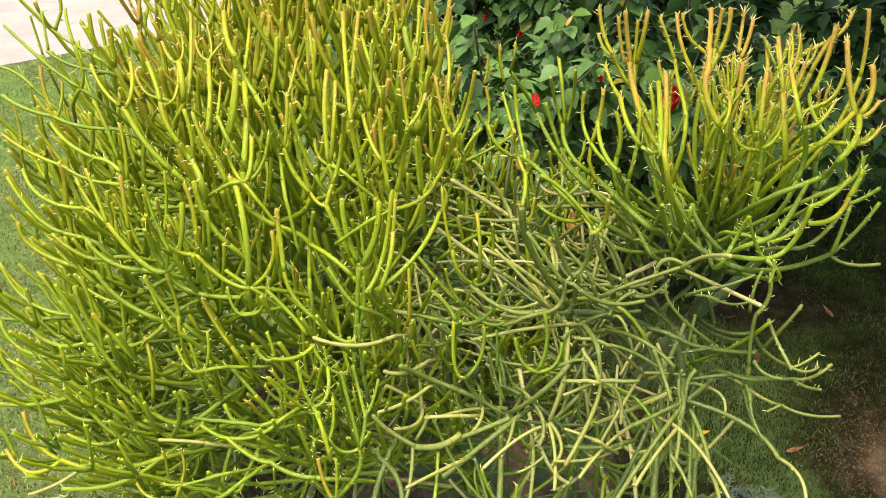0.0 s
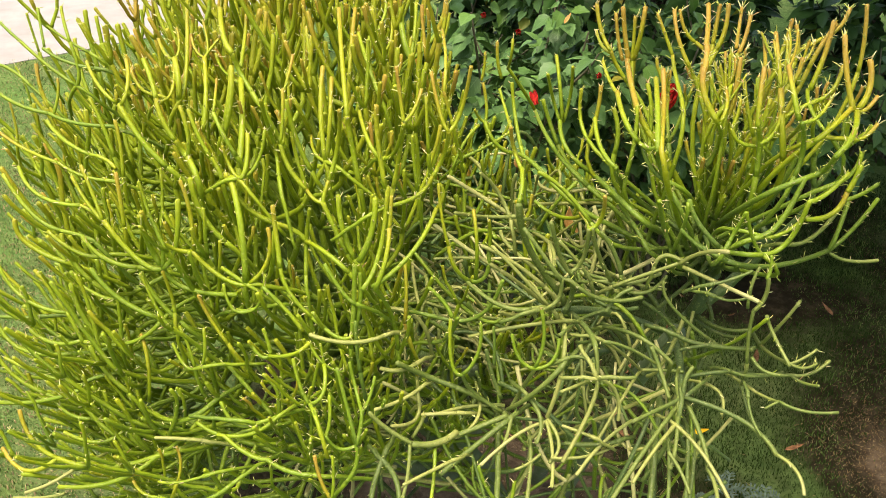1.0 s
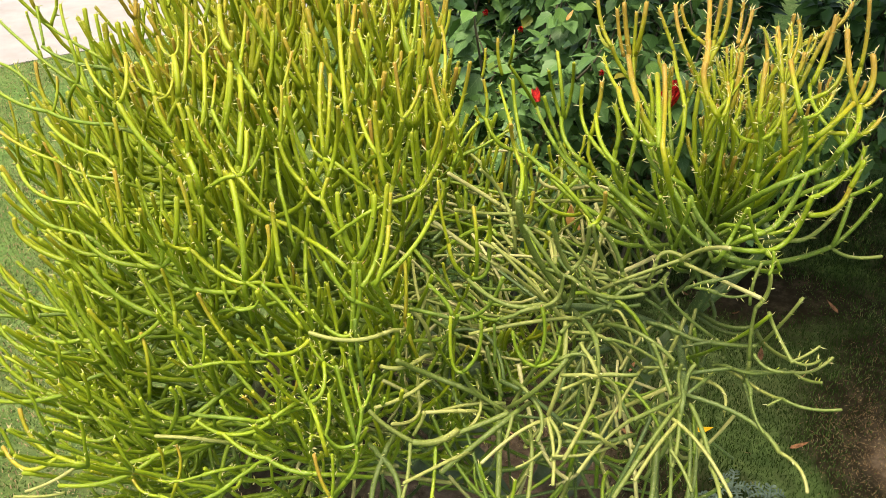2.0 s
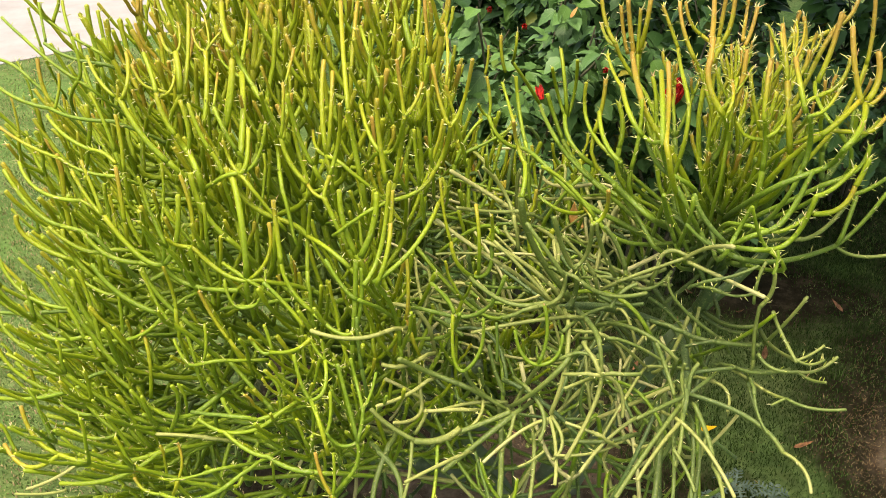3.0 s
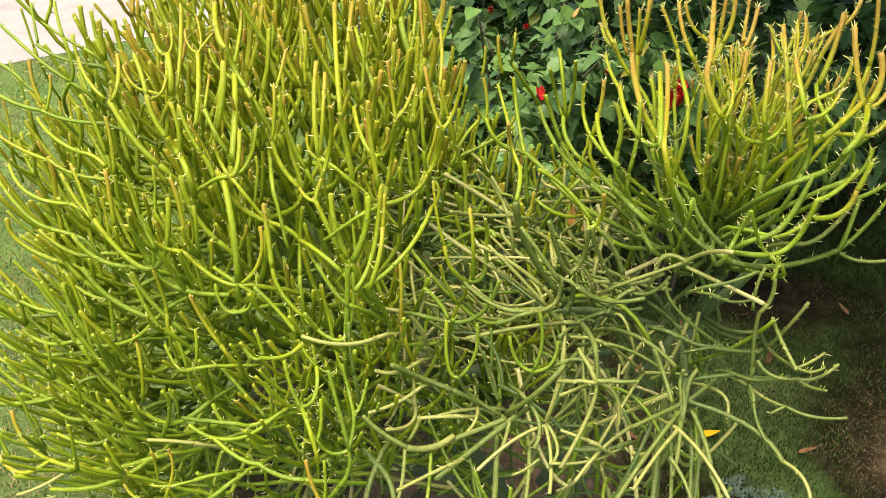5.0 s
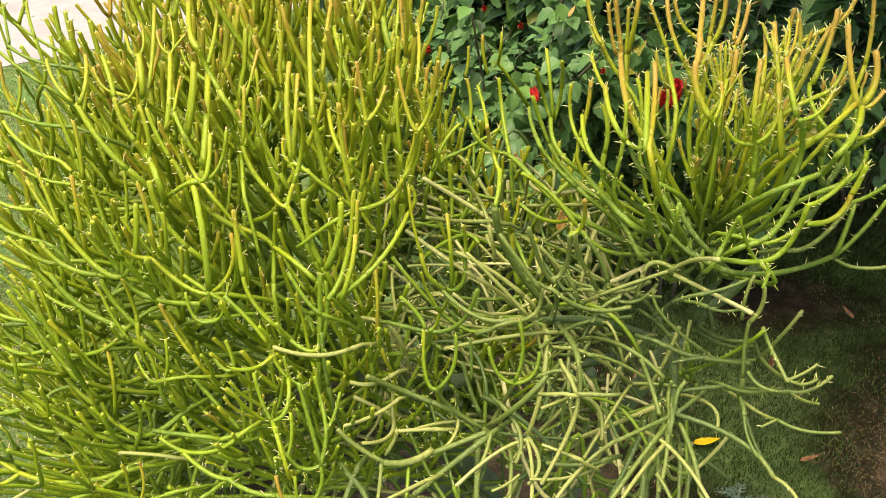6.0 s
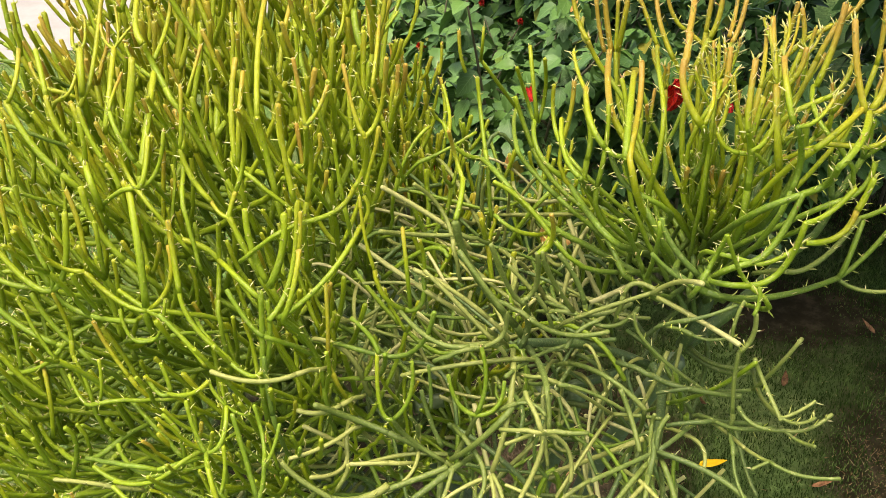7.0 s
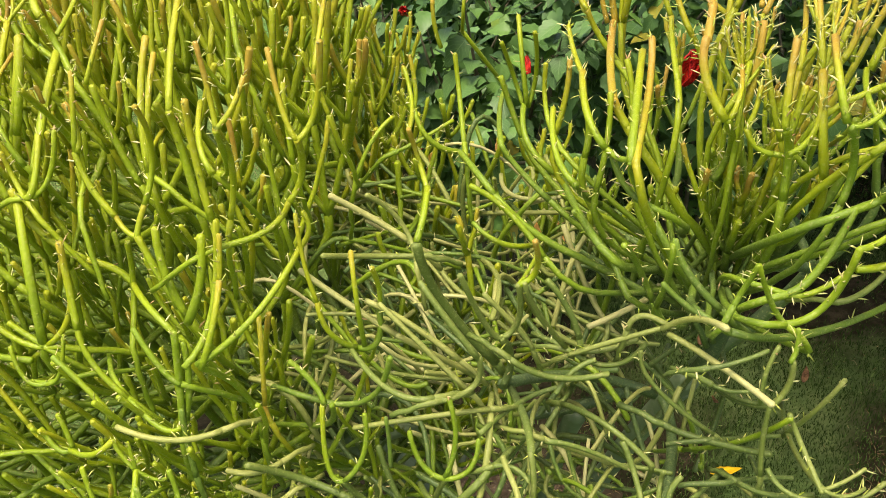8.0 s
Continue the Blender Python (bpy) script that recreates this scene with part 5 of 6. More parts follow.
stem((0.376, 1.307, 1.151), (0.359, 1.327, 1.188), (0.353, 1.347, 1.223), 0.0031, 0.92)
stem((0.402, 1.238, 1.023), (0.413, 1.231, 1.061), (0.395, 1.186, 1.115), 0.0041, 0.53)
stem((0.443, 1.305, 1.173), (0.452, 1.315, 1.192), (0.459, 1.328, 1.221), 0.0030, 0.96)
stem((0.413, 1.187, 1.106), (0.419, 1.190, 1.123), (0.422, 1.196, 1.144), 0.0025, 0.83)
stem((0.439, 1.158, 1.119), (0.438, 1.167, 1.152), (0.443, 1.187, 1.193), 0.0035, 0.97)
stem((0.471, 1.189, 1.162), (0.468, 1.210, 1.195), (0.472, 1.251, 1.220), 0.0032, 0.96)
stem((0.468, 1.099, 1.155), (0.461, 1.120, 1.186), (0.467, 1.167, 1.202), 0.0034, 0.96)
stem((0.472, 1.098, 1.152), (0.493, 1.105, 1.157), (0.514, 1.124, 1.176), 0.0023, 0.85)
stem((0.472, 1.098, 1.152), (0.499, 1.184, 1.101), (0.535, 1.306, 1.030), 0.0026, 0.78)
stem((0.533, 1.246, 1.140), (0.548, 1.259, 1.183), (0.556, 1.269, 1.231), 0.0037, 0.97)
stem((0.508, 1.061, 1.123), (0.536, 1.090, 1.140), (0.565, 1.157, 1.144), 0.0040, 0.74)
stem((0.433, 1.029, 0.911), (0.445, 1.031, 0.932), (0.444, 1.030, 0.962), 0.0029, 0.44, pale=True)
stem((0.441, 1.029, 0.961), (0.446, 1.034, 0.975), (0.445, 1.038, 0.991), 0.0024, 0.35)
stem((0.492, 1.132, 0.775), (0.510, 1.112, 0.832), (0.530, 1.113, 0.871), 0.0028, 0.45, pale=True)
stem((0.354, 1.010, 0.778), (0.427, 0.971, 0.770), (0.463, 0.929, 0.749), 0.0033, 0.47, pale=True)
stem((0.463, 0.929, 0.749), (0.482, 0.903, 0.745), (0.485, 0.873, 0.733), 0.0025, 0.80, pale=True)
stem((0.518, 1.226, 0.735), (0.488, 1.094, 0.798), (0.475, 0.977, 0.863), 0.0028, 0.41, pale=True)
stem((0.475, 0.977, 0.863), (0.493, 0.982, 0.869), (0.511, 0.990, 0.877), 0.0019, 0.51, pale=True)
stem((0.475, 0.977, 0.863), (0.493, 0.975, 0.858), (0.513, 0.985, 0.858), 0.0019, 0.51, pale=True)
stem((0.354, 1.010, 0.778), (0.385, 1.037, 0.782), (0.418, 1.077, 0.777), 0.0031, 0.36, pale=True)
stem((0.353, 1.010, 0.778), (0.356, 1.022, 0.800), (0.366, 1.030, 0.815), 0.0030, 0.41, pale=True)
stem((0.354, 1.010, 0.778), (0.316, 0.986, 0.778), (0.274, 0.960, 0.777), 0.0030, 0.41, pale=True)
stem((0.274, 0.961, 0.778), (0.232, 0.929, 0.768), (0.194, 0.892, 0.746), 0.0026, 0.76, pale=True)
stem((0.221, 1.000, 0.873), (0.224, 0.991, 0.858), (0.225, 0.983, 0.833), 0.0029, 0.41, pale=True)
stem((0.215, 0.935, 0.871), (0.198, 0.967, 0.833), (0.177, 0.968, 0.821), 0.0025, 0.62, pale=True)
stem((0.215, 0.934, 0.870), (0.209, 0.925, 0.829), (0.175, 0.895, 0.766), 0.0028, 0.76, pale=True)
stem((0.217, 0.934, 0.870), (0.243, 0.942, 0.842), (0.248, 0.931, 0.805), 0.0025, 0.76, pale=True)
stem((0.312, 1.100, 0.755), (0.284, 1.054, 0.751), (0.239, 0.994, 0.715), 0.0025, 0.62, pale=True)
stem((0.312, 1.100, 0.755), (0.337, 1.090, 0.763), (0.368, 1.076, 0.771), 0.0025, 0.35, pale=True)
stem((0.115, 1.021, 0.745), (0.128, 1.023, 0.776), (0.143, 0.996, 0.837), 0.0030, 0.38, pale=True)
stem((0.046, 1.003, 0.821), (0.031, 1.008, 0.836), (0.029, 1.022, 0.899), 0.0026, 0.53)
stem((0.046, 1.003, 0.821), (0.066, 1.009, 0.852), (0.069, 1.016, 0.896), 0.0026, 0.43)
stem((0.173, 1.027, 0.958), (0.145, 1.031, 0.999), (0.123, 1.044, 1.026), 0.0031, 0.38, pale=True)
stem((0.194, 1.108, 0.853), (0.202, 1.108, 0.887), (0.193, 1.077, 0.941), 0.0041, 0.35, pale=True)
stem((0.193, 1.077, 0.941), (0.178, 1.069, 0.963), (0.157, 1.044, 1.035), 0.0029, 0.47, pale=True)
stem((0.193, 1.077, 0.941), (0.208, 1.077, 0.963), (0.207, 1.051, 1.021), 0.0029, 0.47, pale=True)
stem((0.207, 1.051, 1.021), (0.222, 1.053, 1.036), (0.219, 1.027, 1.082), 0.0027, 0.88)
stem((0.207, 1.051, 1.021), (0.225, 1.185, 0.960), (0.231, 1.285, 0.920), 0.0021, 0.80)
stem((0.095, 1.069, 0.948), (0.048, 1.079, 0.977), (0.007, 1.086, 1.007), 0.0029, 0.80, pale=True)
stem((0.233, 1.283, 0.915), (0.194, 1.249, 0.933), (0.158, 1.263, 0.951), 0.0030, 0.34)
stem((-0.174, 1.123, 0.960), (-0.189, 1.125, 0.975), (-0.215, 1.124, 0.987), 0.0037, 0.64)
stem((-0.196, 1.042, 0.966), (-0.200, 1.055, 1.005), (-0.203, 1.065, 1.045), 0.0035, 0.75)
stem((-0.068, 0.999, 0.960), (-0.054, 1.009, 1.001), (-0.050, 1.033, 1.031), 0.0031, 0.77)
stem((-0.050, 1.033, 1.031), (-0.048, 1.038, 1.051), (-0.047, 1.044, 1.071), 0.0025, 0.77)
stem((-0.072, 1.001, 0.963), (-0.022, 1.024, 1.000), (0.009, 1.089, 1.030), 0.0031, 0.57)
stem((0.009, 1.089, 1.030), (0.018, 1.093, 1.047), (0.014, 1.095, 1.064), 0.0026, 0.62)
stem((-0.034, 1.047, 0.875), (-0.031, 1.051, 0.924), (-0.034, 1.071, 0.963), 0.0026, 0.82)
stem((0.031, 1.023, 0.901), (0.020, 1.031, 0.920), (-0.000, 1.037, 0.939), 0.0029, 0.41)
stem((-0.364, 1.075, 0.943), (-0.395, 1.078, 0.953), (-0.439, 1.094, 1.005), 0.0036, 0.67)
stem((-0.364, 1.075, 0.943), (-0.360, 1.078, 0.984), (-0.369, 1.080, 1.015), 0.0029, 0.52)
stem((-0.364, 1.075, 0.943), (-0.343, 1.078, 0.975), (-0.333, 1.089, 1.040), 0.0036, 0.57)
stem((-0.441, 1.095, 1.006), (-0.462, 1.107, 1.027), (-0.482, 1.123, 1.057), 0.0026, 0.75)
stem((-0.441, 1.095, 1.006), (-0.451, 1.106, 1.037), (-0.466, 1.122, 1.074), 0.0026, 0.73)
stem((-0.441, 1.095, 1.005), (-0.455, 1.103, 1.014), (-0.473, 1.111, 1.020), 0.0026, 0.62)
stem((-0.529, 1.155, 0.956), (-0.572, 1.170, 0.974), (-0.613, 1.195, 1.024), 0.0031, 0.58)
stem((-0.512, 1.107, 0.792), (-0.522, 1.113, 0.817), (-0.532, 1.119, 0.838), 0.0029, 0.53)
stem((-0.447, 1.109, 0.876), (-0.467, 1.113, 0.868), (-0.502, 1.124, 0.881), 0.0028, 0.50)
stem((-0.517, 1.109, 0.795), (-0.562, 1.120, 0.782), (-0.604, 1.140, 0.791), 0.0033, 0.50)
stem((-0.537, 1.117, 0.766), (-0.616, 1.123, 0.768), (-0.654, 1.144, 0.812), 0.0033, 0.46)
stem((-0.523, 1.079, 0.726), (-0.589, 1.081, 0.702), (-0.663, 1.094, 0.690), 0.0033, 0.50)
stem((-0.548, 1.017, 0.649), (-0.595, 1.010, 0.630), (-0.639, 1.040, 0.646), 0.0033, 0.88)
stem((-0.548, 1.017, 0.649), (-0.583, 1.028, 0.672), (-0.600, 1.045, 0.715), 0.0032, 0.88)
stem((-0.367, 0.921, 0.669), (-0.391, 0.926, 0.671), (-0.406, 0.936, 0.684), 0.0023, 0.82)
stem((-0.417, 1.077, 0.685), (-0.429, 1.078, 0.696), (-0.439, 1.082, 0.723), 0.0029, 0.58)
stem((-0.445, 1.080, 0.719), (-0.478, 1.089, 0.749), (-0.500, 1.099, 0.792), 0.0036, 0.50)
stem((-0.125, 0.874, 0.789), (-0.138, 0.892, 0.834), (-0.152, 0.928, 0.830), 0.0028, 0.43)
stem((-0.090, 0.891, 0.794), (-0.112, 0.888, 0.791), (-0.127, 0.885, 0.814), 0.0025, 0.39)
stem((-0.091, 0.891, 0.793), (-0.085, 0.900, 0.813), (-0.083, 0.909, 0.833), 0.0028, 0.42)
stem((-0.090, 0.892, 0.795), (-0.102, 0.908, 0.848), (-0.112, 0.919, 0.895), 0.0027, 0.42)
stem((-0.208, 0.900, 0.760), (-0.235, 0.908, 0.762), (-0.267, 0.924, 0.778), 0.0029, 0.45)
stem((-0.020, 0.947, 0.746), (-0.055, 0.951, 0.769), (-0.078, 0.956, 0.792), 0.0033, 0.48, pale=True)
stem((0.466, 1.165, 1.199), (0.483, 1.197, 1.211), (0.497, 1.239, 1.228), 0.0017, 0.78)
stem((0.465, 1.169, 1.205), (0.481, 1.212, 1.214), (0.486, 1.241, 1.227), 0.0018, 0.74)
stem((-0.457, 1.136, 1.084), (-0.497, 1.158, 1.095), (-0.534, 1.199, 1.106), 0.0027, 0.57)
stem((-0.349, 1.168, 1.091), (-0.364, 1.174, 1.117), (-0.372, 1.185, 1.145), 0.0036, 0.68)
stem((-0.215, 1.124, 0.987), (-0.255, 1.128, 1.014), (-0.277, 1.135, 1.057), 0.0037, 0.62)
stem((-0.164, 1.103, 1.051), (-0.186, 1.113, 1.077), (-0.196, 1.121, 1.107), 0.0032, 0.62)
stem((-0.133, 1.101, 1.065), (-0.119, 1.110, 1.114), (-0.111, 1.078, 1.173), 0.0028, 0.73)
stem((0.025, 1.064, 1.151), (0.014, 1.072, 1.173), (0.003, 1.090, 1.219), 0.0024, 0.86)
stem((0.025, 1.064, 1.151), (0.040, 1.078, 1.174), (0.051, 1.067, 1.234), 0.0027, 0.86)
stem((0.307, 1.459, 1.108), (0.298, 1.466, 1.139), (0.291, 1.472, 1.181), 0.0030, 0.92)
stem((0.316, 1.459, 1.108), (0.308, 1.467, 1.148), (0.301, 1.471, 1.191), 0.0038, 0.96)
stem((0.286, 1.180, 1.088), (0.269, 1.204, 1.111), (0.267, 1.268, 1.127), 0.0037, 0.72)
stem((0.216, 1.454, 1.002), (0.208, 1.463, 1.065), (0.203, 1.496, 1.103), 0.0032, 0.62)
stem((0.217, 1.454, 1.002), (0.226, 1.457, 1.048), (0.222, 1.425, 1.109), 0.0028, 0.62)
stem((0.211, 1.455, 1.004), (0.198, 1.463, 1.041), (0.184, 1.433, 1.093), 0.0028, 0.55)
stem((0.187, 1.637, 0.949), (0.159, 1.601, 1.003), (0.130, 1.588, 1.048), 0.0031, 0.52)
stem((0.083, 1.388, 1.029), (0.085, 1.395, 1.052), (0.079, 1.404, 1.088), 0.0027, 0.79)
stem((0.123, 1.129, 1.069), (0.113, 1.152, 1.089), (0.107, 1.139, 1.125), 0.0026, 0.86)
stem((0.393, 1.186, 1.115), (0.373, 1.202, 1.150), (0.372, 1.217, 1.181), 0.0043, 0.97)
stem((0.396, 1.186, 1.114), (0.406, 1.200, 1.135), (0.416, 1.253, 1.141), 0.0026, 0.92)
stem((0.416, 1.252, 1.139), (0.415, 1.259, 1.159), (0.413, 1.270, 1.186), 0.0022, 0.97)
stem((0.416, 1.252, 1.139), (0.406, 1.257, 1.150), (0.402, 1.264, 1.166), 0.0019, 0.97)
stem((0.419, 1.254, 1.143), (0.427, 1.259, 1.158), (0.428, 1.268, 1.178), 0.0019, 0.97)
stem((0.561, 1.157, 1.144), (0.549, 1.173, 1.185), (0.543, 1.195, 1.234), 0.0038, 0.97)
stem((0.567, 1.159, 1.147), (0.580, 1.169, 1.172), (0.578, 1.182, 1.205), 0.0042, 0.90)
stem((0.567, 1.157, 1.144), (0.579, 1.160, 1.147), (0.593, 1.169, 1.160), 0.0031, 0.97)
stem((0.417, 1.077, 0.777), (0.436, 1.045, 0.783), (0.454, 1.010, 0.787), 0.0024, 0.70, pale=True)
stem((0.454, 1.010, 0.787), (0.465, 0.988, 0.794), (0.471, 0.974, 0.802), 0.0023, 0.41, pale=True)
stem((0.471, 0.974, 0.802), (0.498, 0.952, 0.804), (0.536, 0.942, 0.811), 0.0022, 0.41, pale=True)
stem((0.471, 0.974, 0.802), (0.461, 0.971, 0.799), (0.451, 0.967, 0.796), 0.0019, 0.41, pale=True)
stem((0.143, 0.996, 0.837), (0.122, 1.001, 0.850), (0.111, 1.007, 0.885), 0.0026, 0.41)
stem((0.143, 0.996, 0.837), (0.166, 0.998, 0.849), (0.174, 1.008, 0.877), 0.0026, 0.38)
stem((0.143, 0.997, 0.838), (0.153, 1.004, 0.878), (0.148, 1.010, 0.923), 0.0026, 0.41)
stem((-0.473, 1.111, 1.020), (-0.538, 1.134, 1.023), (-0.578, 1.176, 1.046), 0.0027, 0.58)
stem((-0.532, 1.119, 0.838), (-0.598, 1.134, 0.853), (-0.635, 1.156, 0.901), 0.0029, 0.50)
stem((-0.152, 0.928, 0.830), (-0.163, 0.935, 0.853), (-0.171, 0.945, 0.889), 0.0025, 0.48)
stem((-0.152, 0.928, 0.830), (-0.134, 0.933, 0.845), (-0.136, 0.968, 0.864), 0.0028, 0.50)
stem((-0.136, 0.968, 0.864), (-0.138, 0.971, 0.880), (-0.140, 0.974, 0.892), 0.0019, 0.58)
stem((-0.136, 0.968, 0.864), (-0.147, 0.971, 0.878), (-0.154, 0.975, 0.893), 0.0022, 0.53)
stem((-0.128, 0.885, 0.812), (-0.122, 0.894, 0.834), (-0.122, 0.904, 0.863), 0.0024, 0.48)
stem((-0.128, 0.885, 0.812), (-0.135, 0.892, 0.825), (-0.141, 0.900, 0.845), 0.0021, 0.48)
stem((-0.083, 0.909, 0.833), (-0.093, 0.948, 0.834), (-0.102, 0.962, 0.871), 0.0025, 0.44)
stem((-0.083, 0.909, 0.833), (-0.074, 0.920, 0.847), (-0.067, 0.932, 0.872), 0.0022, 0.44)
stem((-0.136, 0.968, 0.864), (-0.121, 0.967, 0.854), (-0.111, 0.970, 0.852), 0.0019, 0.50)
stem((0.175, 1.011, 0.882), (0.213, 1.074, 0.865), (0.252, 1.099, 0.863), 0.0027, 0.24, pale=True)
stem((0.416, 1.250, 1.137), (0.406, 1.256, 1.151), (0.400, 1.265, 1.172), 0.0019, 0.69)
stem((0.415, 1.250, 1.137), (0.415, 1.258, 1.158), (0.412, 1.265, 1.178), 0.0019, 0.69)
stem((-0.372, 1.185, 1.145), (-0.381, 1.203, 1.167), (-0.397, 1.233, 1.184), 0.0033, 0.57)
stem((-0.194, 1.121, 1.107), (-0.193, 1.128, 1.127), (-0.200, 1.133, 1.149), 0.0032, 0.92)
stem((-0.196, 1.121, 1.107), (-0.191, 1.129, 1.149), (-0.191, 1.141, 1.176), 0.0025, 0.80)
stem((0.267, 1.267, 1.125), (0.260, 1.305, 1.132), (0.255, 1.344, 1.146), 0.0027, 0.67)
stem((0.129, 1.587, 1.048), (0.132, 1.555, 1.081), (0.134, 1.559, 1.111), 0.0025, 0.65)
stem((0.076, 1.407, 1.092), (0.080, 1.409, 1.112), (0.081, 1.412, 1.136), 0.0023, 0.69)
stem((0.107, 1.139, 1.125), (0.104, 1.198, 1.122), (0.095, 1.226, 1.146), 0.0023, 0.60)
stem((0.373, 1.216, 1.179), (0.377, 1.232, 1.191), (0.381, 1.250, 1.201), 0.0043, 0.96)
stem((-0.154, 0.975, 0.893), (-0.177, 0.974, 0.875), (-0.214, 1.000, 0.852), 0.0029, 0.50)
stem((-0.214, 1.000, 0.852), (-0.227, 1.001, 0.852), (-0.241, 1.008, 0.871), 0.0026, 0.47)
stem((-0.212, 1.002, 0.854), (-0.215, 1.005, 0.872), (-0.220, 1.008, 0.890), 0.0026, 0.53)
stem((0.379, 1.249, 1.200), (0.389, 1.289, 1.216), (0.397, 1.332, 1.236), 0.0037, 0.97)

def tangle(count, low, high, lean, length, r, pale_share):
    """Bare old stems lying criss-cross inside the bush, each springing from the limb beside it."""
    low, high = np.asarray(low), np.asarray(high)
    for _ in range(count):
        p = low + (high - low) * rng.random(3)
        d = unit(np.asarray(lean) * rng.uniform(0.3, 1.2) + rng.normal(0, 0.55, 3) * np.array((1, 1, 0.30)))
        L = length * rng.uniform(0.6, 1.5)
        sag = np.array((0, 0, rng.normal(0.0, 0.03))) + rng.normal(0, 0.012, 3)
        t = np.linspace(-0.5, 0.5, 9)[:, None]
        pts = p + d * L * t + sag * (0.25 - t * t) * 4
        q, on = link(inner, pts[0], 40), None
        if q is not None and np.dot(pts[0] - q.p, d) < 0 and np.linalg.norm(q.p - pts[-1]) < 0.15:
            pts, d = pts[::-1], -d
        if q is not None and np.linalg.norm(q.p - pts[0]) < 0.15:
            on = arc(q, pts[0], d, r, 0.25, 3, bow=0.22, wide=0.05).limb
        pale = rng.random() < pale_share
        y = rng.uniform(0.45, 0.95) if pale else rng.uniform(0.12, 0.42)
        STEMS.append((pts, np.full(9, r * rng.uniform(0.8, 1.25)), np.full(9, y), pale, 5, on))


def thicket(count, low, high, length, tone):
    """Slender upright shoots between the crowns."""
    low, high = np.asarray(low), np.asarray(high)
    for _ in range(count):
        p = low + (high - low) * rng.random(3)
        q = link(inner, p - UP * 0.1, 30)
        if low[0] > 0.3 and (q is None or np.linalg.norm(q.p - p) > 0.26):
            continue
        if q is None or np.linalg.norm(q.p - p) > 0.20 or p[2] - q.p[2] < 0.05:
            q = Node(p - np.array((rng.normal(0, 0.05), rng.normal(0, 0.05), rng.uniform(0.16, 0.26))), UP, 0.0042, 0.2, UP)
        if q is not None:
            e = arc(q, p, UP + rng.normal(0, 0.15, 3), 0.0038, 0.36, 3)
            sprout(e, int(rng.integers(2, 4)), length, tone + rng.normal(0, 0.05), 1.0)


rng = np.random.default_rng(23)
thicket(18, (-0.08, 1.46, 0.66), (0.10, 1.86, 0.84), 0.14, 0.60)
thicket(18, (-0.18, 1.55, 0.72), (0.08, 1.92, 0.90), 0.12, 0.58)
thicket(8, (0.10, 1.46, 0.62), (0.34, 1.70, 0.78), 0.12, 0.52)
thicket(9, (-0.04, 1.30, 0.74), (0.36, 1.66, 0.90), 0.10, 0.50)
tangle(50, (-0.06, 1.22, 0.74), (0.34, 1.60, 0.88), (0.6, -0.3, 0.1), 0.11, 0.0028, 0.6)
tangle(170, (-0.08, 1.20, 0.60), (0.34, 1.60, 0.86), (0.7, -0.2, -0.35), 0.14, 0.0029, 0.55)
tangle(32, (-0.35, 1.12, 0.42), (0.30, 1.45, 0.66), (-0.6, -0.4, 0.15), 0.18, 0.0031, 0.3)
tangle(64, (0.14, 1.04, 0.50), (0.42, 1.28, 0.76), (0.25, -0.4, -0.35), 0.10, 0.0028, 0.25)
tangle(60, (-0.20, 1.24, 0.22), (0.30, 1.50, 0.50), (0.3, -0.5, 0.2), 0.20, 0.0036, 0.2)
tangle(90, (-0.55, 1.28, 0.14), (0.05, 1.56, 0.46), (-0.5, -0.4, 0.3), 0.22, 0.0036, 0.04)
tangle(26, (0.05, 1.00, 0.45), (0.42, 1.20, 0.72), (0.1, -0.3, -0.8), 0.18, 0.0030, 0.5)


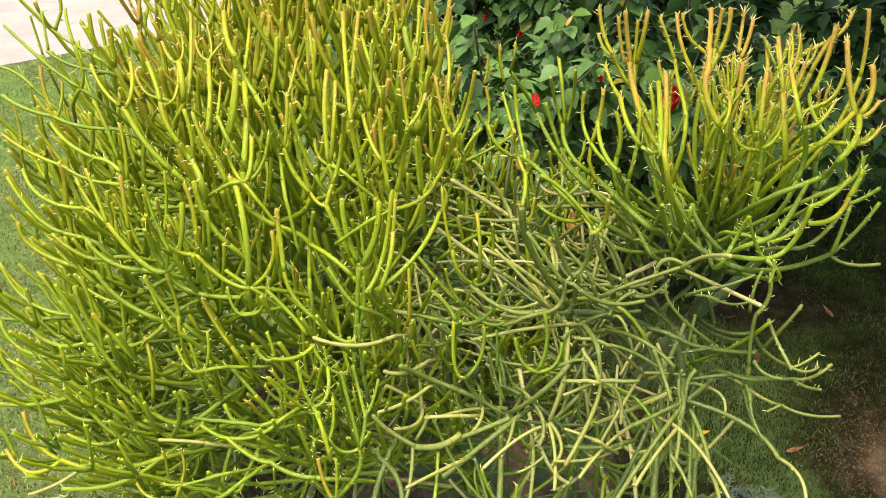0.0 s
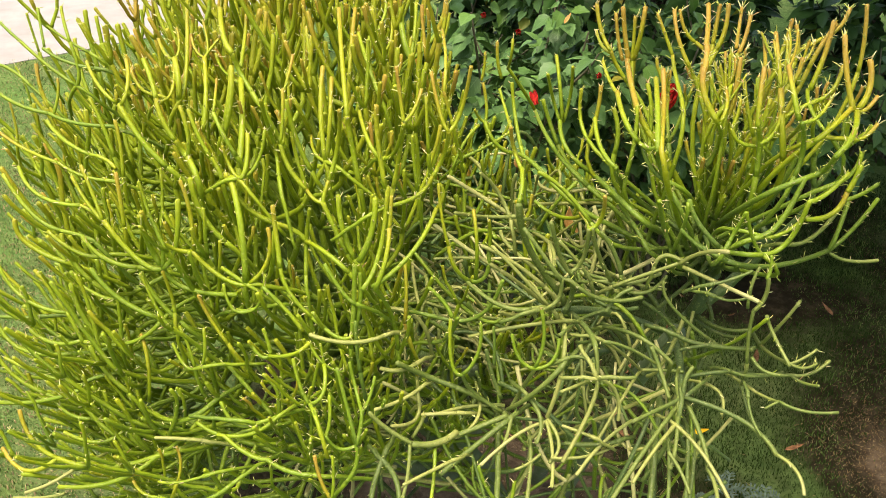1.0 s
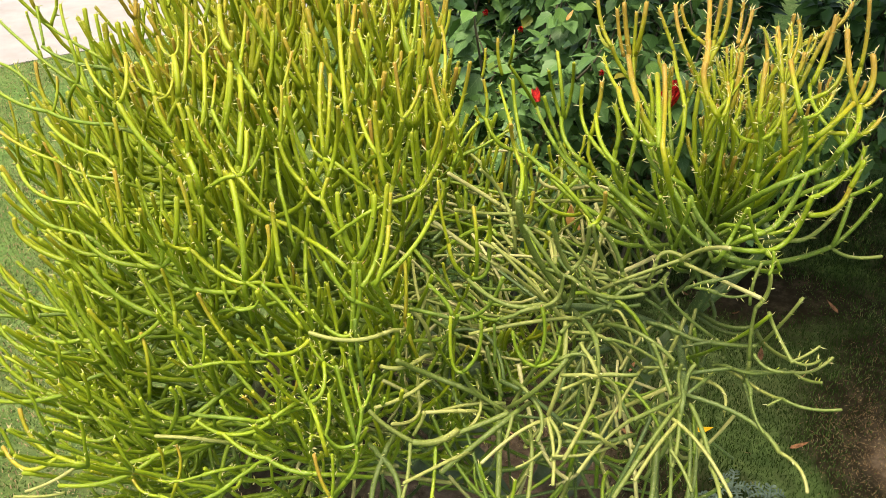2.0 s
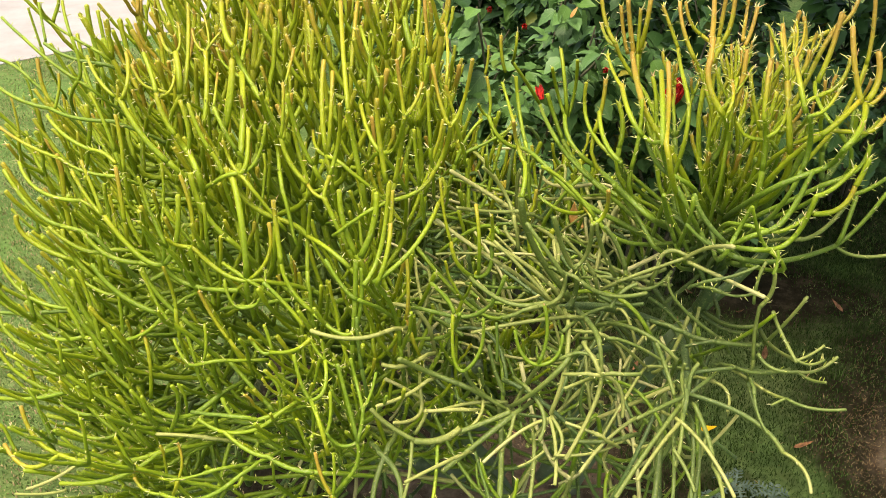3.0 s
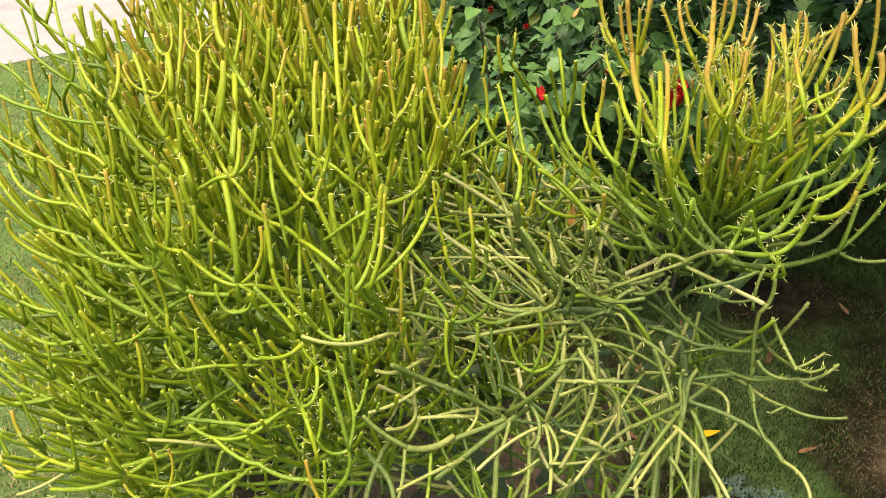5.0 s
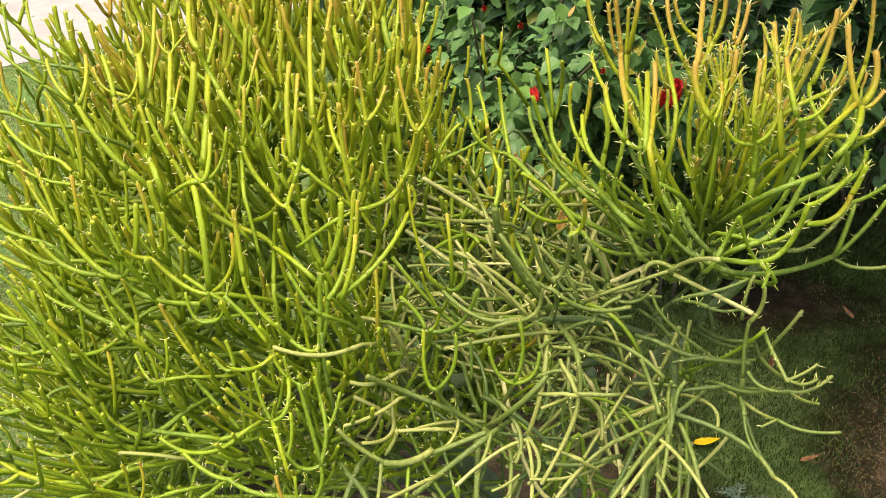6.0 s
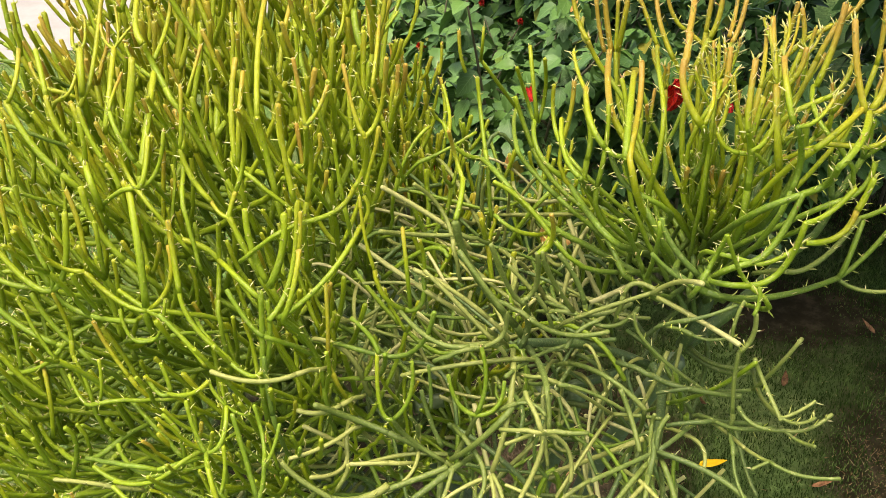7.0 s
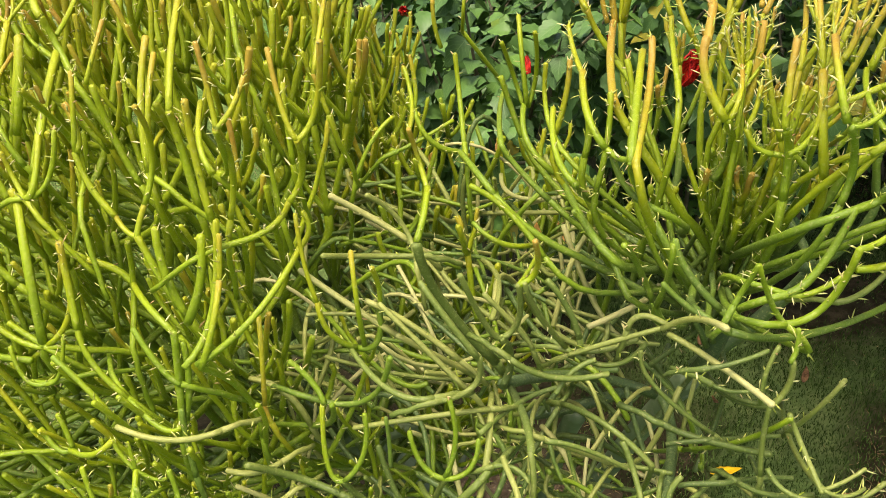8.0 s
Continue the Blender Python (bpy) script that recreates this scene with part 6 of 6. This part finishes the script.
def build_bush():
    base = np.array(BUSH.location)
    limbs = {}

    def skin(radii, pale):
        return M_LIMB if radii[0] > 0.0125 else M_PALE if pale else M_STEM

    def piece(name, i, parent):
        pts, radii, tone, pale, level, on = STEMS[i]
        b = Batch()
        tube(b, pts - base, radii, tone, 9 if radii[0] > 0.012 else 7 if radii[0] > 0.006 else 6)
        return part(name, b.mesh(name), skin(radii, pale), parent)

    for i, st in enumerate(STEMS):
        if st[4] <= 1:
            limbs[i] = piece("trunk" if st[1][0] > 0.0185 else "limb", i, BUSH)
    spots = [(i, STEMS[i][0][-1]) for i in limbs]
    for i, st in enumerate(STEMS):
        if st[4] > 1:
            on = st[5]
            if on not in limbs:
                on = min(spots, key=lambda e: np.linalg.norm(e[1] - st[0][0]))[0]
            piece("branch" if st[4] <= 3 else "bleached_stem" if st[3] else "twig", i, limbs[on])
    leaves = Batch()
    faces = [(0, 1, 4, 3), (1, 2, 5, 4), (2, 0, 3, 5), (3, 4, 6), (4, 5, 6), (5, 3, 6)]

    def spike(p, d, length, r):
        d = unit(d)
        u = unit(np.cross(d, (0.3, 0.5, 0.81)))
        w = np.cross(d, u)
        bend = rng.normal(0, 0.12, 3) * length
        v = [p + r * (math.cos(a) * u + math.sin(a) * w) for a in (0, 2.1, 4.2)]
        v += [p + d * length * 0.55 + bend * 0.3 + r * 1.1 * (math.cos(a) * u + math.sin(a) * w) for a in (0, 2.1, 4.2)]
        v.append(p + d * length + bend)
        leaves.add(np.array(v) - np.array(BUSH.location), faces)

    for p, d, y in TIPS:
        full = (1.0 if p[0] > 0.25 and p[2] > 0.85 else 0.75) + (0.8 if p[0] > 0.25 else 0.3) * min(1.0, max(0.0, (p[2] - 0.85) / 0.25))
        for _ in range(int(rng.integers(2, 5))):
            spike(p - d * rng.uniform(0, 0.006), d + rng.normal(0, 0.6, 3), full * rng.uniform(0.003, 0.010), full * rng.uniform(0.0005, 0.0008))
    for pts, radii, tone, pale, level, on in STEMS:
        if level >= 3 and (tone[-1] > 0.42 or rng.random() < 0.6):
            for _ in range(int(rng.integers(1, 4) if pale else rng.integers(3, 9)) + 4 * (pts[-1][0] > 0.25 and pts[-1][2] > 0.85)):
                i = int(rng.integers(1, len(pts)))
                side = unit(np.cross(pts[i] - pts[i - 1], rng.normal(0, 1, 3)))
                spike(pts[i] + side * radii[i] * 0.9, side + unit(pts[i] - pts[i - 1]) * 0.7 + rng.normal(0, 0.4, 3), (1.0 if pts[i][0] > 0.25 and pts[i][2] > 0.85 else 0.85) * rng.uniform(0.004, 0.012), rng.uniform(0.0005, 0.0009))
    tagged(part("foliage", leaves.mesh("foliage"), M_TIPLEAF, BUSH, "tiny slender yellow-green leaves along the stem tips"), kind="stuff")


# ---- hibiscus and hedge ----
def leaf_mesh(name, length, width, teeth, fold, droop, rows=7):
    """A pointed oval leaf with a toothed rim, folded along its midrib and bent down to the tip."""
    b = bmesh.new()
    uv_at = {}
    lines = []
    for i in range(rows):
        t = i / (rows - 1)
        half = width * 0.5 * (math.sin(math.pi * min(1, t * 1.02) ** 0.72) ** 0.85 if 0 < t < 1 else 0.02)
        if i % 2 and 0 < i < rows - 1:
            half *= 1 + teeth
        y, z = t * length, -droop * length * t * t
        zf = fold * half
        lines.append([b.verts.new((-half, y - 0.1 * half * teeth, z + zf)), b.verts.new((-half * 0.5, y, z + zf * 0.62)), b.verts.new((0, y, z)),
                      b.verts.new((half * 0.5, y, z + zf * 0.62)), b.verts.new((half, y - 0.1 * half * teeth, z + zf))])
        for k in range(5):
            uv_at[lines[-1][k]] = (k / 4, t)
    layer = b.loops.layers.uv.new("UVMap")
    for i in range(rows - 1):
        for k in range(4):
            f = b.faces.new((lines[i][k], lines[i][k + 1], lines[i + 1][k + 1], lines[i + 1][k]))
            f.smooth = True
            for lp in f.loops:
                lp[layer].uv = uv_at[lp.vert]
    me = bpy.data.meshes.new(name)
    b.to_mesh(me)
    b.free()
    return me


LEAVES = [leaf_mesh("leaf", 0.070, 0.048, 0.20, 0.30, 0.18, 9), leaf_mesh("leaf", 0.082, 0.052, 0.24, 0.18, 0.30, 9), leaf_mesh("leaf", 0.060, 0.046, 0.18, 0.45, 0.10, 9),
          leaf_mesh("leaf", 0.074, 0.044, 0.22, 0.25, 0.42, 9)]
SMALL = leaf_mesh("leaf", 0.074, 0.046, 0.0, 0.3, 0.25, 4)
SMALL_V = (np.array([v.co[:] for v in SMALL.vertices]), [tuple(f.vertices) for f in SMALL.polygons])
BROAD = leaf_mesh("leaf", 0.074, 0.046, 0.0, 0.3, 0.25, 3)
BROAD_V = (np.array([v.co[:] for v in BROAD.vertices]), [tuple(f.vertices) for f in BROAD.polygons])
LEAF_V = []
for me in LEAVES:
    LEAF_V.append((np.array([v.co[:] for v in me.vertices]), [tuple(f.vertices) for f in me.polygons]))
    me.materials.append(M_LEAF)


def leaf_turn(out, tilt):
    """A leaf that points outward and shows its upper face to the sky, tilted at random."""
    a = math.atan2(out[1], out[0]) - math.pi / 2 + rng.normal(0, 0.7)
    return Euler((-tilt + rng.normal(0, 0.35), rng.normal(0, 0.35), a), "XYZ").to_matrix()


def shrub(name, label, feet, height, spread, leaves, nearest, mat_mass, seed_scale=1.0, twigs=9):
    """A leafy shrub: twigs from the ground, leaves in whorls along their upper parts."""
    base = np.array((*feet, 0.0))
    ob = thing(name, label, "shrub", tuple(base))
    spots = []
    for k in range(twigs):
        a = 2 * math.pi * k / twigs + rng.normal(0, 0.3)
        reach = rng.uniform(0.35, 1.0)
        tip = np.array((math.cos(a) * spread[0] * reach, math.sin(a) * spread[1] * reach, height * (1.05 - 0.35 * reach * reach) * rng.uniform(0.85, 1.08)))
        p0 = np.array((rng.normal(0, 0.03), rng.normal(0, 0.03), -0.02))
        pts = bezier(p0, p0 + UP * height * 0.35, tip - np.array((math.cos(a) * 0.05, math.sin(a) * 0.05, height * 0.25)), tip, 12)
        b = Batch()
        tube(b, pts, np.linspace(0.007, 0.0025, 12), 0.3, 6)
        part("twig", b.mesh("twig"), M_TWIG, ob)
        for i in range(4, 12):
            spots.append((pts[i], i / 11))
        for j in range(3):
            i = int(rng.integers(4, 11))
            d = unit(np.array((rng.normal(), rng.normal(), 0.5)))
            q = bezier(pts[i], pts[i] + d * 0.05, pts[i] + d * 0.12 + UP * 0.02, pts[i] + d * rng.uniform(0.10, 0.2) + UP * 0.05, 6)
            b = Batch()
            tube(b, q, np.linspace(0.005, 0.002, 6), 0.3, 5)
            part("side_twig", b.mesh("side_twig"), M_TWIG, ob)
            spots += [(q[2], 0.8), (q[3], 0.9), (q[4], 0.95), (q[5], 1.0)]
    w = np.array([0.25 + s for _, s in spots])
    w /= w.sum()
    mass = Batch()
    placed = []
    for k in range(leaves):
        p, s = spots[int(rng.choice(len(spots), p=w))]
        out = unit(np.array((p[0] + rng.normal(0, 0.1), p[1] + rng.normal(0, 0.1), 0.0)))
        if rng.random() < 0.35:
            out = unit(rng.normal(0, 1, 3) * (1, 1, 0))
        p = p + out * rng.uniform(0.0, 0.05) + np.array((0, 0, rng.normal(0, 0.02)))
        size = rng.uniform(0.7, 1.15) * seed_scale
        placed.append((p, leaf_turn(out, rng.uniform(-0.1, 0.9)), size, int(rng.integers(len(LEAVES)))))
    placed.sort(key=lambda e: e[0][1] - 0.6 * e[0][2])
    for k, (p, m, size, which) in enumerate(placed):
        if k < nearest:
            lf = new("leaf", LEAVES[which])
            lf.parent = ob
            lf.matrix_basis = Matrix.Translation(Vector(p)) @ m.to_4x4() @ Matrix.Scale(size, 4)
        else:
            v, f = LEAF_V[which] if nearest else SMALL_V
            mass.add((v * size) @ np.array(m.transposed()) + p, f)
    if mass.n:
        tagged(part("foliage", mass.mesh("foliage"), mat_mass, ob), kind="stuff")
    return ob


def build_shrubs():
    global rng
    rng = np.random.default_rng(24)
    lab = "leafy green hibiscus shrub behind the pencil bush"
    for feet, h, sp, n, near in (((0.20, 2.38), 0.93, (0.36, 0.38), 1300, 280), ((0.64, 2.48), 0.87, (0.36, 0.36), 1300, 280), ((-0.12, 2.80), 0.85, (0.36, 0.34), 760, 100),
                                 ((1.00, 2.80), 0.68, (0.30, 0.30), 800, 180), ((0.45, 3.00), 0.86, (0.38, 0.34), 1000, 120), ((1.42, 3.12), 0.50, (0.32, 0.28), 440, 60)):
        tagged(shrub("hibiscus_shrub", lab, feet, h, sp, n, near, M_LEAFS, 0.80, 13), group="hibiscus shrubs")
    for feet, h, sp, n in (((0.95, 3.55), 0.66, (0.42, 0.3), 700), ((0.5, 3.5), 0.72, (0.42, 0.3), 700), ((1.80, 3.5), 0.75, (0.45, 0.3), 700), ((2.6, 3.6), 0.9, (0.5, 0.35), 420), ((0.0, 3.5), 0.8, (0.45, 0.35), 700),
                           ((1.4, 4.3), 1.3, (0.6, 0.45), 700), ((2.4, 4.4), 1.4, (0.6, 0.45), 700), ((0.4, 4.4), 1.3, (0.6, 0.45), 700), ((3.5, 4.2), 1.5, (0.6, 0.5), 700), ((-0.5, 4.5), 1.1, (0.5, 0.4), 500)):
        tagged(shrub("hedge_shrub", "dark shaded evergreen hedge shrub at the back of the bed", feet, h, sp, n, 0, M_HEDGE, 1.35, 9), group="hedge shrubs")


def blossom(p, aim, size, open_by, label, slim=0.8):
    """A red trumpet flower, half open: five crumpled petals round a yellow column."""
    ob = thing("hibiscus_flower", label, "flower", p, "hibiscus flowers")
    for k in range(5):
        b = bmesh.new()
        rows = []
        for i in range(6):
            t = i / 5
            wdt = size * 0.42 * math.sin(math.pi * (0.12 + 0.80 * t) ** 0.9)
            row = []
            for j in range(5):
                u = (j - 2) / 2
                row.append(b.verts.new((u * wdt, size * (0.04 + t * (0.05 + 0.75 * open_by)) + 0.10 * size * math.sin(7 * u + 5 * t + k) * t, size * t * (1.0 - 0.55 * open_by * t) + 0.05 * size * math.cos(6 * u + k))))
            rows.append(row)
        for i in range(5):
            for j in range(4):
                b.faces.new((rows[i][j], rows[i][j + 1], rows[i + 1][j + 1], rows[i + 1][j])).smooth = True
        bmesh.ops.rotate(b, verts=b.verts, cent=(0, 0, 0), matrix=Matrix.Rotation(2 * math.pi * k / 5, 3, "Z"))
        me = bpy.data.meshes.new("petal")
        b.to_mesh(me)
        b.free()
        part("petal", me, M_RED, ob)
    col = Batch()
    top = 0.35 + 0.6 * max(0.0, open_by - 0.3)
    tube(col, [(0, 0, 0), (0, 0, size * top * 0.6), (0.003, 0, size * top)], [0.0026, 0.0020, 0.0026], 0.5, 6)
    part("stamen_column", col.mesh("stamen_column"), M_YELLOW, ob, "yellow pollen column")
    cal = Batch()
    tube(cal, [(0, 0, -size * 0.5), (0, 0, -size * 0.2), (0, 0, size * 0.06)], [0.002, 0.004, 0.010], 0.5, 7)
    part("calyx", cal.mesh("calyx"), M_LEAFS, ob, "green calyx and stalk")
    ob.scale = (slim, slim, 1)
    ob.rotation_euler = Vector(aim).to_track_quat("Z", "Y").to_euler()


def fallen(name, label, p, turn, size, mat, curl, tilt=0, wide=0.5):
    me = leaf_mesh(name, size, size * wide, 0.14, curl, -curl * 0.8, 9)
    ob = part(name, me, mat)
    ob.location, ob.rotation_euler = (p[0], p[1], ground_z(p[0], p[1]) + p[2]), (radians(tilt + rng.uniform(-8, 8)), radians(rng.uniform(-10, 10)), radians(turn))
    mod = ob.modifiers.new("thickness", "SOLIDIFY")
    mod.thickness = 0.0008
    tagged(ob, label, "leaf", "fallen leaves")


def silver_weed(p, count, reach):
    """A low rosette of lobed, frosted leaves lying on the grass."""
    ob = thing("silver_weed", "low silvery grey-green weed with lobed leaves in the grass", "plant", (p[0], p[1], ground_z(p[0], p[1])), "silver weeds")
    for k in range(count):
        a = 2 * math.pi * k / count + rng.normal(0, 0.2)
        L = reach * rng.uniform(0.7, 1.15)
        b = Batch()
        d, s = np.array((math.cos(a), math.sin(a), 0.0)), np.array((-math.sin(a), math.cos(a), 0.0))
        n = 6
        mid = [d * L * i / n + UP * (0.012 + 0.016 * math.sin(math.pi * i / n)) for i in range(n + 1)]
        for i in range(n):
            b.add([mid[i] - s * 0.0025, mid[i] + s * 0.0025, mid[i + 1] + s * 0.0025, mid[i + 1] - s * 0.0025], [(0, 1, 2, 3)])
            for sg in (-1, 1):
                w = 0.012 * math.sin(math.pi * (i + 0.8) / (n + 1))
                o = mid[i] + s * sg * 0.002
                b.add([o, o + d * 0.004, o + s * sg * w + d * 0.008 + UP * 0.003, o + s * sg * w * 0.85 + d * 0.003 + UP * 0.002], [(0, 1, 2, 3)])
        part("leaf", b.mesh("leaf", False), M_SILVER, ob)


def trunk_tree(p, height, r, lean, leaves=200, label="dark-barked tree standing behind the hedge, its unseen crown added to block sky"):
    """A dark tree stem with a leafy crown over it; the crown is added for shade."""
    ob = thing("tree", label, "tree", (*p, 0), "trees")
    b = Batch()
    t = np.linspace(0, 1, 12)
    pts = np.stack([lean[0] * t + 0.03 * np.sin(5 * t), lean[1] * t + 0.02 * np.cos(4 * t), height * t - 0.03], axis=1)
    tube(b, pts, r * (1.25 - 0.6 * t) + 0.02 * np.exp(-12 * t), 0.3, 12)
    part("trunk", b.mesh("trunk"), M_BARK, ob)
    crown_b = Batch()
    for k in range(11):
        a = 2 * math.pi * k / 11 + rng.normal(0, 0.2)
        s0 = pts[8 + k % 4]
        end = s0 + np.array((math.cos(a) * rng.uniform(0.7, 1.4), math.sin(a) * rng.uniform(0.7, 1.4), rng.uniform(0.2, 0.7)))
        q = bezier(s0, s0 + UP * 0.2, end - UP * 0.15, end, 9)
        b = Batch()
        tube(b, q, np.linspace(r * 0.35, 0.008, 9), 0.3, 7)
        part("limb", b.mesh("limb"), M_BARK, ob)
        for _ in range(leaves):
            c = q[int(rng.integers(3, 9))] + rng.normal(0, 0.24, 3)
            if c[2] < 2.05:
                continue
            m = leaf_turn(unit(rng.normal(0, 1, 3) * (1, 1, 0)), rng.uniform(0, 1.2))
            crown_b.add((BROAD_V[0] * 2.7) @ np.array(m.transposed()) + c, BROAD_V[1])
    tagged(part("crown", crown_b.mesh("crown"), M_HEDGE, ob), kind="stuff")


build_bush()
build_shrubs()
blossom((0.215, 2.02, 0.845), (0.25, -0.5, -0.8), 0.038, 0.12, "small closing red hibiscus flower among green leaves", 0.6)
blossom((0.470, 1.84, 0.868), (0.26, -0.30, 0.85), 0.074, 0.16, "half-open red hibiscus flower among green leaves behind the stems", 0.62)
blossom((0.612, 1.95, 0.840), (0.1, -0.6, -0.7), 0.026, 0.14, "dark red hibiscus bud among green leaves", 0.6)
blossom((-0.019, 2.20, 0.86), (-0.2, -0.7, 0.5), 0.032, 0.18, "small closing red hibiscus flower among green leaves")
blossom((0.108, 2.30, 0.931), (0.1, -0.8, 0.5), 0.024, 0.15, "red hibiscus bud among green leaves")
blossom((0.198, 2.30, 0.888), (0.0, -0.8, 0.5), 0.026, 0.15, "red hibiscus bud among green leaves")
blossom((0.377, 2.10, 0.850), (0.0, -0.8, 0.3), 0.024, 0.12, "red hibiscus bud among green leaves")
blossom((0.032, 1.90, 0.710), (-0.2, -0.8, 0.4), 0.024, 0.15, "red hibiscus bud among green leaves")
# trunk stands behind the hedge; the crown above it is added, unseen
trunk_tree((0.86, 3.75), 2.6, 0.075, (0.1, 0.1), 700)
# out-of-view tree, added for a crown that blocks the back-right sky
trunk_tree((2.35, 4.0), 2.9, 0.085, (-0.45, -0.3), 800)
# two unseen trees added on the right to keep sun and sky off
trunk_tree((1.80, 2.45), 3.0, 0.085, (0.0, 0.0), 950, "unseen dark-barked leafy tree, added to shade the worn lawn")
trunk_tree((1.90, 1.20), 3.0, 0.085, (0.0, 0.2), 850, "unseen dark-barked leafy tree, added to shade the worn lawn")
fallen("fallen_leaf", "bright yellow fallen leaf lying on the grass", (0.628, 1.800, 0.016), 276, 0.066, M_YELLOW, 0.25, 0, 0.42)
fallen("fallen_leaf", "withered orange leaf caught between the bush stems", (0.232, 1.40, 0.838), 12, 0.040, M_CAUGHT, 0.5, 66, 0.36)
fallen("fallen_leaf", "small orange withered leaf hanging among the hibiscus leaves", (0.178, 1.855, 0.738), 20, 0.034, M_CAUGHT, 0.3, 70)
fallen("fallen_leaf", "withering orange leaf hanging on the hibiscus shrub", (0.312, 2.29, 0.925), 290, 0.030, M_CAUGHT, 0.3, 40)
fallen("fallen_leaf", "withered orange leaf caught between the bush stems", (0.290, 1.66, 0.68), 60, 0.048, M_CAUGHT, 0.4, 35)
DEAD = "curled orange-brown dead leaf on the grass"
for x, y, turn, size, tilt, wide in ((0.674, 2.227, 10, 0.046, 50, 0.40), (0.680, 2.023, 130, 0.044, 35, 0.45), (0.896, 2.101, 20, 0.050, 60, 0.38), (0.494, 1.781, 80, 0.044, 8, 0.50), (1.207, 2.352, 60, 0.050, 10, 0.34),
                               (0.868, 1.745, 262, 0.046, 6, 0.26), (0.767, 2.438, 120, 0.036, 20, 0.40), (0.883, 2.347, 200, 0.034, 10, 0.40), (0.52, 2.05, 300, 0.030, 20, 0.45)):
    fallen("fallen_leaf", DEAD, (x, y, 0.012), turn, size, M_DEAD, 0.65, tilt, wide)
silver_weed((0.69, 1.61, -0.004), 7, 0.055)
silver_weed((0.77, 1.58, -0.004), 6, 0.050)
silver_weed((0.62, 1.56, -0.004), 6, 0.045)
